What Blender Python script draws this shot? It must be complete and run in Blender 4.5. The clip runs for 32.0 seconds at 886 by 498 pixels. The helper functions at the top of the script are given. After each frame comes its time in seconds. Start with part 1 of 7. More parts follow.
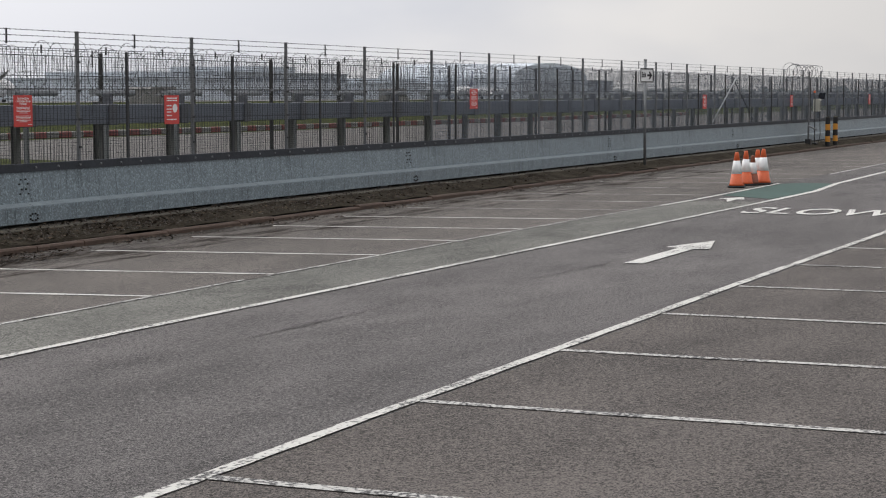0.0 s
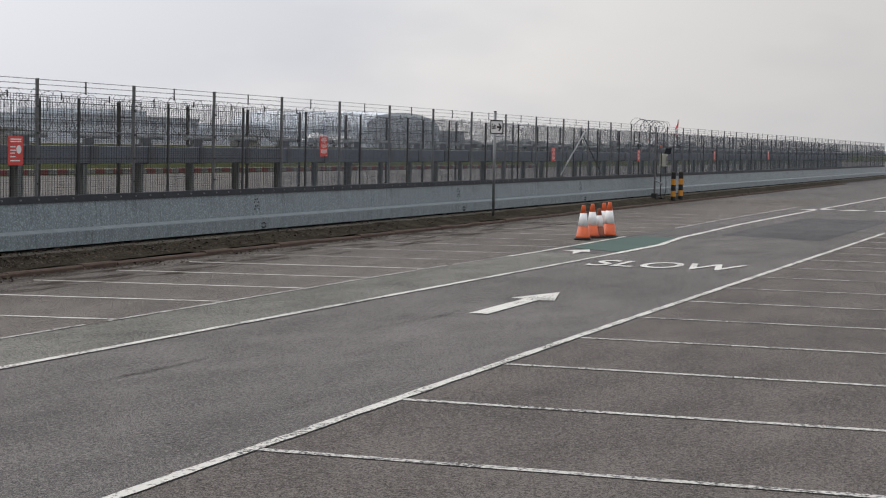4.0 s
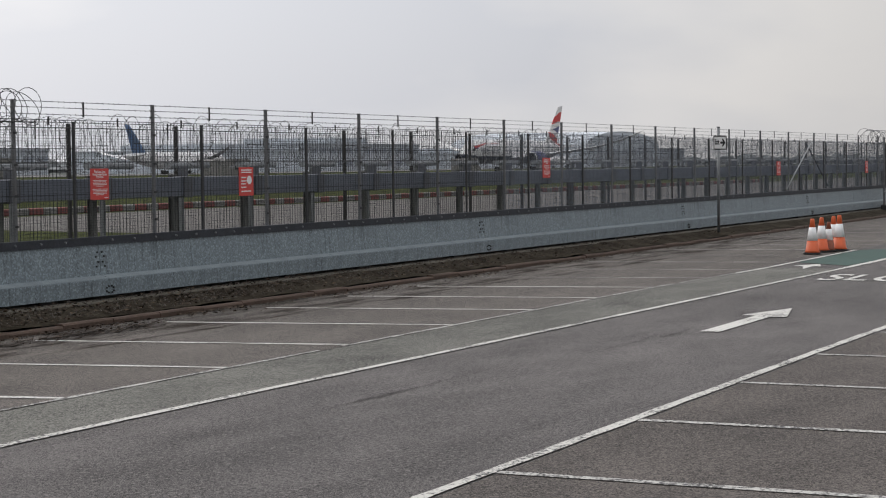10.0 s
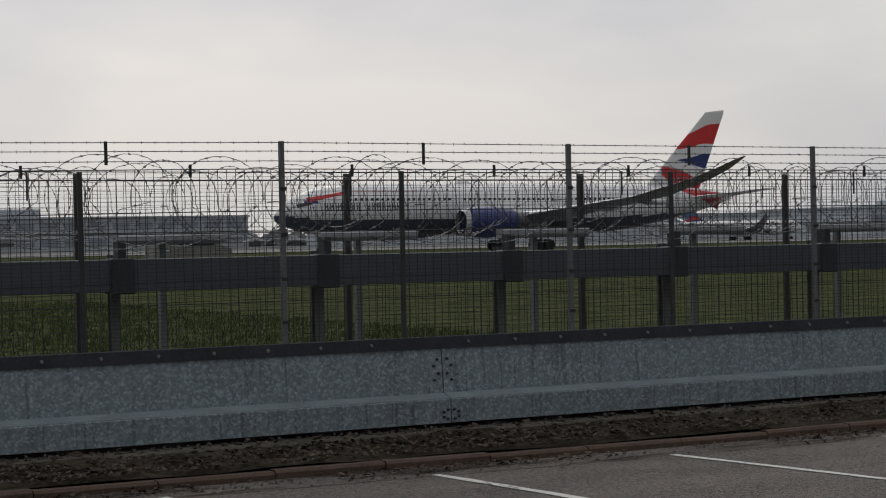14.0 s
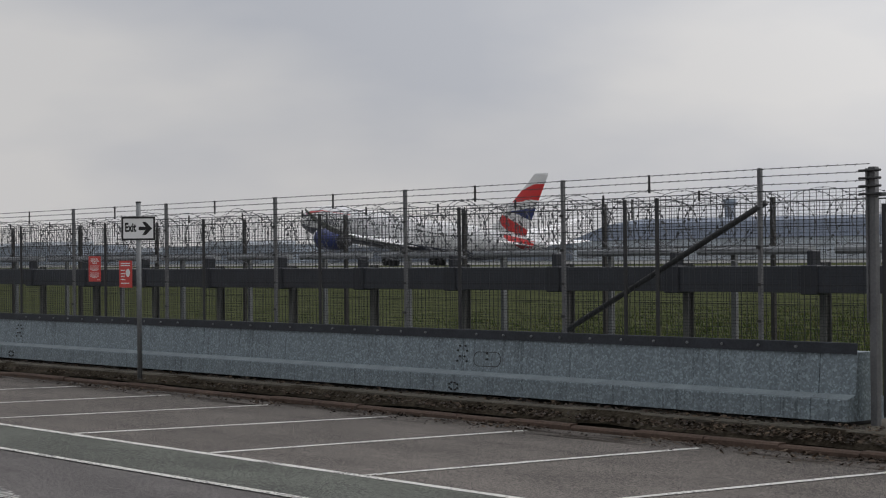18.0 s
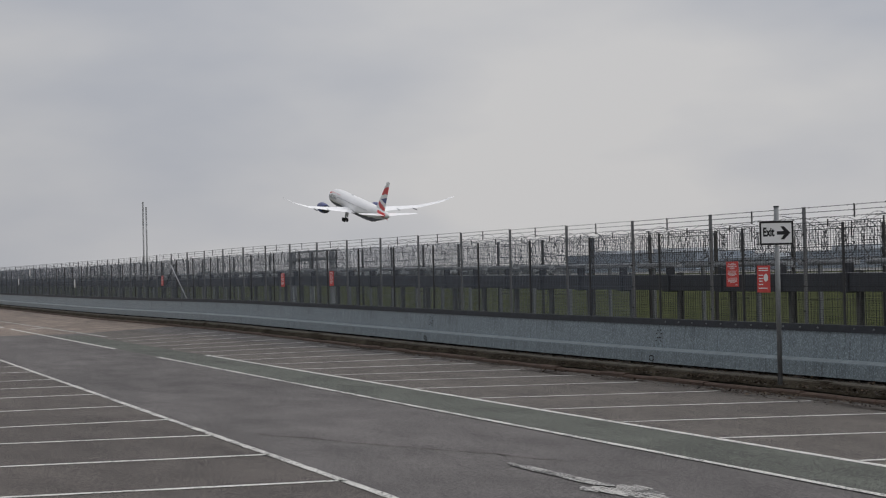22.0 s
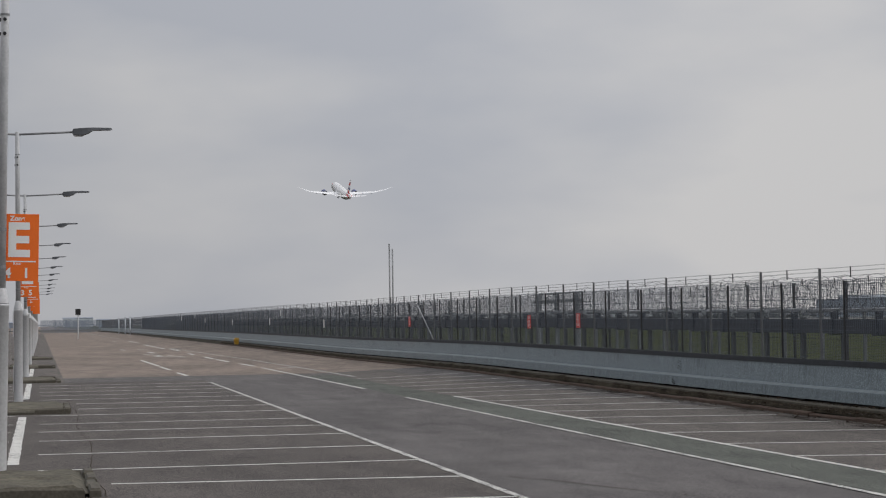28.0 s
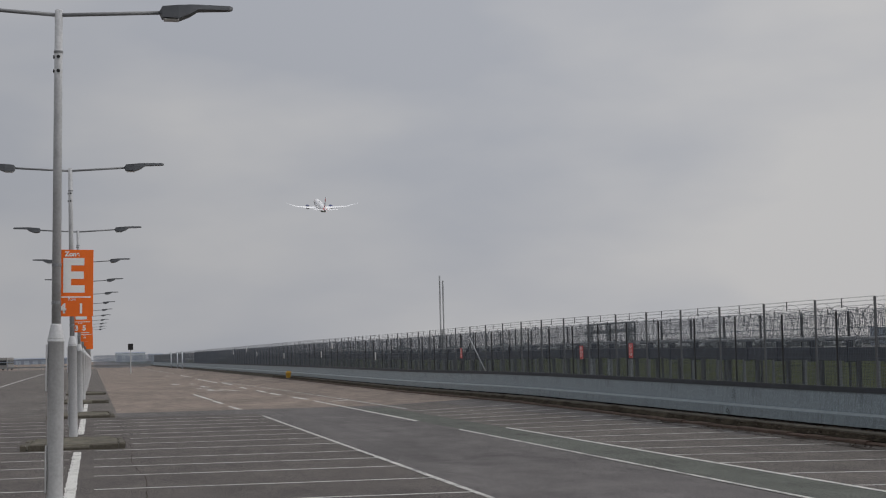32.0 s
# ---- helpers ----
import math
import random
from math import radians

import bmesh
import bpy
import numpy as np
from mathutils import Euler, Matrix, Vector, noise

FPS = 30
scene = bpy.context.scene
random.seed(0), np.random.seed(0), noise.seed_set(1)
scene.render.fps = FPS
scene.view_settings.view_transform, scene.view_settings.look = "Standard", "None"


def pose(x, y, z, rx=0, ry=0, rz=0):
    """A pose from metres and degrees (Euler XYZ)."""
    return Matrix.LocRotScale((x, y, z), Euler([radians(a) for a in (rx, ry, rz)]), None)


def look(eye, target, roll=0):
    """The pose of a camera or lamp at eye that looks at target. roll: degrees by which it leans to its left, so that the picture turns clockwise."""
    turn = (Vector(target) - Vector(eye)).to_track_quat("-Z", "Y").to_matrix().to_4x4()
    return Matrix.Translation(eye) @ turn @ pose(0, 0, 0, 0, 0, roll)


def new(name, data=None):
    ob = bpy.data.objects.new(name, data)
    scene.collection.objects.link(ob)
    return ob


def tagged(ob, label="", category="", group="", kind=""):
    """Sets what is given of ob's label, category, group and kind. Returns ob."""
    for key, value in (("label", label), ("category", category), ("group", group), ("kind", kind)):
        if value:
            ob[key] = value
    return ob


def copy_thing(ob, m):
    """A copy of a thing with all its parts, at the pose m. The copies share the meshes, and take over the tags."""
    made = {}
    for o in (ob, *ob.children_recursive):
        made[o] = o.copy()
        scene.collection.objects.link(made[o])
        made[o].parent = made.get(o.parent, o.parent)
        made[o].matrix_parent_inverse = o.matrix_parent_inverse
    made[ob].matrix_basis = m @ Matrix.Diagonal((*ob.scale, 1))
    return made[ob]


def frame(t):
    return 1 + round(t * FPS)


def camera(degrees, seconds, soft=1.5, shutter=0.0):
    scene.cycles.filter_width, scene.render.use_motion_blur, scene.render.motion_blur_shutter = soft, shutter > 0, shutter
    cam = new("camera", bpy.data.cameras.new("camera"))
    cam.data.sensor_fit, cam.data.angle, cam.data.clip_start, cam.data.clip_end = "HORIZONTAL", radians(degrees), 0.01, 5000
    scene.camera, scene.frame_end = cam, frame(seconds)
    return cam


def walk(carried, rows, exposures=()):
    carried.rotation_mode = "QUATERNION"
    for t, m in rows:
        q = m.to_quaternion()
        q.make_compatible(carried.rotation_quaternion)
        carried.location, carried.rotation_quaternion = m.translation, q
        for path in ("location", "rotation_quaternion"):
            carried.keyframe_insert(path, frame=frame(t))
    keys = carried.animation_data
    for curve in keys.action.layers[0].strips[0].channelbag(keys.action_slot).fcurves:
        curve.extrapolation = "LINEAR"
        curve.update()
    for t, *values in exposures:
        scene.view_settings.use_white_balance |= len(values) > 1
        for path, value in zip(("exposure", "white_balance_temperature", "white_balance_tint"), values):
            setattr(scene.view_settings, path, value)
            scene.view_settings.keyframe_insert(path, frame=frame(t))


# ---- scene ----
# camera: stands at one spot and pans
EYE_ROWS = [
    (0, 0.46, 0.22, 1.78, -65.94, -4.86, -0.13),
    (0.5, 0.46, 0.22, 1.78, -66.18, -3.77, -0.14),
    (1, 0.46, 0.22, 1.78, -66.44, -3.42, 0.31),
    (1.5, 0.47, 0.21, 1.78, -67.38, -3.19, 0.65),
    (2, 0.48, 0.20, 1.78, -68.56, -3.01, 2.02),
    (2.5, 0.48, 0.20, 1.78, -68.71, -3.57, 2.77),
    (3, 0.48, 0.20, 1.78, -68.80, -3.47, 1.51),
    (3.5, 0.49, 0.18, 1.78, -70.91, -3.32, 1.17),
    (5.5, 0.49, 0.20, 1.78, -69.11, -3.00, 0.82),
    (6, 0.49, 0.20, 1.78, -68.82, -2.98, 0.76),
    (6.5, 0.49, 0.21, 1.78, -68.42, -2.94, 0.79),
    (7, 0.49, 0.21, 1.78, -67.72, -2.89, 0.61),
    (7.5, 0.49, 0.22, 1.78, -66.41, -2.84, -0.11),
    (8, 0.49, 0.23, 1.78, -66.07, -2.80, -0.33),
    (8.5, 0.49, 0.23, 1.78, -65.60, -2.75, -0.35),
    (9, 0.49, 0.23, 1.78, -65.01, -2.72, -0.33),
    (9.5, 0.49, 0.24, 1.78, -63.96, -2.73, -0.54),
    (10, 0.49, 0.25, 1.78, -63.64, -2.64, -0.69),
    (10.5, 0.49, 0.25, 1.78, -63.69, -2.40, 0.46),
    (11, 0.49, 0.25, 1.78, -63.39, -2.39, 0.18),
    (11.2, 0.48, 0.26, 1.78, -60.42, -2.36, -0.05),
    (11.5, 0.47, 0.29, 1.78, -56.53, -2.32, -0.31),
    (11.7, 0.46, 0.30, 1.78, -53.68, -2.14, -1.0),
    (12, 0.44, 0.32, 1.78, -51.20, -1.83, -1.81),
    (12.5, 0.43, 0.33, 1.78, -48.38, -1.57, -2.14),
    (13, 0.41, 0.35, 1.78, -43.96, -1.23, -2.03),
    (13.5, 0.36, 0.38, 1.78, -36.92, -0.67, -1.57),
    (15.5, -0.02, 0.40, 1.78, 5.38, -0.11, -0.25),
    (16, -0.14, 0.42, 1.78, 16.57, 0.42, -0.25),
    (16.5, -0.24, 0.43, 1.78, 26.23, 0.28, -0.52),
    (16.7, -0.27, 0.42, 1.78, 30.6, 0.25, -0.5),
    (17, -0.30, 0.39, 1.78, 35.77, 0.21, -0.45),
    (17.5, -0.35, 0.35, 1.78, 43.68, 0.24, -0.40),
    (18, -0.38, 0.32, 1.78, 49.98, 0.31, -0.60),
    (18.5, -0.41, 0.29, 1.78, 54.64, 0.18, -0.52),
    (19, -0.43, 0.27, 1.78, 58.23, 0.18, -0.57),
    (19.5, -0.45, 0.26, 1.78, 60.72, 0.28, -0.47),
    (20, -0.47, 0.25, 1.78, 63.35, 0.35, -0.74),
    (20.5, -0.49, 0.24, 1.78, 65.63, 0.54, -0.68),
    (21, -0.50, 0.23, 1.78, 67.09, 0.66, -0.84),
    (21.5, -0.51, 0.22, 1.78, 68.63, 0.74, -1.02),
    (22, -0.51, 0.21, 1.78, 69.70, 0.79, -1.24),
    (22.5, -0.52, 0.19, 1.78, 71.41, 0.92, -1.68),
    (23, -0.53, 0.19, 1.78, 72.23, 1.24, -1.73),
    (23.5, -0.53, 0.19, 1.78, 72.43, 1.34, -1.70),
    (24, -0.54, 0.18, 1.78, 73.33, 1.52, -1.19),
    (24.5, -0.55, 0.17, 1.78, 73.71, 1.61, -1.03),
    (25, -0.55, 0.17, 1.78, 74.29, 1.78, -0.95),
    (25.5, -0.56, 0.16, 1.78, 75.19, 1.87, -0.71),
    (26, -0.56, 0.15, 1.78, 76.21, 1.99, -0.59),
    (26.5, -0.57, 0.15, 1.78, 76.41, 2.07, -0.44),
    (28.5, -0.59, 0.14, 1.78, 77.63, 2.33, -0.90),
    (29, -0.59, 0.13, 1.78, 77.67, 2.36, -0.89),
    (29.5, -0.60, 0.13, 1.78, 77.76, 2.41, -1.14),
    (30, -0.60, 0.13, 1.78, 78.39, 2.59, -1.29),
    (30.5, -0.61, 0.13, 1.78, 78.54, 2.99, -1.31),
    (31, -0.61, 0.12, 1.78, 78.75, 3.16, -1.46),
    (31.5, -0.61, 0.12, 1.78, 78.86, 3.23, -1.42),
    (32, -0.62, 0.12, 1.78, 78.98, 3.30, -1.35),
]


def eye_pose(x, y, z, yaw, pitch, roll):
    return pose(x, y, z, 0, 0, yaw) @ pose(0, 0, 0, 90 + pitch) @ pose(0, 0, 0, 0, 0, roll)


cam = camera(27.62, 32.0, soft=1.12)
walk(cam, [(t, eye_pose(x, y, z, a, b, c)) for t, x, y, z, a, b, c in EYE_ROWS],
     exposures=[(t, stops, kelvin, 10.5) for t, stops, kelvin in (
         (0.0, 0.12, 6520), (0.6, 0.06, 6520), (3.0, 0.1, 6520), (3.5, 0.09, 6520), (6.0, 0.05, 6520), (9.0, -0.05, 6520), (10.5, -0.08, 6520), (11.5, -0.12, 6520), (12.2, -0.2, 6520), (13.0, -0.66, 6500), (13.5, -0.78, 6500), (15.5, -0.86, 6500),
         (16.5, -0.74, 6480), (17.0, -0.52, 6470), (17.5, -0.4, 6450), (18.5, -0.31, 6430), (20.0, -0.33, 6420), (24.0, -0.34, 6410), (26.0, -0.36, 6410), (29.0, -0.34, 6405), (30.0, -0.4, 6400), (32.0, -0.48, 6400))])

# world: overcast sky, soft sun behind the cloud
SUN_ELEV, SUN_ROT = radians(36), radians(18)
SUN_DIR = (math.cos(SUN_ELEV) * math.sin(SUN_ROT), math.cos(SUN_ELEV) * math.cos(SUN_ROT), math.sin(SUN_ELEV))
world = bpy.data.worlds.new("overcast")
scene.world = world
world.use_nodes = True
wt = world.node_tree
wt.nodes.clear()
w_out = wt.nodes.new("ShaderNodeOutputWorld")
w_bg = wt.nodes.new("ShaderNodeBackground")
w_sky = wt.nodes.new("ShaderNodeTexSky")
w_sky.sky_type = "NISHITA"
w_sky.sun_disc = False
w_sky.sun_elevation, w_sky.sun_rotation = SUN_ELEV, SUN_ROT
w_sky.dust_density = 4.0
w_co = wt.nodes.new("ShaderNodeTexCoord")
w_map = wt.nodes.new("ShaderNodeMapping")
w_map.inputs["Scale"].default_value = (1.0, 1.0, 2.6)
w_n = wt.nodes.new("ShaderNodeTexNoise")
w_n.inputs["Scale"].default_value = 3.4
w_n.inputs["Detail"].default_value = 5.0
w_n.inputs["Roughness"].default_value = 0.45
w_ramp = wt.nodes.new("ShaderNodeValToRGB")
w_ramp.color_ramp.elements[0].position = 0.4
w_ramp.color_ramp.elements[0].color = (5.0, 5.15, 5.55, 1)
w_ramp.color_ramp.elements[1].position = 0.62
w_ramp.color_ramp.elements[1].color = (6.71, 6.6, 6.52, 1)
w_mix = wt.nodes.new("ShaderNodeMixRGB")
w_mix.inputs["Fac"].default_value = 0.93
w_bg.inputs["Strength"].default_value = 0.1
# the veiled sun brightens its side of the sky
w_dot = wt.nodes.new("ShaderNodeVectorMath")
w_dot.operation = "DOT_PRODUCT"
w_dot.inputs[1].default_value = SUN_DIR
w_rng = wt.nodes.new("ShaderNodeMapRange")
w_rng.interpolation_type = "SMOOTHSTEP"
w_rng.inputs["From Min"].default_value, w_rng.inputs["From Max"].default_value = 0.25, 1.0
w_rng.inputs["To Min"].default_value, w_rng.inputs["To Max"].default_value = 1.0, 2.0
w_mul = wt.nodes.new("ShaderNodeVectorMath")
w_mul.operation = "SCALE"
wt.links.new(w_co.outputs["Generated"], w_dot.inputs[0])
wt.links.new(w_dot.outputs["Value"], w_rng.inputs["Value"])
wt.links.new(w_co.outputs["Generated"], w_map.inputs["Vector"])
wt.links.new(w_map.outputs["Vector"], w_n.inputs["Vector"])
wt.links.new(w_n.outputs["Fac"], w_ramp.inputs["Fac"])
wt.links.new(w_sky.outputs["Color"], w_mix.inputs["Color1"])
wt.links.new(w_ramp.outputs["Color"], w_mix.inputs["Color2"])
wt.links.new(w_mix.outputs["Color"], w_mul.inputs[0])
# and it is thicker on the side away from the sun
w_back = wt.nodes.new("ShaderNodeMapRange")
w_back.interpolation_type = "SMOOTHSTEP"
w_back.inputs["From Min"].default_value, w_back.inputs["From Max"].default_value = -0.85, 0.12
w_back.inputs["To Min"].default_value, w_back.inputs["To Max"].default_value = -0.5, 0.0
wt.links.new(w_dot.outputs["Value"], w_back.inputs["Value"])
w_low = wt.nodes.new("ShaderNodeMath")
wt.links.new(w_rng.outputs["Result"], w_low.inputs[0])
wt.links.new(w_back.outputs["Result"], w_low.inputs[1])
# the cover is thinner towards -x
w_side = wt.nodes.new("ShaderNodeVectorMath")
w_side.operation = "DOT_PRODUCT"
w_side.inputs[1].default_value = (-0.13, 0.0, 0.0)
wt.links.new(w_co.outputs["Generated"], w_side.inputs[0])
w_sum = wt.nodes.new("ShaderNodeMath")
wt.links.new(w_low.outputs[0], w_sum.inputs[0])
wt.links.new(w_side.outputs["Value"], w_sum.inputs[1])
# an overcast sky brightens from the horizon to the zenith
w_xyz = wt.nodes.new("ShaderNodeSeparateXYZ")
wt.links.new(w_co.outputs["Generated"], w_xyz.inputs["Vector"])
w_top = wt.nodes.new("ShaderNodeMapRange")
w_top.interpolation_type = "SMOOTHSTEP"
w_top.inputs["From Min"].default_value, w_top.inputs["From Max"].default_value = 0.14, 0.95
w_top.inputs["To Min"].default_value, w_top.inputs["To Max"].default_value = 0.0, 0.9
wt.links.new(w_xyz.outputs["Z"], w_top.inputs["Value"])
w_all = wt.nodes.new("ShaderNodeMath")
wt.links.new(w_sum.outputs[0], w_all.inputs[0])
wt.links.new(w_top.outputs["Result"], w_all.inputs[1])
wt.links.new(w_all.outputs[0], w_mul.inputs["Scale"])
wt.links.new(w_mul.outputs["Vector"], w_bg.inputs["Color"])
wt.links.new(w_bg.outputs["Background"], w_out.inputs["Surface"])
sun = new("sun", bpy.data.lights.new("sun", "SUN"))
sun.data.energy, sun.data.angle, sun.data.color = 0.6, radians(25), (1.0, 0.97, 0.92)
sun.matrix_world = look((0, 0, 50), (-SUN_DIR[0] * 50, -SUN_DIR[1] * 50, 50 - SUN_DIR[2] * 50))


# materials
def material(name, color, rough=0.6, metal=0.0, vary=0.12, scale=6.0, fine=60.0, bump=0.0, color2=None, island=False, spec=0.5):
    """Principled surface with colour variation at two scales and fine relief, in metres."""
    m = bpy.data.materials.new(name)
    m.use_nodes = True
    nt = m.node_tree
    b = nt.nodes["Principled BSDF"]
    b.inputs["Roughness"].default_value = rough
    b.inputs["Metallic"].default_value = metal
    b.inputs["Specular IOR Level"].default_value = spec
    co = nt.nodes.new("ShaderNodeTexCoord")
    n1 = nt.nodes.new("ShaderNodeTexNoise")
    n1.inputs["Scale"].default_value = scale
    n1.inputs["Detail"].default_value = 4
    n2 = nt.nodes.new("ShaderNodeTexNoise")
    n2.inputs["Scale"].default_value = fine
    n2.inputs["Detail"].default_value = 3
    for n in (n1, n2):
        nt.links.new(co.outputs["Object"], n.inputs["Vector"])
    add = nt.nodes.new("ShaderNodeMath")
    add.operation = "ADD"
    nt.links.new(n1.outputs["Fac"], add.inputs[0])
    nt.links.new(n2.outputs["Fac"], add.inputs[1])
    ramp = nt.nodes.new("ShaderNodeValToRGB")
    lo = [max(0.0, c * (1 - vary)) for c in color]
    hi = [min(1.0, c * (1 + vary)) for c in (color2 or color)]
    ramp.color_ramp.elements[0].position, ramp.color_ramp.elements[1].position = 0.36, 0.64
    ramp.color_ramp.elements[0].color, ramp.color_ramp.elements[1].color = (*lo, 1), (*hi, 1)
    half = nt.nodes.new("ShaderNodeMath")
    half.operation = "MULTIPLY"
    half.inputs[1].default_value = 0.5
    nt.links.new(add.outputs[0], half.inputs[0])
    nt.links.new(half.outputs[0], ramp.inputs["Fac"])
    nt.links.new(ramp.outputs["Color"], b.inputs["Base Color"])
    if bump:
        bp = nt.nodes.new("ShaderNodeBump")
        bp.inputs["Strength"].default_value = bump
        bp.inputs["Distance"].default_value = 0.01
        nt.links.new(n2.outputs["Fac"], bp.inputs["Height"])
        nt.links.new(bp.outputs["Normal"], b.inputs["Normal"])
    return m


def paving(name, color, grit):
    """Worn paving: broad stains, tyre-length blotches and aggregate that shows as speckle."""
    m = bpy.data.materials.new(name)
    m.use_nodes = True
    nt = m.node_tree
    b = nt.nodes["Principled BSDF"]
    b.inputs["Roughness"].default_value = 0.88
    b.inputs["Specular IOR Level"].default_value = 0.3
    co = nt.nodes.new("ShaderNodeTexCoord")
    total = None
    for scale, detail, weight, stretch in ((0.12, 3, 0.8, 2.2), (0.7, 5, 0.95, 2.4), (34, 2, 0.9 * grit / 0.25, 1), (105, 2, 2.6 * grit / 0.25, 1)):
        mp = nt.nodes.new("ShaderNodeMapping")
        mp.inputs["Scale"].default_value = (1.0, stretch, 1.0)
        nt.links.new(co.outputs["Object"], mp.inputs["Vector"])
        n = nt.nodes.new("ShaderNodeTexNoise")
        n.inputs["Scale"].default_value = scale
        n.inputs["Detail"].default_value = detail
        nt.links.new(mp.outputs["Vector"], n.inputs["Vector"])
        k = nt.nodes.new("ShaderNodeMath")
        k.operation = "MULTIPLY_ADD"
        k.inputs[1].default_value, k.inputs[2].default_value = weight, -0.5 * weight
        nt.links.new(n.outputs["Fac"], k.inputs[0])
        if total is None:
            total = k
        else:
            s = nt.nodes.new("ShaderNodeMath")
            nt.links.new(total.outputs[0], s.inputs[0])
            nt.links.new(k.outputs[0], s.inputs[1])
            total = s
        last = n
    # single pale stones, dark pits, and patches where the surface has ravelled
    vor = nt.nodes.new("ShaderNodeTexVoronoi")
    vor.inputs["Scale"].default_value = 62
    nt.links.new(co.outputs["Object"], vor.inputs["Vector"])
    sep = nt.nodes.new("ShaderNodeSeparateColor")
    nt.links.new(vor.outputs["Color"], sep.inputs["Color"])
    rav = nt.nodes.new("ShaderNodeTexNoise")
    rav.inputs["Scale"].default_value, rav.inputs["Detail"].default_value, rav.inputs["Roughness"].default_value = 1.0, 7, 0.7
    rmp = nt.nodes.new("ShaderNodeMapping")
    rmp.inputs["Scale"].default_value = (0.35, 1.5, 1.0)
    nt.links.new(co.outputs["Object"], rmp.inputs["Vector"])
    nt.links.new(rmp.outputs["Vector"], rav.inputs["Vector"])
    for socket, lo, hi, amount in ((sep.outputs[0], 0.93, 0.94, 0.75), (sep.outputs[1], 0.9, 0.91, -0.6), (rav.outputs["Fac"], 0.58, 0.68, -0.22)):
        r = nt.nodes.new("ShaderNodeMapRange")
        r.inputs["From Min"].default_value, r.inputs["From Max"].default_value = lo, hi
        r.inputs["To Min"].default_value, r.inputs["To Max"].default_value = 0.0, amount
        nt.links.new(socket, r.inputs["Value"])
        s = nt.nodes.new("ShaderNodeMath")
        nt.links.new(total.outputs[0], s.inputs[0])
        nt.links.new(r.outputs["Result"], s.inputs[1])
        total = s
    ramp = nt.nodes.new("ShaderNodeValToRGB")
    ramp.color_ramp.elements[0].position, ramp.color_ramp.elements[1].position = 0.0, 1.0
    ramp.color_ramp.elements[0].color = (*[c * 0.25 for c in color], 1)
    ramp.color_ramp.elements[1].color = (*[min(1, c * 1.85) for c in color], 1)
    off = nt.nodes.new("ShaderNodeMath")
    off.inputs[1].default_value = 0.5
    nt.links.new(total.outputs[0], off.inputs[0])
    nt.links.new(off.outputs[0], ramp.inputs["Fac"])
    nt.links.new(ramp.outputs["Color"], b.inputs["Base Color"])
    bp = nt.nodes.new("ShaderNodeBump")
    bp.inputs["Strength"].default_value, bp.inputs["Distance"].default_value = 0.5, 0.008
    nt.links.new(last.outputs["Fac"], bp.inputs["Height"])
    nt.links.new(bp.outputs["Normal"], b.inputs["Normal"])
    return m


def line_paint(name, color, worn):
    """Road paint worn through to the stones: the asphalt shows in specks and scuffs."""
    m = paving(name, (0.086, 0.084, 0.083), 0.42)
    nt = m.node_tree
    b = nt.nodes["Principled BSDF"]
    under = b.inputs["Base Color"].links[0].from_socket
    co = nt.nodes.new("ShaderNodeTexCoord")
    masks = []
    for scale, detail in ((1.6, 4), (38, 4)):
        n = nt.nodes.new("ShaderNodeTexNoise")
        n.inputs["Scale"].default_value, n.inputs["Detail"].default_value = scale, detail
        nt.links.new(co.outputs["Object"], n.inputs["Vector"])
        masks.append(n)
    a = nt.nodes.new("ShaderNodeMath")
    a.operation = "MULTIPLY_ADD"
    a.inputs[1].default_value = 0.55
    nt.links.new(masks[0].outputs["Fac"], a.inputs[0])
    nt.links.new(masks[1].outputs["Fac"], a.inputs[2])
    r = nt.nodes.new("ShaderNodeMapRange")
    r.inputs["From Min"].default_value, r.inputs["From Max"].default_value = worn + 0.22, worn + 0.36
    nt.links.new(a.outputs[0], r.inputs["Value"])
    mix = nt.nodes.new("ShaderNodeMixRGB")
    mix.inputs["Color2"].default_value = (*color, 1)
    nt.links.new(r.outputs["Result"], mix.inputs["Fac"])
    nt.links.new(under, mix.inputs["Color1"])
    nt.links.new(mix.outputs["Color"], b.inputs["Base Color"])
    return m


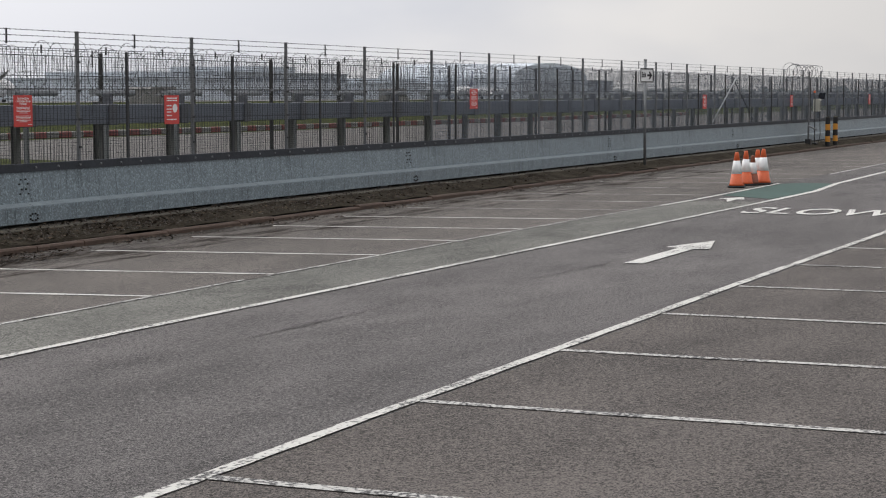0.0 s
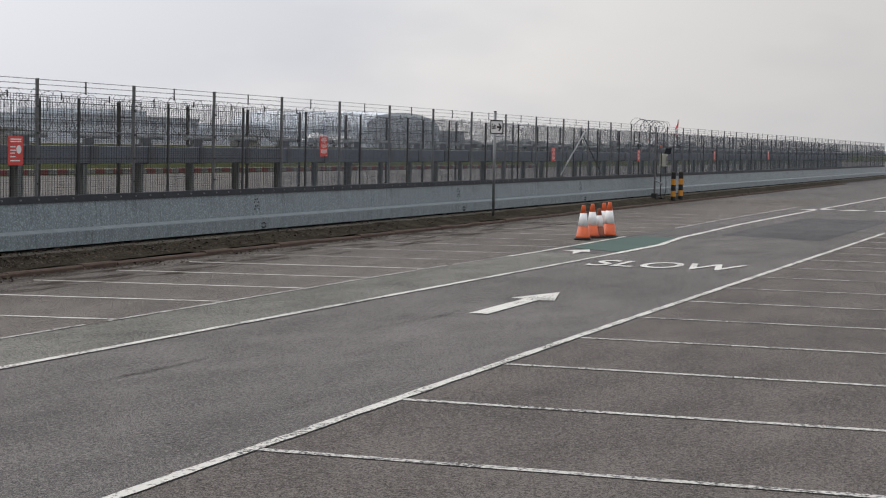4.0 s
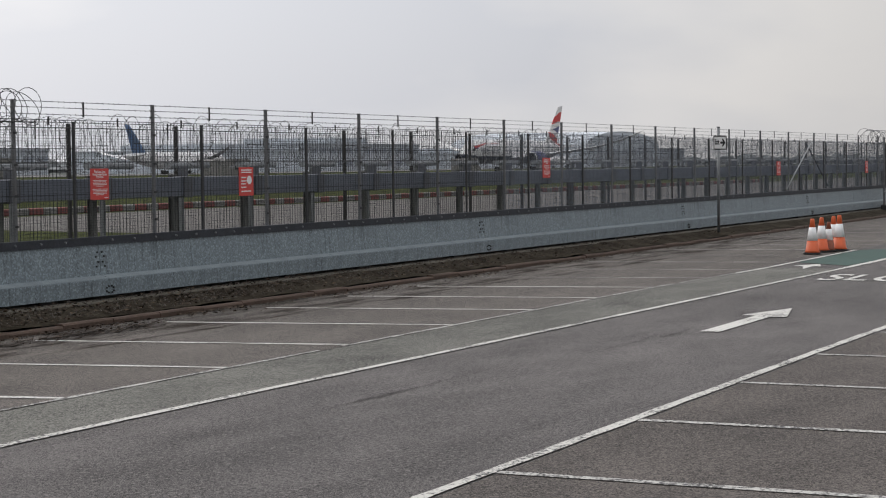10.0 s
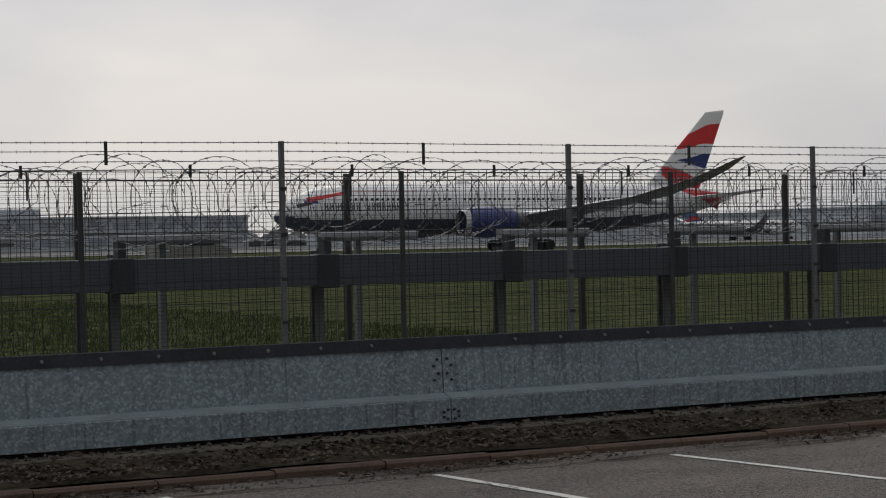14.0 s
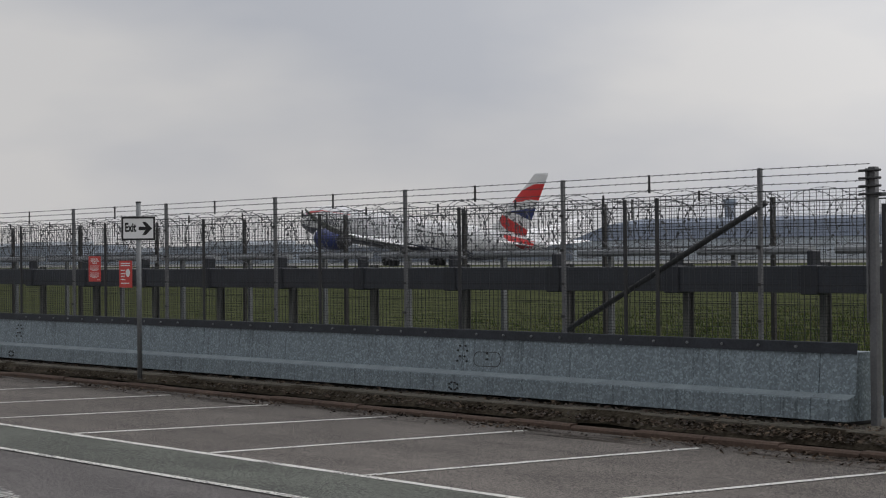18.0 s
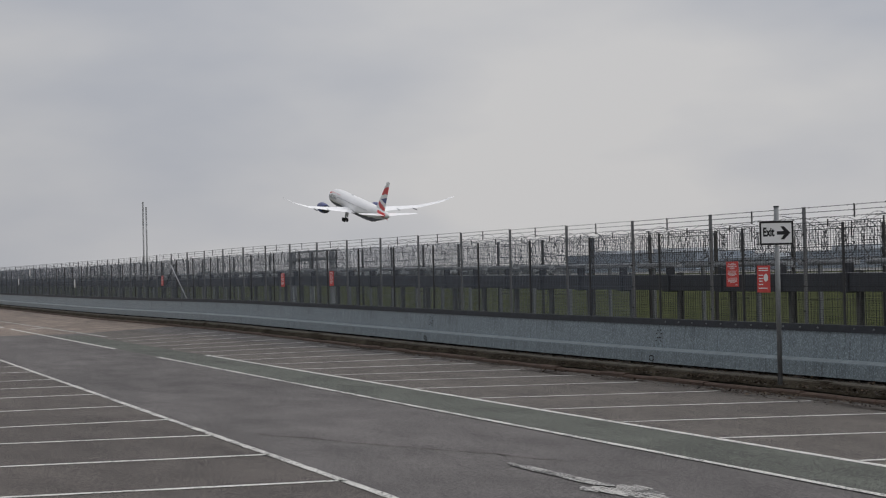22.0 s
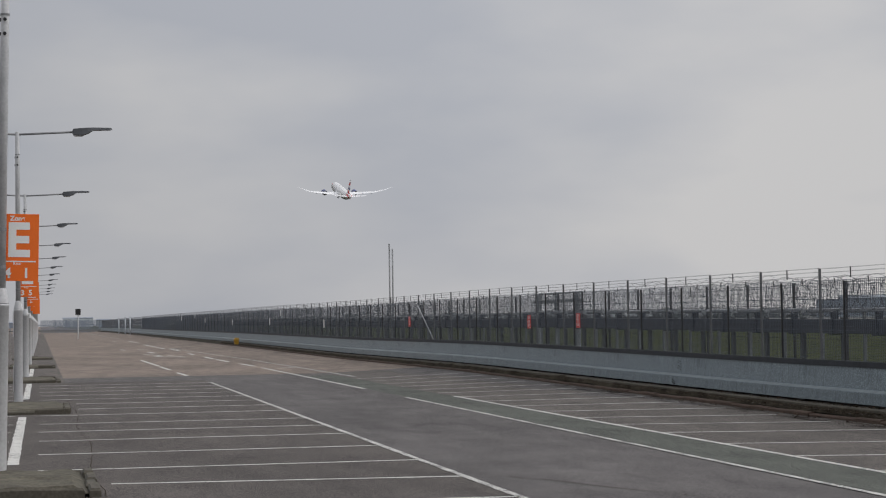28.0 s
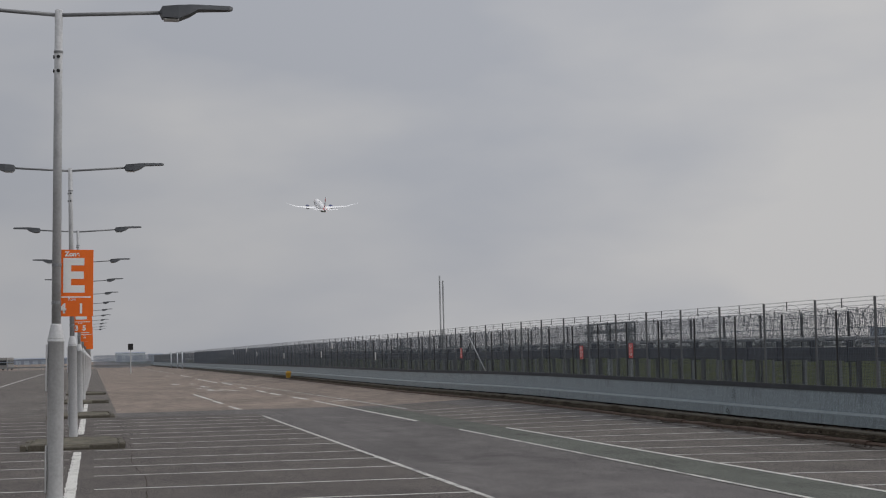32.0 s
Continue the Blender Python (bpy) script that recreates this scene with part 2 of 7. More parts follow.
def spangle(name, color):
    """Hot-dip galvanised sheet: crystalline spangle, rain streaks and a cloudy dullness."""
    m = bpy.data.materials.new(name)
    m.use_nodes = True
    nt = m.node_tree
    b = nt.nodes["Principled BSDF"]
    b.inputs["Metallic"].default_value = 0.3
    co = nt.nodes.new("ShaderNodeTexCoord")
    vor = nt.nodes.new("ShaderNodeTexVoronoi")
    vor.inputs["Scale"].default_value = 52
    nt.links.new(co.outputs["Object"], vor.inputs["Vector"])
    bw = nt.nodes.new("ShaderNodeSeparateColor")
    nt.links.new(vor.outputs["Color"], bw.inputs["Color"])
    mp = nt.nodes.new("ShaderNodeMapping")
    mp.inputs["Scale"].default_value = (9.0, 9.0, 0.8)
    nt.links.new(co.outputs["Object"], mp.inputs["Vector"])
    st = nt.nodes.new("ShaderNodeTexNoise")
    st.inputs["Scale"].default_value, st.inputs["Detail"].default_value = 1.6, 5
    nt.links.new(mp.outputs["Vector"], st.inputs["Vector"])
    cl = nt.nodes.new("ShaderNodeTexNoise")
    cl.inputs["Scale"].default_value, cl.inputs["Detail"].default_value = 1.1, 3
    nt.links.new(co.outputs["Object"], cl.inputs["Vector"])
    fleck = nt.nodes.new("ShaderNodeMath")
    fleck.operation = "POWER"
    fleck.inputs[1].default_value = 2.6
    nt.links.new(bw.outputs[0], fleck.inputs[0])
    soft_spangle = nt.nodes.new("ShaderNodeMath")
    soft_spangle.operation = "MULTIPLY_ADD"
    soft_spangle.inputs[1].default_value, soft_spangle.inputs[2].default_value = 1.0, 0.36
    nt.links.new(fleck.outputs[0], soft_spangle.inputs[0])
    total = soft_spangle.outputs[0]
    for n, k in ((st, 0.7), (cl, 0.25)):
        s = nt.nodes.new("ShaderNodeMath")
        s.operation = "MULTIPLY_ADD"
        s.inputs[1].default_value = k
        nt.links.new(n.outputs["Fac"], s.inputs[0])
        nt.links.new(total, s.inputs[2])
        total = s.outputs[0]
    # thin dark drips run down from the top edge
    dm = nt.nodes.new("ShaderNodeMapping")
    dm.inputs["Scale"].default_value = (22.0, 3.0, 0.9)
    nt.links.new(co.outputs["Object"], dm.inputs["Vector"])
    dn = nt.nodes.new("ShaderNodeTexNoise")
    dn.inputs["Scale"].default_value, dn.inputs["Detail"].default_value = 1.0, 3
    nt.links.new(dm.outputs["Vector"], dn.inputs["Vector"])
    dr = nt.nodes.new("ShaderNodeMapRange")
    dr.inputs["From Min"].default_value, dr.inputs["From Max"].default_value = 0.58, 0.68
    dr.inputs["To Min"].default_value, dr.inputs["To Max"].default_value = 0.0, -0.4
    nt.links.new(dn.outputs["Fac"], dr.inputs["Value"])
    da = nt.nodes.new("ShaderNodeMath")
    nt.links.new(total, da.inputs[0])
    nt.links.new(dr.outputs["Result"], da.inputs[1])
    total = da.outputs[0]
    ramp = nt.nodes.new("ShaderNodeValToRGB")
    ramp.color_ramp.elements[0].position, ramp.color_ramp.elements[1].position = 0.2, 0.8
    ramp.color_ramp.elements[0].color = (*[c * 0.55 for c in color], 1)
    ramp.color_ramp.elements[1].color = (*[c * 1.7 for c in color], 1)
    d = nt.nodes.new("ShaderNodeMath")
    d.operation = "DIVIDE"
    d.inputs[1].default_value = 2.3
    nt.links.new(total, d.inputs[0])
    nt.links.new(d.outputs[0], ramp.inputs["Fac"])
    nt.links.new(ramp.outputs["Color"], b.inputs["Base Color"])
    rr = nt.nodes.new("ShaderNodeMapRange")
    rr.inputs["To Min"].default_value, rr.inputs["To Max"].default_value = 0.34, 0.55
    nt.links.new(bw.outputs[1], rr.inputs["Value"])
    nt.links.new(rr.outputs["Result"], b.inputs["Roughness"])
    return m


def washed(name, color):
    """Thin soil left in streaks and islands, clear in between."""
    m = material(name, color, 1.0, vary=0.4, scale=2.0, fine=20, spec=0.1)
    nt = m.node_tree
    co = nt.nodes.new("ShaderNodeTexCoord")
    mp = nt.nodes.new("ShaderNodeMapping")
    mp.inputs["Scale"].default_value = (0.5, 2.6, 1.0)
    nt.links.new(co.outputs["Object"], mp.inputs["Vector"])
    n = nt.nodes.new("ShaderNodeTexNoise")
    n.inputs["Scale"].default_value, n.inputs["Detail"].default_value, n.inputs["Roughness"].default_value = 1.3, 7, 0.68
    nt.links.new(mp.outputs["Vector"], n.inputs["Vector"])
    r = nt.nodes.new("ShaderNodeMapRange")
    r.inputs["From Min"].default_value, r.inputs["From Max"].default_value = 0.47, 0.66
    r.inputs["To Min"].default_value, r.inputs["To Max"].default_value = 0.0, 0.85
    nt.links.new(n.outputs["Fac"], r.inputs["Value"])
    nt.links.new(r.outputs["Result"], nt.nodes["Principled BSDF"].inputs["Alpha"])
    return m


M = {}
M["soil_wash"] = washed("soil_wash", (0.05, 0.04, 0.031))
M["asphalt"] = paving("asphalt", (0.098, 0.09, 0.087), 0.42)
M["bay_asphalt"] = paving("bay_asphalt", (0.084, 0.073, 0.066), 0.42)
M["bay_pale"] = paving("bay_pale", (0.104, 0.092, 0.082), 0.42)
M["asphalt_patch"] = paving("asphalt_patch", (0.059, 0.058, 0.059), 0.3)
M["concrete_lane"] = paving("concrete_lane", (0.19, 0.153, 0.126), 0.2)
M["green_lane"] = paving("green_lane", (0.083, 0.088, 0.075), 0.34)
M["faded_lane"] = paving("faded_lane", (0.117, 0.115, 0.102), 0.34)
M["green_box"] = material("green_box", (0.026, 0.066, 0.053), 0.8, vary=0.2, scale=1.2, fine=50, bump=0.3)
M["white_paint"] = line_paint("white_paint", (0.62, 0.61, 0.57), 0.37)
M["speckled_paint"] = line_paint("speckled_paint", (0.58, 0.57, 0.53), 0.415)
M["worn_paint"] = line_paint("worn_paint", (0.5, 0.49, 0.46), 0.46)
M["kerb"] = material("kerb_concrete", (0.085, 0.056, 0.041), 0.95, vary=0.3, scale=2.0, fine=30, bump=0.5)
M["soil"] = material("soil", (0.028, 0.021, 0.014), 1.0, spec=0.05, vary=0.45, scale=2.5, fine=25, bump=0.9, color2=(0.05, 0.043, 0.032))
M["crack"] = material("crack_shade", (0.055, 0.052, 0.051), 1.0, vary=0.3, scale=3.0, fine=30, spec=0.1)
M["galv"] = spangle("galvanised_steel", (0.192, 0.235, 0.258))
M["galv_dull"] = material("dull_galvanised_steel", (0.2, 0.21, 0.215), 0.5, metal=0.3, vary=0.15, scale=5, fine=40)
M["rail_zinc"] = material("rail_zinc", (0.27, 0.285, 0.295), 0.5, metal=0.25, vary=0.2, scale=3, fine=30)
M["rail_steel"] = material("rail_steel", (0.118, 0.132, 0.16), 0.5, metal=0.2, vary=0.2, scale=3, fine=40)
M["post_grey"] = material("post_grey", (0.13, 0.133, 0.137), 0.5, metal=0.25, vary=0.25, scale=4, fine=40)
M["post_mid"] = material("post_mid_grey", (0.15, 0.153, 0.157), 0.5, metal=0.25, vary=0.2, scale=4, fine=40)
M["post_slim"] = material("slim_post", (0.04, 0.041, 0.043), 0.5, metal=0.2, vary=0.25, scale=4, fine=40)
M["flashing"] = material("flashing_steel", (0.034, 0.039, 0.048), 0.6, metal=0.25, vary=0.3, scale=4, fine=40)
M["post_dark"] = material("post_dark", (0.032, 0.033, 0.034), 0.55, metal=0.2, vary=0.2, scale=4, fine=40)
M["wire"] = material("mesh_wire", (0.042, 0.044, 0.047), 0.7, metal=0.0, vary=0.25, spec=0.2)
# the same wire paler and bluer far off: haze and light in its colour
M["wire_haze"] = material("hazed_wire", (0.12, 0.138, 0.165), 0.7, vary=0.2, spec=0.2)
M["razor"] = material("razor_wire", (0.12, 0.123, 0.13), 0.45, metal=0.4, vary=0.25)
M["red_sign"] = material("red_sign", (0.62, 0.06, 0.05), 0.5, vary=0.06)
M["white_sign"] = material("white_sign", (0.86, 0.86, 0.85), 0.5, vary=0.04)
M["black"] = material("black_paint", (0.012, 0.012, 0.013), 0.55, vary=0.2)
M["panel_dark"] = material("solar_panel", (0.008, 0.009, 0.012), 0.85, vary=0.2, spec=0.08)
M["amber"] = material("amber_band", (0.62, 0.27, 0.035), 0.5, vary=0.1)
M["orange"] = material("orange_sign", (0.92, 0.165, 0.008), 0.5, vary=0.05)
M["cone_orange"] = material("cone_orange", (0.66, 0.12, 0.035), 0.5, vary=0.12)
M["cone_dull"] = material("cone_dull", (0.24, 0.07, 0.035), 0.6, vary=0.25)
M["white_reflector"] = material("white_reflector", (0.86, 0.86, 0.85), 0.5, vary=0.1)
M["rubber"] = material("rubber", (0.02, 0.02, 0.02), 0.8, vary=0.2)
M["grass"] = material("grass", (0.037, 0.05, 0.02), 1.0, vary=0.4, scale=1.1, fine=9.0, bump=0.8, spec=0.0, color2=(0.068, 0.073, 0.036))
M["taxiway"] = material("taxiway", (0.075, 0.068, 0.062), 0.9, vary=0.15, scale=0.2, fine=4)
# pale grey for the airfield beyond 480 m: haze mixed into its colour
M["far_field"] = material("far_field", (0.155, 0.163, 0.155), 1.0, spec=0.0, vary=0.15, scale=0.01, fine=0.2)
M["runway"] = material("runway", (0.125, 0.125, 0.123), 0.9, vary=0.15, scale=0.1, fine=2)
M["ac_white"] = material("aircraft_white", (0.76, 0.76, 0.76), 0.3, vary=0.03, scale=0.4, fine=3)
M["ac_wing"] = material("aircraft_wing", (0.9, 0.9, 0.9), 0.35, vary=0.04, scale=0.5, fine=3)
M["ac_hot"] = material("exhaust_metal", (0.09, 0.09, 0.1), 0.5, metal=0.4, vary=0.1)
M["ac_blue"] = material("aircraft_blue", (0.02, 0.035, 0.16), 0.35, vary=0.05, scale=0.4, fine=3)
M["ac_red"] = material("aircraft_red", (0.6, 0.03, 0.03), 0.4, vary=0.05, scale=0.4, fine=3)
M["ac_grey"] = material("aircraft_grey", (0.5, 0.51, 0.53), 0.4, vary=0.06, scale=0.5, fine=3)
M["lamp_mid"] = material("lamp_mid", (0.47, 0.475, 0.48), 0.45, vary=0.15, scale=3, fine=30)
M["lamp_white"] = material("lamp_white", (0.56, 0.565, 0.57), 0.45, vary=0.12, scale=3, fine=30)
# cladding of far buildings: distance haze is mixed in, paler and bluer
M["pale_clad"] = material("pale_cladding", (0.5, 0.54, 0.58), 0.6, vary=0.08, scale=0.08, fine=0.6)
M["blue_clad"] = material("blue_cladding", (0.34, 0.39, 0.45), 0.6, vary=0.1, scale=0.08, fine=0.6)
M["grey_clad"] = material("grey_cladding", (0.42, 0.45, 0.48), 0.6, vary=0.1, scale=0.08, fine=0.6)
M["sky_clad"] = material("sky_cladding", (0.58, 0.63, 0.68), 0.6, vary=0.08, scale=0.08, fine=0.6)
# tree line kept pale: the haze of distance is painted into its colour
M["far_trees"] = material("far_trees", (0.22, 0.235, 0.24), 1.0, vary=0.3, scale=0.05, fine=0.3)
M["window_dark"] = material("dark_glass", (0.03, 0.035, 0.04), 0.2, vary=0.05)
# far windows, lightened in the colour for the haze before them
M["haze_glass"] = material("window_haze", (0.26, 0.29, 0.33), 0.5, vary=0.08)
M["ac_belly"] = material("aircraft_belly", (0.045, 0.055, 0.085), 0.35, vary=0.05, scale=0.4, fine=3)
M["ac_slate"] = material("aircraft_slate", (0.07, 0.14, 0.27), 0.4, vary=0.06, scale=0.4, fine=3)
# paler zinc that stands for sky light on the barrier ledge
M["galv_highlight"] = material("highlight_zinc", (0.23, 0.27, 0.285), 0.45, metal=0.2, vary=0.25, scale=4, fine=50)
M["slate_roof"] = material("slate_roof", (0.16, 0.19, 0.245), 0.7, vary=0.15, scale=0.08, fine=0.6)
# slate blue of the far blocks, with haze put into the colour
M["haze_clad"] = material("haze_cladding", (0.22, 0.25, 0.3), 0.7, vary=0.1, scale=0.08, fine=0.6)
# darker grey that stands for the shade under the wings
M["ac_wing_shade"] = material("wing_shade_grey", (0.26, 0.265, 0.28), 0.45, vary=0.06, scale=0.5, fine=3)
M["lamp_dark"] = material("lamp_dark", (0.075, 0.08, 0.088), 0.45, vary=0.1, scale=3, fine=30)
M["yellow"] = material("yellow_plastic", (0.5, 0.29, 0.03), 0.5, vary=0.12)
M["red_board"] = material("red_board", (0.2, 0.05, 0.045), 0.6, vary=0.2)
M["white_board"] = material("white_board", (0.21, 0.205, 0.195), 0.6, vary=0.15)
M["cream"] = material("cream_casing", (0.46, 0.46, 0.40), 0.5, vary=0.1)
M["leaf"] = material("dead_leaf", (0.045, 0.029, 0.018), 0.9, vary=0.5, scale=3, fine=20)
M["leaf_tan"] = material("tan_leaf", (0.085, 0.06, 0.038), 0.9, vary=0.5, scale=3, fine=20)
M["post_rust"] = material("second_fence_post", (0.036, 0.034, 0.032), 0.6, metal=0.2, vary=0.25, scale=4, fine=40)
M["stone"] = material("pebble", (0.083, 0.072, 0.062), 0.9, vary=0.5, scale=5, fine=20)
M["moss"] = material("mossy_concrete", (0.086, 0.077, 0.059), 0.95, vary=0.35, scale=2.5, fine=25, bump=0.6)
M["lamp_grey"] = material("lamp_grey", (0.22, 0.225, 0.23), 0.45, vary=0.08, scale=3, fine=30)


# mesh helpers
def mesh_of(bm, name):
    me = bpy.data.meshes.new(name)
    bm.to_mesh(me)
    bm.free()
    return me


def finish(ob, mats, smooth=False):
    for m in mats if isinstance(mats, (list, tuple)) else [mats]:
        ob.data.materials.append(m)
    if smooth:
        for p in ob.data.polygons:
            p.use_smooth = True
    return ob


def thing(name, label, category, group="", kind="", at=(0, 0, 0)):
    ob = new(name)
    ob.location = at
    return tagged(ob, label, category, group, kind)


def part(name, bm, mat, parent, label="", smooth=False):
    ob = new(name, mesh_of(bm, name))
    finish(ob, mat, smooth)
    ob.parent = parent
    if label:
        ob["label"] = label
    return ob


def solid(name, bm, mat, label, category, group="", kind="", smooth=False):
    ob = new(name, mesh_of(bm, name))
    finish(ob, mat, smooth)
    return tagged(ob, label, category, group, kind)


def box(x0, x1, y0, y1, z0, z1, bm=None, bevel=0.0, mi=0):
    b = bm or bmesh.new()
    vs = [b.verts.new((x, y, z)) for z in (z0, z1) for x, y in ((x0, y0), (x1, y0), (x1, y1), (x0, y1))]
    fs = [b.faces.new([vs[i] for i in f]) for f in ((3, 2, 1, 0), (4, 5, 6, 7), (0, 1, 5, 4), (1, 2, 6, 5), (2, 3, 7, 6), (3, 0, 4, 7))]
    for f in fs:
        f.material_index = mi
    if bevel:
        bmesh.ops.bevel(b, geom=list({e for f in fs for e in f.edges}), offset=bevel, segments=1, affect="EDGES")
    return b


def tube(p0, p1, r0, r1=None, n=8, bm=None, caps=True, mi=0):
    b = bm or bmesh.new()
    r1 = r0 if r1 is None else r1
    p0, p1 = Vector(p0), Vector(p1)
    q = (p1 - p0).to_track_quat("Z", "Y")
    a = [b.verts.new(p0 + q @ Vector((r0 * math.cos(k * math.tau / n), r0 * math.sin(k * math.tau / n), 0))) for k in range(n)]
    c = [b.verts.new(p1 + q @ Vector((r1 * math.cos(k * math.tau / n), r1 * math.sin(k * math.tau / n), 0))) for k in range(n)]
    for k in range(n):
        b.faces.new((a[k], a[(k + 1) % n], c[(k + 1) % n], c[k])).material_index = mi
    if caps:
        b.faces.new(a[::-1]).material_index = mi
        b.faces.new(c).material_index = mi
    return b


def loft(rings, bm=None, caps=True, mi=0, closed=True):
    b = bm or bmesh.new()
    vs = [[b.verts.new(p) for p in r] for r in rings]
    n = len(rings[0])
    for i in range(len(vs) - 1):
        for k in range(n if closed else n - 1):
            b.faces.new((vs[i][k], vs[i][(k + 1) % n], vs[i + 1][(k + 1) % n], vs[i + 1][k])).material_index = mi
    if caps:
        b.faces.new(vs[0][::-1]).material_index = mi
        b.faces.new(vs[-1]).material_index = mi
    return b


def prism_x(profile, x0, x1, bm=None, mi=0):
    """A closed (y, z) profile drawn out along x."""
    return loft([[(x0, y, z) for y, z in profile], [(x1, y, z) for y, z in profile]], bm, mi=mi)


def strip(points, width, z, bm=None, mi=0):
    """A flat painted strip along (x, y) points."""
    b = bm or bmesh.new()
    for (xa, ya), (xb, yb) in zip(points, points[1:]):
        d = Vector((xb - xa, yb - ya)).normalized()
        n = Vector((-d.y, d.x)) * width / 2
        f = b.faces.new([b.verts.new((x, y, z)) for x, y in ((xa - n.x, ya - n.y), (xb - n.x, yb - n.y), (xb + n.x, yb + n.y), (xa + n.x, ya + n.y))])
        f.material_index = mi
    bmesh.ops.recalc_face_normals(b, faces=b.faces)
    for f in b.faces:
        if f.normal.z < 0:
            f.normal_flip()
    return b


def poly(points, z, bm=None, mi=0):
    b = bm or bmesh.new()
    f = b.faces.new([b.verts.new((x, y, z)) for x, y in points])
    f.normal_update()
    if f.normal.z < 0:
        f.normal_flip()
    f.material_index = mi
    return b


# plan (metres): x along the fence, y towards it
FENCE_Y, STEP = 14.0, 2.757

# the verge climbs a little towards the far end
def lift(x):
    return float(np.interp(x, (-260, -120, -80, -57, -45, -30), (0.3, 0.2, 0.115, 0.14, 0.08, 0.0)))


def rise(x, y):
    return lift(x) * min(1.0, max(0.0, (y - 10) / 3)) if y < 300 else 0.0


# ---- ground: one sheet with its paved and grassed zones
def ground():
    bm = bmesh.new()
    xs = [-6000, -1500, -400, -260, -160, -120, -100, -90, -80, -75, -70, -63, -57, -51, -45, -40, -35, -30, 34, 130, 600, 2500, 6000]
    ys = [-3000, -300, -60, 10, 13, 14.6, 19.0, 46, 70, 165, 215, 330, 480, 900, 7000]
    vs = {(i, j): bm.verts.new((x + (np.interp(y, (19, 46), (6, 11)) if 19 <= y <= 46 and x == 34 else 0), y, rise(x, y))) for i, x in enumerate(xs) for j, y in enumerate(ys)}
    for i in range(len(xs) - 1):
        for j in range(len(ys) - 1):
            f = bm.faces.new((vs[i, j], vs[i + 1, j], vs[i + 1, j + 1], vs[i, j + 1]))
            x, y = (xs[i] + xs[i + 1]) / 2, (ys[j] + ys[j + 1]) / 2
            if y < 14.6:
                f.material_index = 0 if x > -63 else 1
            elif 19 < y < 46 and x > 34:
                f.material_index = 3
            elif 165 < y < 215 or 330 < y < 480:
                f.material_index = 4
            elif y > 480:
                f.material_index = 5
            else:
                f.material_index = 2
    ob = new("ground", mesh_of(bm, "ground"))
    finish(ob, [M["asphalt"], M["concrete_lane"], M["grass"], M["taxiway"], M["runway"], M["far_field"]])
    tagged(ob, "grey asphalt car park with grass airfield beyond", "ground", kind="structure")


ground()

TILT = -0.0085          # the painted lane runs a touch askew to the fence
L1, L2, R1 = 9.2, 8.05, 4.66


def lane(x, y0):
    return y0 + TILT * x


def kerb_y(x):
    return min(13.3, 13.05 - 0.011 * x) if x < 0 else max(12.87, 13.05 - 0.02 * x)


def marks(name, bm, mat, label):
    return solid(name, bm, M[mat], label, "road marking", kind="structure")


def worn_strip(points, width, z, wear, step=0.22):
    """A painted strip in short lengths whose edges are ragged and broken where it is worn."""
    bm = bmesh.new()
    for (xa, ya), (xb, yb) in zip(points, points[1:]):
        a, b = Vector((xa, ya)), Vector((xb, yb))
        n = max(1, int((b - a).length / step))
        d = (b - a).normalized()
        side = Vector((-d.y, d.x))
        prev = None
        for k in range(n + 1):
            p = a.lerp(b, k / n)
            w = width / 2 * (1 + wear * random.uniform(-0.5, 0.4))
            shift = side * width * wear * random.uniform(-0.12, 0.12)
            pair = [bm.verts.new((*q, z + rise(*q))) for q in (p + shift + side * w, p + shift - side * w)]
            if prev and (wear < 0.35 or random.random() > wear * 0.012):
                bm.faces.new((prev[0], prev[1], pair[1], pair[0]))
            prev = pair
    for f in bm.faces:
        f.normal_update()
        if f.normal.z < 0:
            f.normal_flip()
    return bm


ISLANDS = ((-22.35, -19.6), (-41.7, -37.8), (-61.8, -58.2), (-81.5, -78), (-101.5, -98))


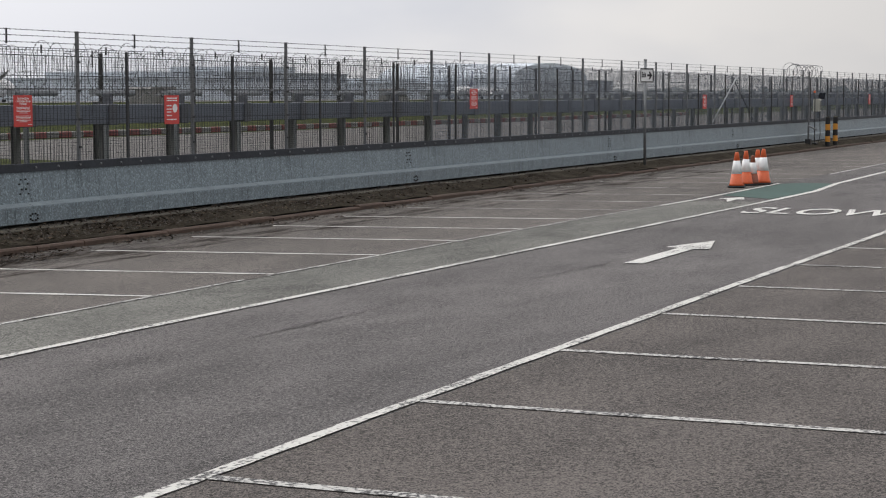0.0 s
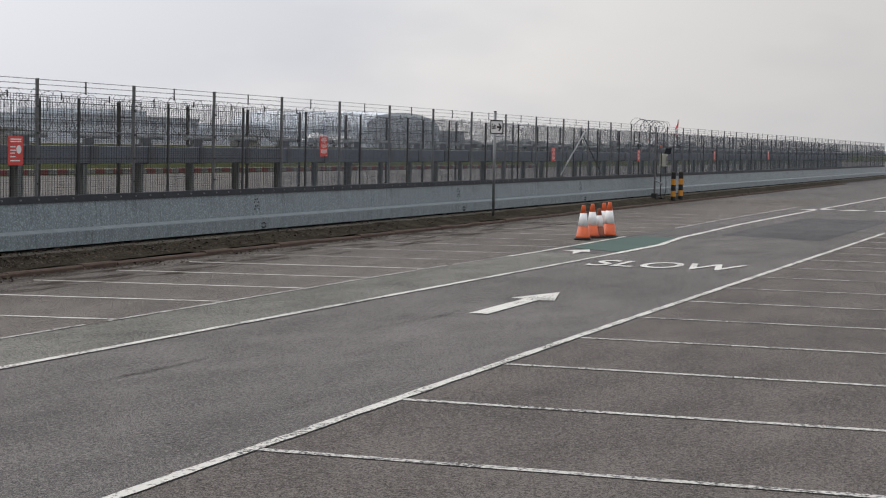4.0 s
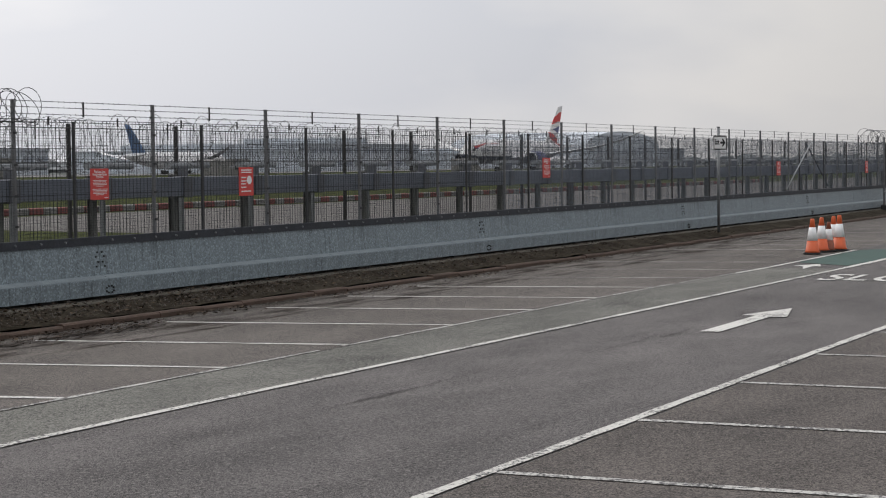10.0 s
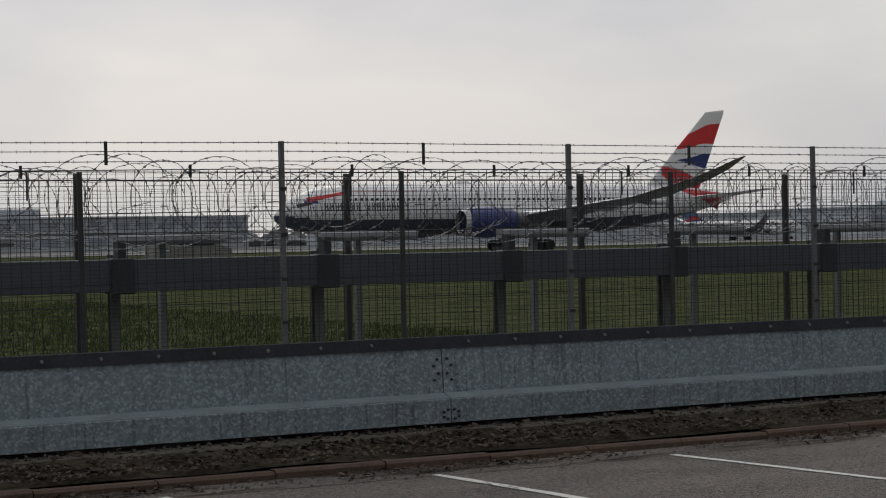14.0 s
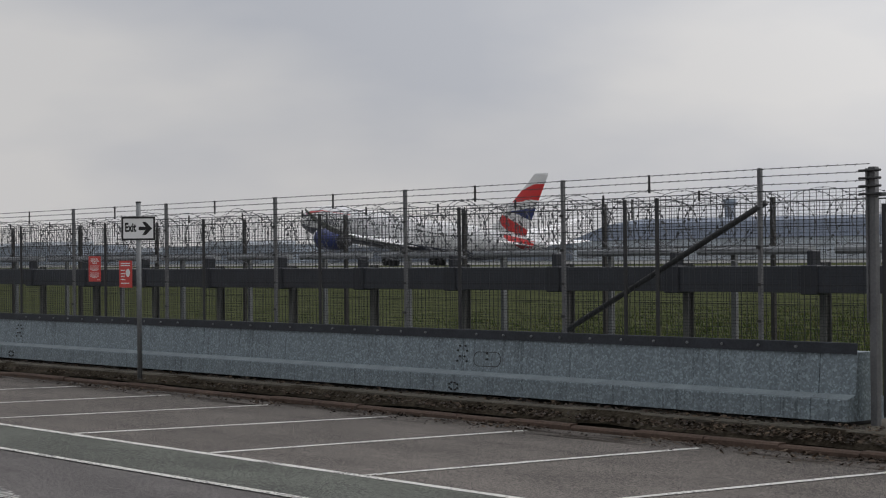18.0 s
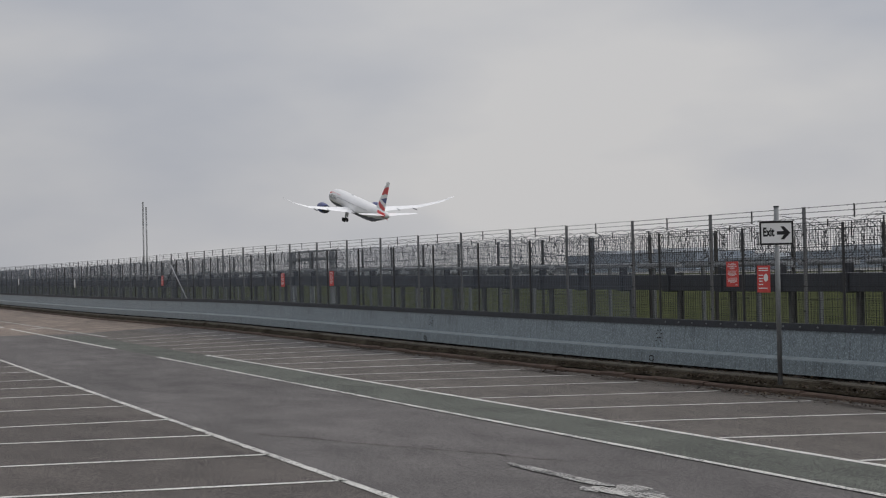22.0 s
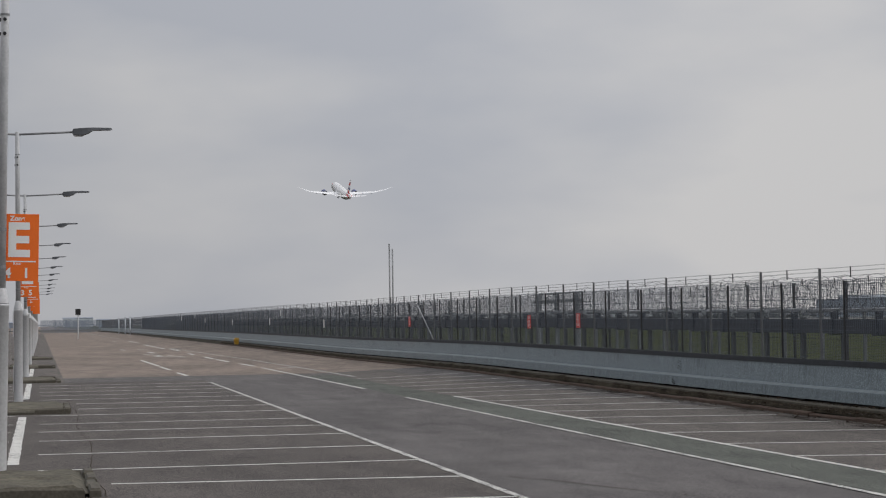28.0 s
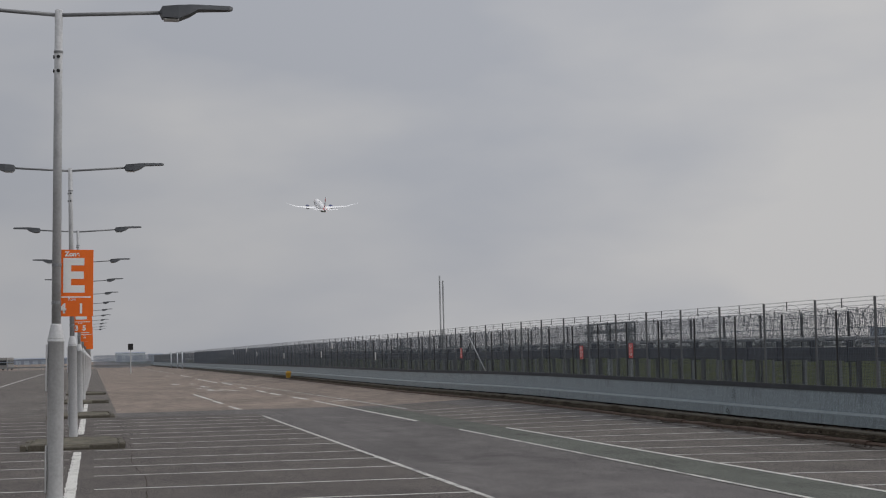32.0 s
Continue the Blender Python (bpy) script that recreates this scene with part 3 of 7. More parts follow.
def road_marks():
    marks("edge_line", worn_strip([(-41.8, lane(-41.8, L1)), (3, lane(3, L1))], 0.09, 0.009, 0.2), "white_paint", "thin white edge line on asphalt")
    marks("edge_line", worn_strip([(3, lane(3, L1)), (25, lane(25, L1)), (28.5, 8.85)], 0.055, 0.009, 0.8), "worn_paint", "worn thin white edge line on asphalt")
    marks("edge_line", worn_strip([(28.5, 8.85), (30, 8.8), (36.3, 8.81)], 0.08, 0.0095, 0.3), "white_paint", "thin white edge line beside the green patch")
    marks("edge_line", worn_strip([(40.9, 8.77), (46.9, 8.82), (60, 8.75)], 0.08, 0.009, 0.6), "worn_paint", "worn white edge line past the green patch")
    marks("lane_line", worn_strip([(-41.8, lane(-41.8, L2)), (12, lane(12, L2)), (30, 7.55)], 0.088, 0.009, 0.3), "speckled_paint", "solid white lane line on asphalt")
    marks("lane_line", worn_strip([(30, 7.55), (33.7, 7.5), (36.7, 7.74), (44.6, 7.9), (55, 7.85), (78, 7.6), (140, 7.4)], 0.12, 0.009, 0.3), "white_paint", "wavering white lane line past the green patch")
    marks("lane_line", worn_strip([(-72, lane(-72, L2)), (-47.5, lane(-47.5, L2))], 0.11, 0.009, 0.3), "white_paint", "solid white lane line on asphalt")
    marks("bay_head_line", worn_strip([(-55.5, lane(-55.5, R1)), (0, lane(0, R1)), (9, 4.63), (17, 4.58), (42, 4.22)], 0.088, 0.009, 0.28), "speckled_paint", "white line at the head of the parking bays")
    for xa, xb, mat, label in ((-60, 2, "green_lane", "green walkway strip on asphalt"), (2, 30, "faded_lane", "green walkway strip faded to olive grey")):
        marks("green_walkway", poly([(x, np.interp(x, (-60, 12, 30), (lane(-60, L2), lane(12, L2), 7.55)) + 0.05) for x in (xa, min(xb, 12), xb)] + [(xb, lane(xb, L1) - 0.04), (xa, lane(xa, L1) - 0.04)], 0.005), mat, label)
    marks("green_patch", poly([(30.9, 7.66), (33.9, 7.5), (35.6, 7.66), (36.7, 7.84), (36.7, 8.5), (36.2, 8.74), (31.7, 8.74)], 0.007), "green_box", "dark green painted patch of the walkway")
    marks("tar_repair", poly([(37.5, 5.0), (50, 4.8), (50, 7.1), (38.5, 7.3)], 0.004), "asphalt_patch", "darker asphalt repair across the lane")
    heads = [9.34 - 2.29 * k for k in range(1, 5)][::-1] + [9.34, 11.7, 13.97, 16.15, 18.5, 20.7, 22.8, 24.9, 27.15, 29.4, 31.7, 34.0, 36.3, 38.6, 40.9, 43.2, 45.5, 47.8, 50.1]
    left = [0.05, -2.4, -4.85, -7.3, -9.75, -12.15, -14.55, -17.17, -19.56, -21.9, -24.35, -27.0, -29.34, -31.6] + [-34.05 - 2.44 * k for k in range(10)]
    for x in heads + left:
        y = lane(x, L1) + (0.0 if x > 0 else 0.06)
        far = kerb_y(x) - (0.45 if x > 0 else 0.35)
        lean = -0.215 * min(1.0, x / 11.0) if x > 0 else (0.15 if x > -15 else 0.235) * min(1.0, -x / 8)
        if 32 < x < 37:
            y = 9.7
        marks("bay_line", worn_strip([(x, y), (x + lean * (far - y), far)], 0.1 if x < -11 else 0.085, 0.009, 0.35 if x < 12 else 0.6), "white_paint" if x < 25 else "worn_paint", "white parking bay line with worn edges")
    right = [-18.1, -20.62, -23.2, -26.03, -29.0, -31.45, -33.9, -37.0] + [-39.6 - 2.6 * k for k in range(7)] + [9.9 + 2.31 * k for k in range(-11, 15)]
    for x in right:
        y = lane(x, R1)
        lean = (0.13 if x > -22 else 0.03) if x < -15 else -0.03
        wide, paint = (0.11, "white_paint") if x < 0 else (0.09, "worn_paint")
        kerbed = any(a - 0.6 < x < b_ + 0.6 for a, b_ in ISLANDS)
        marks("bay_line", worn_strip([(x, y), (x - lean * (y - 0.9), 0.9 if kerbed else 0.1)], wide, 0.009, 0.25), paint, "white parking bay line with worn edges")
        marks("bay_line", worn_strip([(x - lean * y, -1.5 if kerbed else -0.35), (x - lean * (y + 4.6), -4.6)], wide, 0.009, 0.3), paint, "white parking bay line with worn edges")
    for x0, x1 in ((-36.8, -24.4), (-57.5, -45.5), (-77.5, -66)):
        marks("island_line", worn_strip([(x0, -0.22), (x1, -0.22)], 0.16, 0.009, 0.3), "white_paint", "broad white painted line between the islands")
    for xa, xb in ((-62.9, -67.3), (-71.5, -76.8), (-78.1, -91.2)):
        marks("lane_dash", worn_strip([(xa, 5.02), (xb, 4.98)], 0.14, 0.009, 0.5), "white_paint", "broken white dash on brown concrete")
    marks("bay_surface", poly([(-58, -30), (95, -30), (95, 3.6), (42, 4.25), (0, lane(0, R1)), (-58, lane(-58, R1))], 0.003), "bay_asphalt", "browner asphalt of the parking bays")
    marks("bay_surface", poly([(-430, -60), (-58, -60), (-58, 0.86), (-430, 0.62)], 0.0035), "bay_pale", "worn grey asphalt beside the brown concrete")
    for k in range(18):
        marks("bay_line", worn_strip([(-60.4 - 2.6 * k, -0.4), (-60.4 - 2.6 * k, -5.0)], 0.11, 0.009, 0.4), "worn_paint", "white parking bay line with worn edges")
    marks("lane_line", worn_strip([(-120, -6.6), (-160, -6.9), (-200, -7.1), (-330, -7.7)], 0.14, 0.009, 0.4, step=1.5), "white_paint", "white edge line of the far lane")
    marks("lane_line", worn_strip([(-232, 0.67), (-226.5, 4.4)], 0.5, 0.009, 0.4), "worn_paint", "worn white stop line on brown concrete")
    bm = bmesh.new()
    prev = None
    for x in [-62 + 4 * k for k in range(34)]:
        col = [bm.verts.new((x, y, 0.003 + rise(x, y))) for y in (lane(x, L1), 10.0, 11.5, kerb_y(x) + 0.06)]
        if prev:
            for a, b_, c, d in zip(prev, prev[1:], col[1:], col):
                bm.faces.new((a, d, c, b_))
        prev = col
    marks("bay_surface", bm, "bay_pale", "paler brownish asphalt of the bays by the fence")
    # soil washed from the verge over the bays
    for xa, xb, reach in ((-45, 13, 0.55), (13, 42, 1.5)):
        bm = bmesh.new()
        prev = None
        for k in range(13):
            x = xa + (xb - xa) * k / 12
            col = [bm.verts.new((x, y, 0.0045 + rise(x, y))) for y in (kerb_y(x) - reach, kerb_y(x) + 0.02)]
            if prev:
                bm.faces.new((prev[0], col[0], col[1], prev[1]))
            prev = col
        marks("soil_wash", bm, "soil_wash", "brown soil washed in streaks over the bays")
    # worn lettering and dashes on the brown concrete beyond
    for xa, ya, xb, yb in ((-161.7, 8.93, -131.8, 8.82), (-131.4, 9.11, -120.3, 9.05), (-109.4, 8.75, -104.6, 8.68), (-97.4, 8.65, -91.7, 8.59), (-90.0, 8.59, -84.1, 8.57), (-79.7, 8.61, -74.5, 8.71), (-199.7, 9.38, -175.2, 9.26)):
        marks("lane_dash", worn_strip([(xa, ya), (xb, yb)], 0.17, 0.009, 0.6), "white_paint", "broken white dash on brown concrete")
    marks("edge_line", worn_strip([(-135, 9.35), (-95, 9.95), (-72.4, 10.02), (-58, 10.0)], 0.12, 0.009, 0.5), "worn_paint", "worn pale edge line on brown concrete")
    marks("edge_line", worn_strip([(-389, 10.1), (-300, 9.9), (-224, 9.75)], 0.16, 0.009, 0.5, step=1.5), "worn_paint", "worn pale edge line on brown concrete")
    marks("cross_line", worn_strip([(-133.6, 9.41), (-129.7, 13.0)], 0.3, 0.009, 0.7), "worn_paint", "worn white line across the bays")
    marks("cross_line", worn_strip([(-70.5, 9.12), (-71.7, 10.0)], 0.2, 0.009, 0.5), "white_paint", "short white line across the walkway")
    for x, y, u, v in ((-196.8, 7.66, 4.0, 0.3), (-131.6, 5.62, 3.4, 0.3), (-130.3, 6.84, 2.6, 0.5), (-117.5, 6.86, 4.4, 0.15), (-102.5, 6.35, 2.2, 0.5), (-103.0, 7.11, 1.8, 0.4), (-99.6, 7.47, 1.5, 0.3), (-106.0, 6.6, 1.6, 0.2), (-108.5, 6.1, 1.4, 0.5)):
        marks("old_letter", worn_strip([(x, y), (x + u * 0.6, y + v * 0.3), (x + u, y + v)], 0.33, 0.009, 0.9), "white_paint", "worn remnant of white road lettering")
    marks("crossing_dash", worn_strip([(57.3, 8.1), (58.6, 7.6)], 0.5, 0.009, 0.3), "white_paint", "white block of a give-way line")
    marks("crossing_dash", worn_strip([(57.6, 7.0), (58.6, 6.6)], 0.5, 0.009, 0.3), "white_paint", "white block of a give-way line")
    marks("crossing_dash", worn_strip([(57.6, 5.9), (58.6, 5.5)], 0.5, 0.009, 0.3), "white_paint", "white block of a give-way line")


road_marks()


def road_arrow(points, worn):
    bm = poly(points, 0.01)
    return marks("road_arrow", bm, "worn_paint" if worn else "white_paint", "worn white road arrow" if worn else "white road arrow painted on the lane")


road_arrow([(18.62, 6.23), (18.64, 6.02), (20.6, 6.04), (20.62, 5.85), (21.85, 6.13), (20.76, 6.42), (20.68, 6.24)], False)


def scuffed_arrow():
    """The old arrow survives as streaks along the lane, thinner where wheels cross it."""
    rnd = random.Random(8)
    total = bmesh.new()
    streaks = []
    for j in range(4):
        y = 6.52 + 0.034 * j
        streaks.append((-16.12 + 0.5 * rnd.random() * abs(j - 2) / 2 + 0.06 * abs(j - 2), y, -13.9 - rnd.uniform(0, 0.2), y + 0.012, 0.04))
    for j in range(13):
        u = j / 12
        y = 6.31 + 0.5 * u
        front = -12.69 - 1.0 * abs(y - 6.59) / 0.27
        back = -13.95 + rnd.uniform(-0.1, 0.12)
        if front - back > 0.08:
            streaks.append((back, y, front - rnd.uniform(0, 0.08), y + rnd.uniform(-0.01, 0.01), rnd.uniform(0.024, 0.042)))
    for xa, ya, xb, yb, w in streaks:
        me = mesh_of(worn_strip([(xa, ya), (xb, yb)], w, 0.01, 0.9, step=0.1), "streak")
        total.from_mesh(me)
        bpy.data.meshes.remove(me)
    marks("road_arrow", total, "worn_paint", "scuffed white road arrow worn into streaks")


scuffed_arrow()
road_arrow([(29.75, 8.12), (30.5, 8.16), (30.52, 8.02), (31.25, 8.22), (30.6, 8.52), (30.55, 8.34)], False)


def letters(text, size, mat, name="lettering", align="CENTER", thick=0.0, bold=0.0):
    cu = bpy.data.curves.new(name, "FONT")
    cu.body, cu.size, cu.align_x, cu.align_y, cu.extrude, cu.offset = text, size, align, "CENTER", thick, bold
    tmp = bpy.data.objects.new(name, cu)
    scene.collection.objects.link(tmp)
    me = bpy.data.meshes.new_from_object(tmp.evaluated_get(bpy.context.evaluated_depsgraph_get()))
    bpy.data.objects.remove(tmp)
    ob = new(name, me)
    me.materials.clear()
    me.materials.append(mat)
    return ob


slow = letters("SLOW", 1.0, M["white_paint"], "road_lettering", bold=0.01)
b = [max(v.co[i] for v in slow.data.vertices) - min(v.co[i] for v in slow.data.vertices) for i in (0, 1)]
slow.matrix_world = Matrix.Translation((27.72, 6.12, 0.011)) @ pose(0, 0, 0, 0, 0, -90) @ Matrix.Diagonal((2.28 / b[0], 1.45 / b[1], 1, 1))
tagged(slow, "white SLOW lettering painted on the lane", "road marking", kind="structure")


# ---- kerb stones, soil strip and barrier footing
def verge():
    kerb = thing("kerb", "low dirty concrete kerb with open joints", "kerb", kind="structure")
    for k in range(-150, 118):
        x0 = k * 0.915
        h = 0.064 + random.uniform(-0.012, 0.012)
        dy = random.uniform(-0.008, 0.008)
        rings = []
        for x in (x0 + 0.006, x0 + 0.909):
            y, u = kerb_y(x) + dy, lift(x)
            rings.append([(x, y, -0.05), (x, y, h + u - 0.02), (x, y + 0.02, h + u), (x, y + 0.12, h + u), (x, y + 0.12, -0.05)])
        part("kerb_stone", loft(rings), M["kerb"], kerb)
    n = 560
    bm = bmesh.new()
    prev = None
    for k in range(n + 1):
        x = -138 + 245 * k / n
        y0 = kerb_y(x) + 0.12
        col = []
        for u in (0, 0.12, 0.3, 0.5, 0.7, 0.88, 1.0):
            y = y0 + u * (13.52 - y0)
            base = 0.075 + 0.115 * u + lift(x)
            col.append(bm.verts.new((x, y, base + 0.03 * noise.noise((x * 1.3, y * 3, 0)) + 0.014 * noise.noise((x * 6, y * 9, 2)))))
        if prev:
            for a, b_, c, d in zip(prev, prev[1:], col[1:], col):
                bm.faces.new((a, d, c, b_))
        prev = col
    solid("soil_strip", bm, M["soil"], "dark bare soil strip with dead leaves", "soil", kind="structure")
    xs = [-440, -260, -120, -80, -57, -45, -30, 142]
    solid("footing", loft([[(x, y, z + (lift(x) if z > 0 else 0)) for y, z in ((13.5, -0.05), (13.5, 0.19), (13.53, 0.205), (14.6, 0.215), (14.6, -0.05))] for x in xs]), M["moss"], "mossy concrete footing under the barrier", "footing", kind="structure")
    bm = bmesh.new()
    for k in range(16000):
        x = random.triangular(-45, 45, 0)
        u = random.random()
        edge = random.random() < 0.35
        y = kerb_y(x) - abs(random.gauss(0, 0.2)) - 0.01 if edge else kerb_y(x) + 0.1 + u * (13.6 - kerb_y(x))
        if edge and noise.noise((x * 0.5, 7, 1)) < -0.02:
            continue
        z = rise(x, y) + (0.006 if edge else 0.1 + 0.115 * u)
        s = random.uniform(0.009, 0.026)
        a = random.random() * math.tau
        t = [random.uniform(-0.5, 0.9) * s for _ in range(4)]
        q = [(x + s * math.cos(a + i * math.tau / 4) * (1.5 if i % 2 else 0.8), y + s * math.sin(a + i * math.tau / 4) * (1.5 if i % 2 else 0.8), z + 0.01 + t[i]) for i in range(4)]
        bm.faces.new([bm.verts.new(p) for p in q])
    solid("leaf_litter", bm, M["leaf"], "brown dead leaves along the kerb", "leaf litter", kind="stuff")
    # paler leaves gather in drifts on the soil and spill over the kerb
    bm = bmesh.new()
    for k in range(6500):
        x = random.triangular(-40, 34, -6)
        edge = random.random() < 0.4
        if noise.noise((x * 0.7, 3, 5 if edge else 9)) < (0.05 if edge else -0.15):
            continue
        u = random.random()
        y = kerb_y(x) - abs(random.gauss(0, 0.26)) - 0.01 if edge else kerb_y(x) + 0.12 + u * (13.55 - kerb_y(x))
        z = rise(x, y) + (0.006 if edge else 0.105 + 0.115 * u)
        s = random.uniform(0.01, 0.027)
        a = random.random() * math.tau
        q = [(x + s * math.cos(a + i * math.tau / 4) * (1.4 if i % 2 else 0.7), y + s * math.sin(a + i * math.tau / 4) * (1.4 if i % 2 else 0.7), z + 0.012 + random.uniform(-0.5, 0.9) * s) for i in range(4)]
        bm.faces.new([bm.verts.new(p) for p in q])
    solid("leaf_litter", bm, M["leaf_tan"], "tan dead leaves drifted along the kerb", "leaf litter", kind="stuff")
    bm = bmesh.new()
    for k in range(5000):
        x = random.triangular(-40, 40, 4)
        u = random.random()
        y = kerb_y(x) + 0.1 + u * (13.6 - kerb_y(x)) if random.random() < 0.75 else kerb_y(x) - abs(random.gauss(0, 0.25))
        z = 0.105 + 0.115 * u if y > kerb_y(x) else 0.004
        s = random.uniform(0.008, 0.026)
        vs = [bm.verts.new((x + s * dx, y + s * dy, z + s * dz)) for dx, dy, dz in ((1, 0, 0), (-0.4, 0.9, 0), (-0.7, -0.8, 0), (0.1, 0.1, 0.9))]
        for f in ((0, 1, 3), (1, 2, 3), (2, 0, 3)):
            bm.faces.new([vs[i] for i in f])
    solid("pebbles", bm, M["stone"], "scattered pale pebbles on the soil strip", "pebbles", kind="stuff")
    bm = bmesh.new()
    for k in range(420):
        x, y = random.gauss(16.2, 0.8), random.gauss(12.35, 0.13)
        s, a = random.uniform(0.02, 0.07), random.gauss(0.1, 0.4)
        q = [(x - s * 1.6, y - s * 0.3, 0.008), (x + s * 1.6, y - s * 0.2 + a * s, 0.02), (x + s * 1.4, y + s * 0.3, 0.012)]
        bm.faces.new([bm.verts.new(p) for p in q])
    solid("leaf_drift", bm, M["leaf"], "drift of brown leaves across the bay", "leaf litter", kind="stuff")


verge()

# ---- galvanised barrier in segments, bolted at every second seam
GATE_L, GATE_R = -10.5, -9.21
BARRIER = [(13.695, 0.25), (13.7, 0.444), (13.706, 0.452), (13.824, 0.488), (13.86, 0.86), (13.88, 0.88), (14.12, 0.88), (14.14, 0.86), (14.176, 0.488), (14.284, 0.444), (14.305, 0.25)]


def face_y(z):
    return 13.695 + 0.005 * (z - 0.25) / 0.194 if z < 0.45 else (13.824 + 0.036 * (z - 0.488) / 0.372 if z > 0.486 else 13.76)


def bolt_mesh(r, name="bolt"):
    bm = bmesh.new()
    a = [bm.verts.new((r * math.cos(k * math.tau / 6), 0, r * math.sin(k * math.tau / 6))) for k in range(6)]
    c = [bm.verts.new((0.8 * r * math.cos(k * math.tau / 6), -0.018, 0.8 * r * math.sin(k * math.tau / 6))) for k in range(6)]
    for k in range(6):
        bm.faces.new((a[k], c[k], c[(k + 1) % 6], a[(k + 1) % 6]))
    bm.faces.new(c)
    me = mesh_of(bm, name)
    me.materials.append(M["post_dark"])
    return me


BOLT = bolt_mesh(0.013)
STUD = bolt_mesh(0.016, "stud")
STUD.materials.clear()
STUD.materials.append(M["galv_dull"])
HOLES = [(0.035, 0.775), (0.07, 0.72), (0.03, 0.655), (0.07, 0.6), (0.018, 0.36), (0.058, 0.342), (0.058, 0.3), (0.022, 0.282)]


def put(me, name, parent, x, y, z):
    o = new(name, me)
    o.location, o.parent = (x, y, z), parent
    return o


def barrier():
    seams = [-3.63 + 2 * STEP * k for k in range(27)]
    spans = [(GATE_R + 0.1, -8.62, False)] + [(-8.62, -3.63, True)] + [(a, b, k % 2 == 1) for k, (a, b) in enumerate(zip(seams, seams[1:]))]
    left = [-16.15 - 2 * STEP * k for k in range(45)]
    spans += [(-11.03, GATE_L - 0.1, False), (-16.15, -11.03, False)] + [(b, a, False) for a, b in zip(left, left[1:])]
    bolted = {round(-3.63 + 4 * STEP * k, 2) for k in range(12)} | {round(-16.15 - 4 * STEP * k, 2) for k in range(10)}
    for a, b, _ in spans:
        t = thing("steel_barrier", "galvanised steel crash barrier segment with bolted joints", "barrier", "barrier segments", at=((a + b) / 2, 0, lift((a + b) / 2)))
        h = (b - a) / 2
        c = (a + b) / 2
        part("shell", loft([[(s * (h - 0.004), y, z + lift(c + s * h) - lift(c)) for y, z in BARRIER] for s in (-1, 1)]), M["galv"], t)
        # strip over the ledge, its highlight put into a brighter colour
        part("ledge_highlight", loft([[(s * (h - 0.006), y, z + lift(c + s * h) - lift(c)) for y, z in ((13.704, 0.451), (13.703, 0.455), (13.823, 0.4915), (13.824, 0.4875))] for s in (-1, 1)]), M["galv_highlight"], t, "ledge along the face with a painted highlight")
        for sx in (-0.6, 0.6) if b - a > 2 else (0.0,):
            part("foot", box(sx * h - 0.14, sx * h + 0.14, 13.78, 14.2, 0.2, 0.255), M["black"], t, "dark shim foot")
        for x, s in ((a, 1), (b, -1)):
            if round(x, 2) in bolted and -45 < x < 52:
                for dx, z in HOLES:
                    put(BOLT, "bolt", t, s * (dx + 0.012) - s * h, face_y(z), z)
        part("flashing", loft([[(s * h, y, z + lift(c + s * h) - lift(c)) for y, z in ((13.842, 0.862), (13.842, 0.962), (13.85, 0.968), (13.85, 0.862))] for s in (-1, 1)]), M["flashing"], t, "dark steel strip along the top")
        if b - a > 2 and -30 < a < 45:
            for k in range(int((b - a) / 0.46)):
                put(STUD, "stud", t, -h + 0.25 + 0.46 * k, 13.842, 0.915)
        if b - a < 2:
            for sx in (-0.6, 0, 0.6):
                put(BOLT, "bolt", t, sx * h, 13.72, 0.31)


barrier()


def oval_cover(x):
    pts = []
    for k in range(28):
        a = k * math.tau / 28
        cx = 0.15 if math.cos(a) > 0 else -0.15
        pts.append((x + cx + 0.085 * math.cos(a), 0.635 + 0.085 * math.sin(a)))
    t = thing("access_cover", "oval inspection cover outlined on the barrier face", "cover")
    bm = bmesh.new()
    vs = [[bm.verts.new(p) for p in ([(px, face_y(pz) - 0.003, pz) for px, pz in pts])], [bm.verts.new((x + (px - x) * 0.96, face_y(pz) - 0.003, 0.635 + (pz - 0.635) * 0.9)) for px, pz in pts]]
    for k in range(28):
        bm.faces.new((vs[0][k], vs[0][(k + 1) % 28], vs[1][(k + 1) % 28], vs[1][k]))
    part("rim", bm, M["post_dark"], t, "dark groove")
    put(BOLT, "bolt", t, x, face_y(0.635), 0.635)
    put(BOLT, "bolt", t, x, face_y(0.7), 0.7)


oval_cover(-4.07)
oval_cover(-15.72)


# ---- fences
def wire_box(bm, x0, x1, y0, y1, z0, z1):
    vs = [bm.verts.new(p) for p in ((x0, y0, z0), (x1, y0, z0), (x1, y1, z0), (x0, y1, z0), (x0, y0, z1), (x1, y0, z1), (x1, y1, z1), (x0, y1, z1))]
    for f in ((0, 1, 5, 4), (1, 2, 6, 5), (2, 3, 7, 6), (3, 0, 4, 7)) if z1 - z0 > x1 - x0 else ((0, 1, 5, 4), (4, 5, 6, 7), (2, 3, 7, 6), (3, 2, 1, 0)):
        bm.faces.new([vs[i] for i in f])


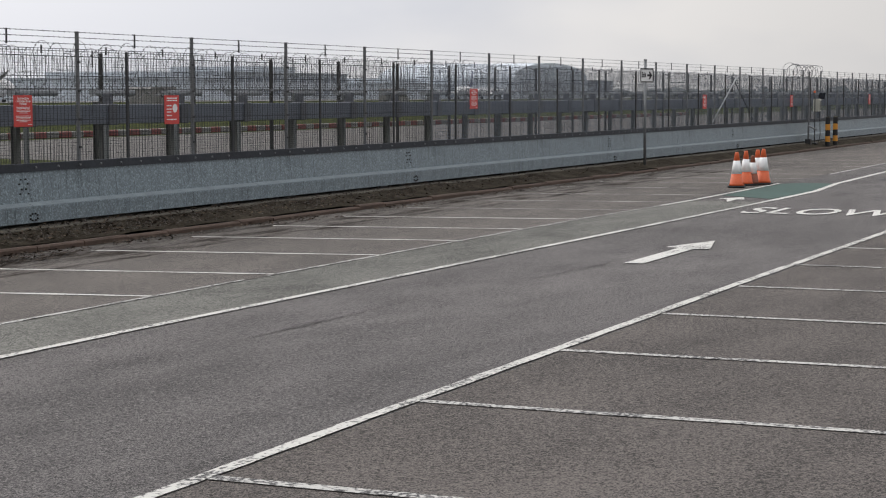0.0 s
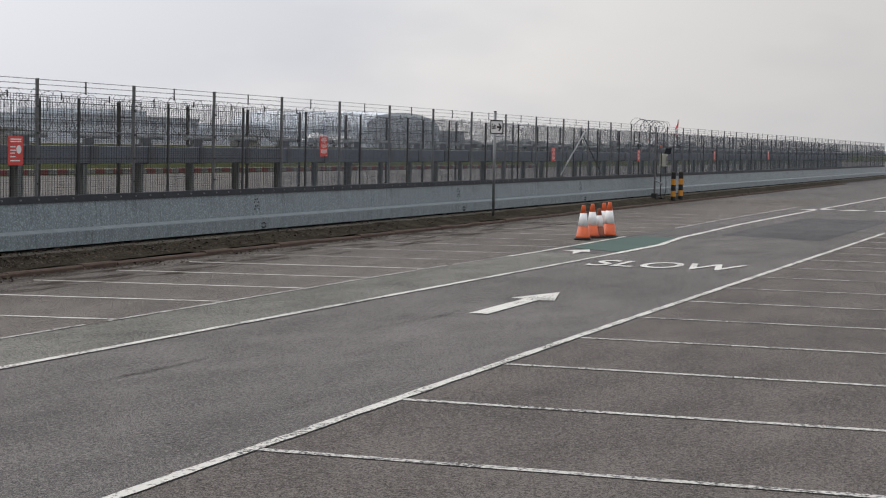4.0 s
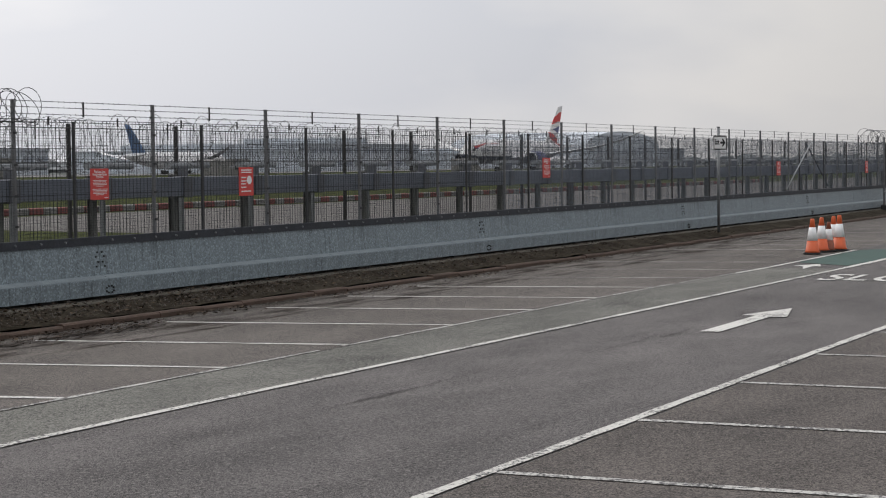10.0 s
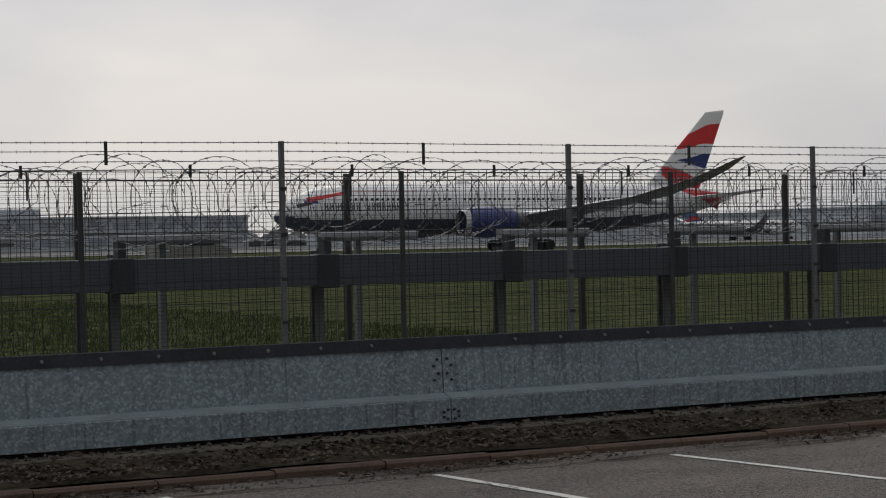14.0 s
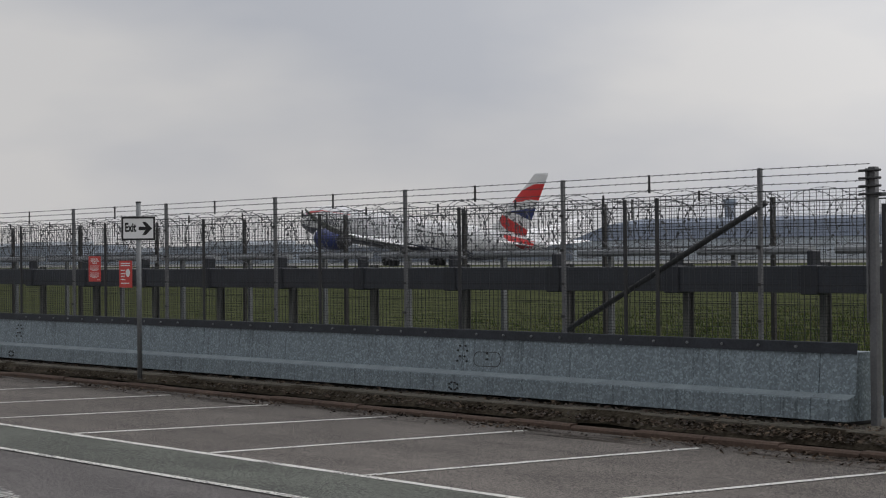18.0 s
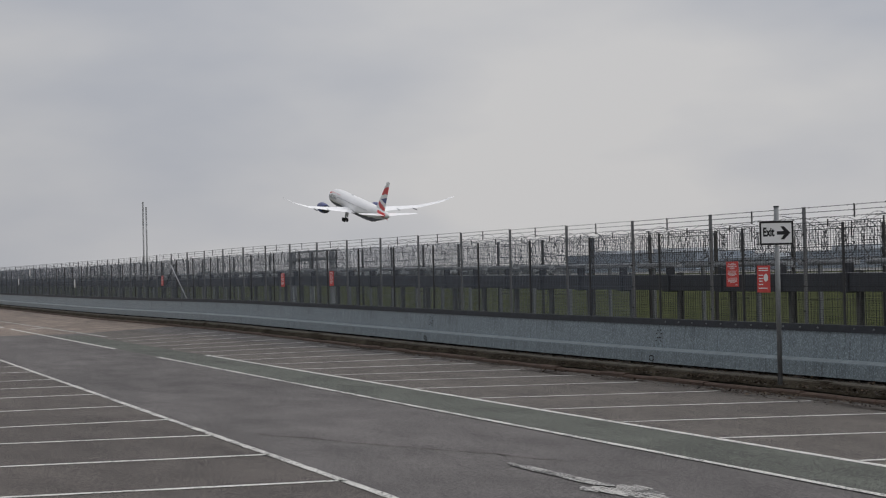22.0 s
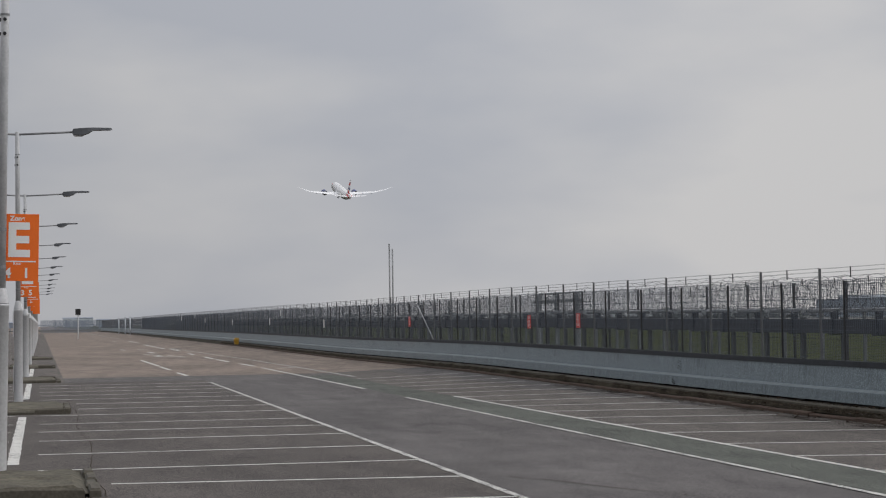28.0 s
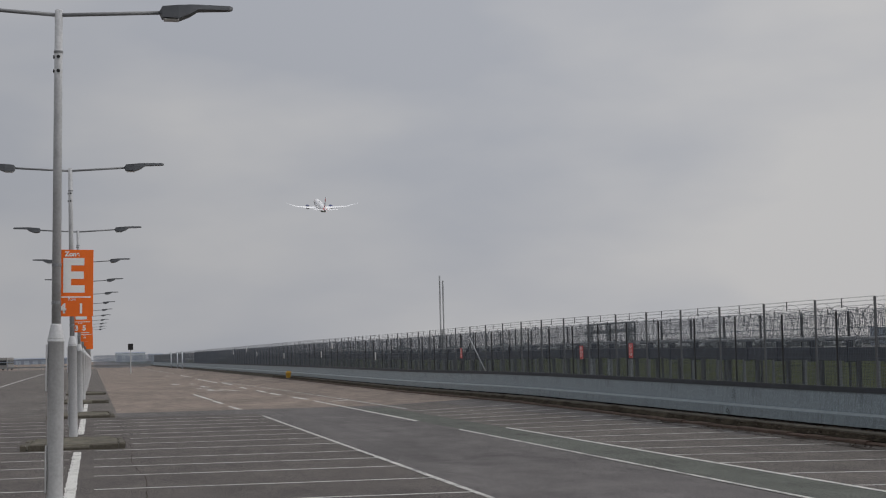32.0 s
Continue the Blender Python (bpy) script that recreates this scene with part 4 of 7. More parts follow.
def screen(width, z0, z1, pitch_x, pitch_z, wv, wh, heavy):
    bm = bmesh.new()
    n = int(width / pitch_x)
    for k in range(n + 1):
        x = k * width / n
        wire_box(bm, x - wv / 2, x + wv / 2, -0.002, 0.002, z0, z1)
    m = int((z1 - z0) / pitch_z)
    for k in range(m + 1):
        z = z0 + k * (z1 - z0) / m
        wire_box(bm, 0, width, -0.006, -0.002, z - wh / 2, z + wh / 2)
    for z in heavy:
        wire_box(bm, 0, width, -0.012, -0.006, z - 0.004, z + 0.004)
    return bm


def barbed(width, z, thin=False):
    bm = tube((0, 0, z), (width, 0, z), 0.0024 if thin else 0.0034, n=4, caps=False)
    for k in range(int(width / 0.11)):
        x = 0.05 + k * 0.11
        tube((x, -0.012, z - 0.012), (x + 0.008, 0.012, z + 0.012), 0.003, n=3, bm=bm, caps=False)
    return bm


def fence_bay(width, mid, wire="wire"):
    """One bay of the fence: post, middle post, mesh, strands and their droppers, base flashing."""
    t = thing("fence_bay", "grey mesh fence bay with barbed strands above", "fence", "fence bays")
    post = part("post", box(-0.021, 0.021, -0.01, 0.03, 0.84, 2.587, bevel=0.004), M["post_grey"], t, "tall grey galvanised steel post")
    if wire == "wire":
        for z in (1.12, 1.47, 1.83, 2.2):
            part("clamp", box(-0.026, 0.026, -0.024, -0.012, z - 0.014, z + 0.014), M["post_dark"], post, "dark mesh clamp")
    if mid:
        part("middle_post", box(mid - 0.02, mid + 0.02, -0.03, 0.0, 0.9, 2.345, bevel=0.004), M["post_slim"], t, "shorter dark steel post")
    part("mesh", screen(width, 0.9, 2.36, 0.0762, 0.0305 if wire == "wire" else 0.0254, 0.0045 if wire == "wire" else 0.0058, 0.003 if wire == "wire" else 0.0048, (2.36, 2.02, 1.47)), M[wire], t, "fine welded steel mesh")
    # far strands are thinner and paler, their fading put into the colour
    for z in (2.575, 2.505, 2.425):
        part("barbed_strand", barbed(width, z, wire == "wire_haze"), M["post_dark" if wire == "wire" else "post_mid"], t, "thin barbed wire strand")
    if width > 2:
        part("dropper", box(1.29, 1.315, -0.006, 0.006, 2.40, 2.585), M["post_dark"], t)
        for x in (0.62, 1.98):
            part("dropper", box(x, x + 0.022, -0.006, 0.006, 2.30, 2.40), M["post_dark"], t)
        part("dropper", box(0.75, 0.765, 0.3, 0.31, 2.14, 2.36), M["post_dark"], t)
    return t


# the fence top is uneven: it dips beside the gate and stands higher further off
def crest(x):
    return float(np.interp(x, (-60, -16, -11.8, -7.8, -5.0, -2.2, 0.6, 6.0, 30.0), (0.03, 0.035, 0.045, 0.03, 0.0, -0.035, -0.03, 0.025, 0.03)))


def bay_pose(x, width=STEP):
    a, b_ = crest(x), crest(x + width)
    return pose(x, FENCE_Y, lift(x), 0, math.degrees(math.atan2(a - b_, width)), 0) @ Matrix.Diagonal((1, 1, 1 + a / 2.587, 1))


bay = fence_bay(STEP, 1.24)
bay.matrix_basis = bay_pose(-7.75 + STEP)
corner = fence_bay(STEP + 0.06, 1.33)
corner.matrix_basis = bay_pose(-7.81)
FIRST_L = -11.87
bay_r = fence_bay(STEP, 1.08)
bay_r.matrix_basis = bay_pose(-7.75 + STEP * 4)
bay_far = fence_bay(STEP, 1.05, "wire_haze")
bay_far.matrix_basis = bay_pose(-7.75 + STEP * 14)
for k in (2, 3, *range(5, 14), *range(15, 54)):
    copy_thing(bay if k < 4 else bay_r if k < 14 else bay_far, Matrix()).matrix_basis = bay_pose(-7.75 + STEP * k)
bay_l = fence_bay(STEP, 1.42)
bay_l.matrix_basis = bay_pose(FIRST_L - STEP)
part("middle_post", box(0.94, 0.98, -0.03, 0.0, 0.9, 2.345, bevel=0.004), M["post_slim"], bay_l, "shorter dark steel post")
bay_ll = fence_bay(STEP, 1.03)
bay_ll.matrix_basis = bay_pose(FIRST_L - STEP * 2)
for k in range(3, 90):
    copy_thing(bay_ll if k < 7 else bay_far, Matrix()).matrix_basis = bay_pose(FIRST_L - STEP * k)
half_l = fence_bay(GATE_L - FIRST_L - 0.06, None)
half_l.matrix_basis = bay_pose(FIRST_L, 1.3)
half_r = fence_bay(-7.81 - GATE_R - 0.06, None)
half_r.matrix_basis = bay_pose(GATE_R + 0.06, 1.3)


def far_fence():
    """The fence goes on beyond the single bays, too far off to tell its bays apart."""
    t = thing("far_fence", "dark mesh fence running on to the far end", "fence", at=(0, FENCE_Y, 0.3))
    bm, ms = bmesh.new(), bmesh.new()
    x = FIRST_L - STEP * 90
    while x > -430:
        wire_box(bm, x - 0.03, x + 0.03, -0.03, 0.03, 0.2, 2.587)
        for k in range(9):
            wire_box(ms, x - STEP + 0.306 * k - 0.03, x - STEP + 0.306 * k + 0.03, -0.002, 0.002, 0.9, 2.36)
        x -= STEP
    part("posts", bm, M["post_grey"], t)
    for z in (0.9, 1.2, 1.5, 1.8, 2.1, 2.36, 2.5, 2.57):
        wire_box(ms, -430, FIRST_L - STEP * 90, -0.006, -0.002, z - 0.012, z + 0.012)
    part("mesh", ms, M["wire_haze"], t)
    part("barrier", loft([[(x, y - FENCE_Y, z) for y, z in BARRIER] for x in (-430, -16.15 - 2 * STEP * 44)]), M["galv"], t, "galvanised steel barrier below the fence")


far_fence()


def back_bay():
    t = thing("back_fence_bay", "dark mesh bay of the second fence", "fence", "second fence bays")
    part("post", box(-0.027, 0.027, -0.027, 0.027, 0.0, 2.47, bevel=0.005), M["post_rust"], t, "dark rusty steel post")
    part("mesh", screen(STEP, 0.1, 2.4, 0.0762, 0.0508, 0.0042, 0.0029, (2.4, 1.9, 1.2)), M["wire"], t, "fine dark welded mesh")
    return t


bb = back_bay()
def back_x(k):
    x = -0.39 + STEP * k
    return x + float(np.interp(x, (-45, -30, -22, -14, -8.5, -3, 0, 16, 33), (-0.22, -0.2, -0.12, 0.0, 0.2, 0.0, 0.0, 0.25, 0.2)))


bb.location = (back_x(0), 17.0, 0)
for k in list(range(-80, 0)) + list(range(1, 50)):
    copy_thing(bb, pose(back_x(k), 17.0, lift(back_x(k))))


# ---- coils of razor wire
def coil(x0, x1, y, z, r, pitch, seg, wire, barbs, seed, flat=1.0):
    rnd = random.Random(seed)
    n = int((x1 - x0) / pitch)
    path = []
    for k in range(n * seg):
        a = k * math.tau / seg
        if k % seg == 0:
            rr, dx, dz = r * (rnd.uniform(0.72, 1.2) if flat < 1 else rnd.uniform(0.9, 1.06)), rnd.uniform(-0.45, 0.45) * pitch, rnd.uniform(-0.06, 0.06)
            wide = rnd.uniform(1.0, 1.7)
            lean = rnd.uniform(-0.5, 0.5)
        x = x0 + pitch * k / seg + dx * math.sin(a * 0.5) ** 2 + (rr * wide * math.cos(a) if flat < 1 else lean * rr * math.sin(a) * 0.5)
        path.append(Vector((x, y + rr * flat * math.cos(a + lean), z + dz * 0.5 + rr * math.sin(a))))
    verts, faces = [], []
    for k, p in enumerate(path):
        d = (path[min(k + 1, len(path) - 1)] - path[max(k - 1, 0)]).normalized()
        u = d.orthogonal().normalized()
        v = d.cross(u)
        for j in range(3):
            a = j * math.tau / 3
            verts.append(p + (u * math.cos(a) + v * math.sin(a)) * wire)
        if k:
            for j in range(3):
                faces.append(((k - 1) * 3 + j, (k - 1) * 3 + (j + 1) % 3, k * 3 + (j + 1) % 3, k * 3 + j))
    if barbs:
        for k in range(0, len(path) - 1):
            p = path[k].lerp(path[k + 1], 0.5)
            d = (path[k + 1] - path[k]).normalized()
            u = d.orthogonal().normalized()
            i = len(verts)
            verts += [p - d * barbs, p + u * barbs * 0.55, p + d * barbs, p - u * barbs * 0.55]
            faces.append((i, i + 1, i + 2, i + 3))
    me = bpy.data.meshes.new("razor_coil")
    me.from_pydata(verts, [], faces)
    return me


def razor(x0, x1, y, z, r, pitch, label, seg=22, wire=0.0036, barbs=0.024, seed=1, flat=1.0, mat="razor"):
    t = thing("razor_wire_coil", label, "razor wire", "razor wire coils")
    ob = new("coil", coil(x0, x1, y, z, r, pitch, seg, wire, barbs, seed, flat))
    finish(ob, M[mat])
    ob.parent = t
    for dz in (-0.25, 0.25) if r > 0.25 else (-r * 0.9,):
        part("tension_wire", tube((x0, y, z + dz), (x1, y, z + dz), 0.004, n=4), M["post_dark"], t)
    post_y = 14.0 if y < 15.5 else 17.0
    x = -7.75 + STEP * math.ceil((x0 + 7.75) / STEP)
    while x < x1 and x1 - x0 < 80:
        zz = min(z, 2.3)
        part("tie", box(x - 0.004, x + 0.004, min(y, post_y) - 0.01, max(y, post_y) + 0.02, zz - 0.004, zz + 0.004), M["post_dark"], t)
        x += STEP
    return t


for k, (a, b) in enumerate(((-34, -12), (-9, 14), (14, 36))):
    razor(a, b, 14.3, 2.12, 0.32, 0.27, "flat galvanised razor wire coil behind the fence", seed=3 + k, flat=0.25)
    razor(a, b, 16.8, 2.15, 0.36, 0.3, "flat galvanised razor wire coil at the second fence", seed=23 + k, flat=0.3)
for k, (a, b) in enumerate(((-66, -34), (-100, -66), (36, 100))):
    razor(a, b, 14.42, 2.12 + lift((a + b) / 2), 0.33, 0.34, "flat galvanised razor wire coil behind the fence", flat=0.3, seg=12, barbs=0.014, seed=33 + k)
    razor(a, b, 16.6, 2.05 + lift((a + b) / 2), 0.42, 0.36, "galvanised razor wire coil at the second fence", seg=12, barbs=0.014, seed=43 + k)
razor(-420, -100, 14.5, 2.28, 0.36, 0.45, "galvanised razor wire coil behind the fence", seg=9, barbs=0, wire=0.006, seed=51)
razor(13.12, 17.45, 14.0, 2.53, 0.2, 0.135, "big razor wire coil over the fence top", seg=22, wire=0.005, barbs=0.014, seed=61, mat="post_dark")
razor(59.2, 63.6, 14.0, 2.56, 0.23, 0.3, "big razor wire coil over the fence top", seg=18, wire=0.007, barbs=0.02, seed=62)


# ---- heavy vehicle barrier between the fences
def vehicle_bay(steel, dark, label, rail=1.12):
    t = thing("vehicle_barrier", label, "barrier", "vehicle barrier bays")
    part("post", prism_post(0.0, 16.12), M["post_weathered"], t, "steel I-section post")
    part("beam", prism_x([(15.858, 1.37), (15.85, 1.376), (15.85, 1.654), (15.858, 1.66), (16.02, 1.66), (16.02, 1.37)], 0.0, 2.0), M[steel], t)
    part("bracket", box(-0.11, 0.11, 15.82, 16.04, 1.35, 1.67, bevel=0.01), M[dark], t, "dark splice plates")
    part("clamp", box(-0.04, 0.04, 15.85, 16.0, 1.66, 1.83, bevel=0.01), M[dark], t)
    part("top_rail", prism_x([(16.2, 1.79), (16.18, 1.82), (16.18, 1.86), (16.2, 1.885), (16.3, 1.885), (16.32, 1.86), (16.32, 1.82), (16.3, 1.79)], 0.08, rail), M["rail_zinc"], t, "pale galvanised top rail")
    part("rear_post", box(0.5, 0.56, 16.3, 16.36, 0.0, 1.8), M["galv_dull"], t)
    return t


def prism_post(x, y):
    prof = [(-0.045, -0.05), (0.045, -0.05), (0.045, -0.04), (0.008, -0.04), (0.008, 0.04), (0.045, 0.04), (0.045, 0.05), (-0.045, 0.05), (-0.045, 0.04), (-0.008, 0.04), (-0.008, -0.04), (-0.045, -0.04)]
    return loft([[(x + a, y + b, z) for a, b in prof] for z in (0.0, 1.7)])


M["post_weathered"] = material("weathered_post", (0.105, 0.106, 0.098), 0.6, metal=0.15, vary=0.25, scale=4, fine=40)
M["rail_dark"] = material("rail_dark", (0.1, 0.105, 0.118), 0.55, metal=0.3, vary=0.2, scale=4, fine=40)
M["beam_dark"] = material("beam_dark", (0.04, 0.044, 0.053), 0.5, metal=0.2, vary=0.2, scale=4, fine=40)
M["beam_mid"] = material("beam_mid", (0.066, 0.073, 0.088), 0.5, metal=0.2, vary=0.2, scale=4, fine=40)
M["plate_dark"] = material("plate_dark", (0.03, 0.033, 0.04), 0.5, metal=0.2, vary=0.2, scale=4, fine=40)
vb = vehicle_bay("rail_steel", "rail_dark", "heavy grey steel beam on posts between the fences")
vb.location = (131.27, 0, 0)
vn = vehicle_bay("beam_mid", "plate_dark", "heavy grey steel beam on posts between the fences")
vn.location = (-0.73, 0, 0)
for k in range(1, 66):
    copy_thing(vn if k < 9 else vb, pose(-0.73 + 2.0 * k, 0, 0))
vc = vehicle_bay("beam_dark", "plate_dark", "heavy dark steel beam on posts between the fences")
vc.location = (-2.73, 0, 0)
vd = vehicle_bay("beam_dark", "plate_dark", "heavy dark steel beam on posts between the fences", 1.72)
vd.location = (-10.73, 0, 0)
for k in (1, 2, 3, *range(5, 110)):
    copy_thing(vc if k < 4 else vd, pose(-2.73 - 2.0 * k, 0, lift(-2.73 - 2.0 * k)))


def perforated_plate(x0, x1):
    t = thing("perforated_plate", "blue-grey perforated plate bolted on the beam", "plate")
    part("sheet", box(x0, x1, 15.836, 15.846, 1.385, 1.65, bevel=0.002), M["plate_blue"], t)
    for k in range(9):
        for z in (1.43, 1.5, 1.57, 1.63):
            x = x0 + 0.06 + (x1 - x0 - 0.12) * (k + (0.25 if z in (1.5, 1.63) else -0.25)) / 8
            part("hole", tube((x, 15.832, z), (x, 15.837, z), 0.011, n=6), M["black"], t)


M["plate_blue"] = material("plate_blue", (0.07, 0.085, 0.12), 0.5, metal=0.2, vary=0.2, scale=4, fine=40)
perforated_plate(-2.26, -1.48)


# ---- braces
def brace(p0, p1, mat="post_grey", label="galvanised diagonal fence brace", r=0.021):
    ob = solid("fence_brace", tube(p0, p1, r, n=8), M[mat], label, "brace", "fence braces", smooth=True)
    return ob


brace((-7.72, 13.95, 2.24), (-5.05, 13.95, 0.98), "post_slim", "thin dark fence brace beside the gate", 0.021)
brace((52.3, 13.95, 2.3), (49.75, 13.95, 1.02), "rail_zinc")
brace((52.4, 14.1, 2.3), (54.9, 14.1, 1.02), "post_dark", "dark diagonal fence brace")
brace((-66.9, 13.95, 2.35), (-64.1, 13.95, 1.05), "rail_zinc")
brace((-67.0, 14.1, 2.35), (-69.6, 14.1, 1.05), "post_dark", "dark diagonal fence brace")
brace((-11.95, 14.2, 2.3), (-14.85, 14.2, 0.95), "post_dark", "dark diagonal fence brace beside the gate", 0.032)
brace((2.3, 16.9, 2.0), (0.9, 16.9, 0.95), "post_dark", "dark diagonal brace of the second fence")


# ---- gate
def gate():
    t = thing("pedestrian_gate", "closed narrow mesh gate in the security fence", "gate")
    for x in (GATE_L, GATE_R):
        part("gate_post", box(x - 0.038, x + 0.038, 13.95, 14.02, 0.2, 2.585, bevel=0.006), M["post_mid"], t, "galvanised gate post")
        part("post_sleeve", box(x - 0.05 if x == GATE_L else x + 0.02, x - 0.03 if x == GATE_L else x + 0.045, 13.93, 13.99, 1.15, 2.57), M["post_grey"], t, "dark post cover")
        for k in range(4):
            part("strand_arm", tube((x - 0.12, 13.93, 2.55 - 0.072 * k), (x + 0.12, 13.93, 2.55 - 0.072 * k), 0.013, n=6), M["post_dark"], t)
    part("lintel", box(GATE_L, GATE_R, 13.96, 14.01, 2.31, 2.345), M["galv_dull"], t)
    leaf = part("leaf", box(GATE_L + 0.11, GATE_L + 0.155, 13.95, 14.0, 0.29, 2.24), M["post_dark"], t, "steel gate leaf frame")
    for b_ in (box(GATE_R - 0.21, GATE_R - 0.13, 13.95, 14.0, 0.29, 2.3), box(GATE_L + 0.155, GATE_R - 0.21, 13.95, 14.0, 2.185, 2.24), box(GATE_L + 0.155, GATE_R - 0.21, 13.95, 14.0, 0.29, 0.335), box(GATE_L + 0.155, GATE_R - 0.21, 13.955, 13.985, 1.245, 1.275)):
        part("leaf_bar", b_, M["post_dark"], leaf)
    m = part("leaf_mesh", screen(GATE_R - GATE_L - 0.37, 0.33, 2.19, 0.0762, 0.0254, 0.0052, 0.004, (1.8, 0.8)), M["wire"], leaf, "fine dark welded mesh")
    m.location = (GATE_L + 0.155, 13.975, 0)
    part("lock_box", box(GATE_R - 0.33, GATE_R - 0.08, 13.89, 13.95, 1.22, 1.29, bevel=0.015), M["galv"], leaf, "bright steel lock case")
    part("latch_plate", box(GATE_R - 0.2, GATE_R - 0.11, 13.9, 13.945, 1.05, 1.4, bevel=0.006), M["post_mid"], leaf)
    for k in range(7):
        part("chain_link", tube((GATE_R - 0.3 + 0.03 * k, 13.87, 1.2 - 0.05 * math.sin(k * 0.5)), (GATE_R - 0.275 + 0.03 * k, 13.87, 1.2 - 0.05 * math.sin(k * 0.5 + 0.5)), 0.011, n=6), M["galv_dull"], leaf)
    part("padlock", box(GATE_R - 0.2, GATE_R - 0.13, 13.85, 13.88, 1.2, 1.28, bevel=0.008), M["black"], leaf)
    part("kick_plate", box(GATE_R - 0.38, GATE_R - 0.15, 13.93, 13.95, 0.3, 0.37), M["black"], leaf)


gate()


# ---- notices
def notice(x, z, w, h, kind_):
    t = thing("warning_sign", "red warning sign with white text wired to the mesh" if kind_ else "red warning sign with a white roundel on the mesh", "sign", "red warning signs", at=(x, 13.955, z))
    part("plate", box(-w / 2, w / 2, -0.004, 0.004, -h / 2, h / 2, bevel=0.002), M["red_sign"], t)

    def bar(x0, x1, zz, th):
        part("text_bar", box(x0 * w, x1 * w, -0.007, -0.0045, zz * h - th / 2, zz * h + th / 2), M["white_sign"], t)
    if kind_:
        for text, zz in (("Restricted Zone", 0.4), ("Unauthorised Access", 0.315), ("Prohibited", 0.23)):
            o = letters(text, 0.041, M["white_sign"], bold=0.0008)
            o.parent, o.location, o.rotation_euler, o.scale = t, (0, -0.0055, zz * h), (radians(90), 0, 0), (0.82, 1, 1)
        for k, (a, b_) in enumerate(((-0.36, 0.36), (-0.36, 0.33), (-0.37, 0.37), (-0.35, 0.36), (-0.22, 0.22))):
            bar(a, b_, 0.12 - 0.045 * k, 0.006)
        for k, (a, b_) in enumerate(((-0.4, 0.41), (-0.39, 0.4), (-0.36, 0.36), (-0.38, 0.37), (-0.22, 0.2))):
            bar(a, b_, -0.16 - 0.045 * k, 0.006)
        bar(0.24, 0.44, -0.43, 0.007)
    else:
        for a, b_, zz in ((-0.36, 0.36, 0.4), (-0.36, 0.36, 0.32), (-0.36, -0.02, 0.14), (-0.36, 0.0, 0.02), (-0.36, -0.06, -0.08), (-0.36, -0.02, -0.2), (-0.36, 0.3, -0.34)):
            bar(a, b_, zz, 0.016)
        bm = bmesh.new()
        bm.faces.new([bm.verts.new((0.2 * w + 0.13 * w * 1.3 * math.cos(a), -0.006, 0.05 * h + 0.15 * h * math.sin(a))) for a in (k * math.tau / 20 for k in range(20))])
        part("roundel", bm, M["white_sign"], t)
    return t


for x, z, k in ((-0.47, 1.615, 1), (18.6, 1.605, 1), (21.95, 1.595, 0), (32.7, 1.72, 1), (48.95, 1.6, 1), (59.3, 1.58, 1), (72.6, 1.6, 1), (-24.9, 1.68, 1), (-23.97, 1.6, 0), (-46.2, 1.72, 1), (-51.1, 1.7, 1), (-68.5, 1.75, 1), (86, 1.62, 1)):
    notice(x, z, 0.37, 0.385 if k else 0.4, k)


def mesh_plate(x, z, h):
    t = thing("white_plate", "small white plate wired to the far fence mesh", "plate", "white fence plates", at=(x, 13.955, z))
    part("sheet", box(-0.2, 0.2, -0.004, 0.004, -h / 2, h / 2, bevel=0.002), M["white_sign"], t)
    part("frame", box(-0.215, 0.215, 0.0045, 0.012, -h / 2 - 0.015, h / 2 + 0.015), M["post_dark"], t)


for x, z, h in ((-90, 1.7, 0.4), (-106.7, 2.34, 0.34), (-111.9, 1.85, 0.4), (-134.3, 1.84, 0.42), (-157, 2.08, 0.44), (-167.5, 2.5, 0.36), (-183.8, 2.33, 0.45)):
    mesh_plate(x, z, h)


def pale_post(x):
    t = thing("pale_post", "tall pale post standing before the far fence", "post", "pale posts", at=(x, 13.2, 0.2))
    part("tube", tube((0, 0, -0.1), (0, 0, 2.7), 0.1, 0.09, n=10), M["pale_clad"], t, smooth=True)
    part("cap", tube((0, 0, 2.7), (0, 0, 2.76), 0.115, n=10), M["galv_dull"], t)


for x in (-275.5, -291.8, -315.8):
    pale_post(x)


def height_gantry():
    t = thing("goalpost_gantry", "weathered steel height gantry standing beyond the second fence", "gantry")
    for x in (-71.6, -69.0, -66.2):
        part("post", box(x - 0.06, x + 0.06, 19.91, 20.09, 0, 2.78, bevel=0.01), M["rail_zinc"], t)
    part("beam", box(-72.4, -65.6, 19.93, 20.07, 2.4, 2.52, bevel=0.01), M["rail_zinc"], t)
    part("top_rail", tube((-72.4, 20, 2.78), (-65.6, 20, 2.78), 0.03, n=8), M["rail_zinc"], t)


height_gantry()


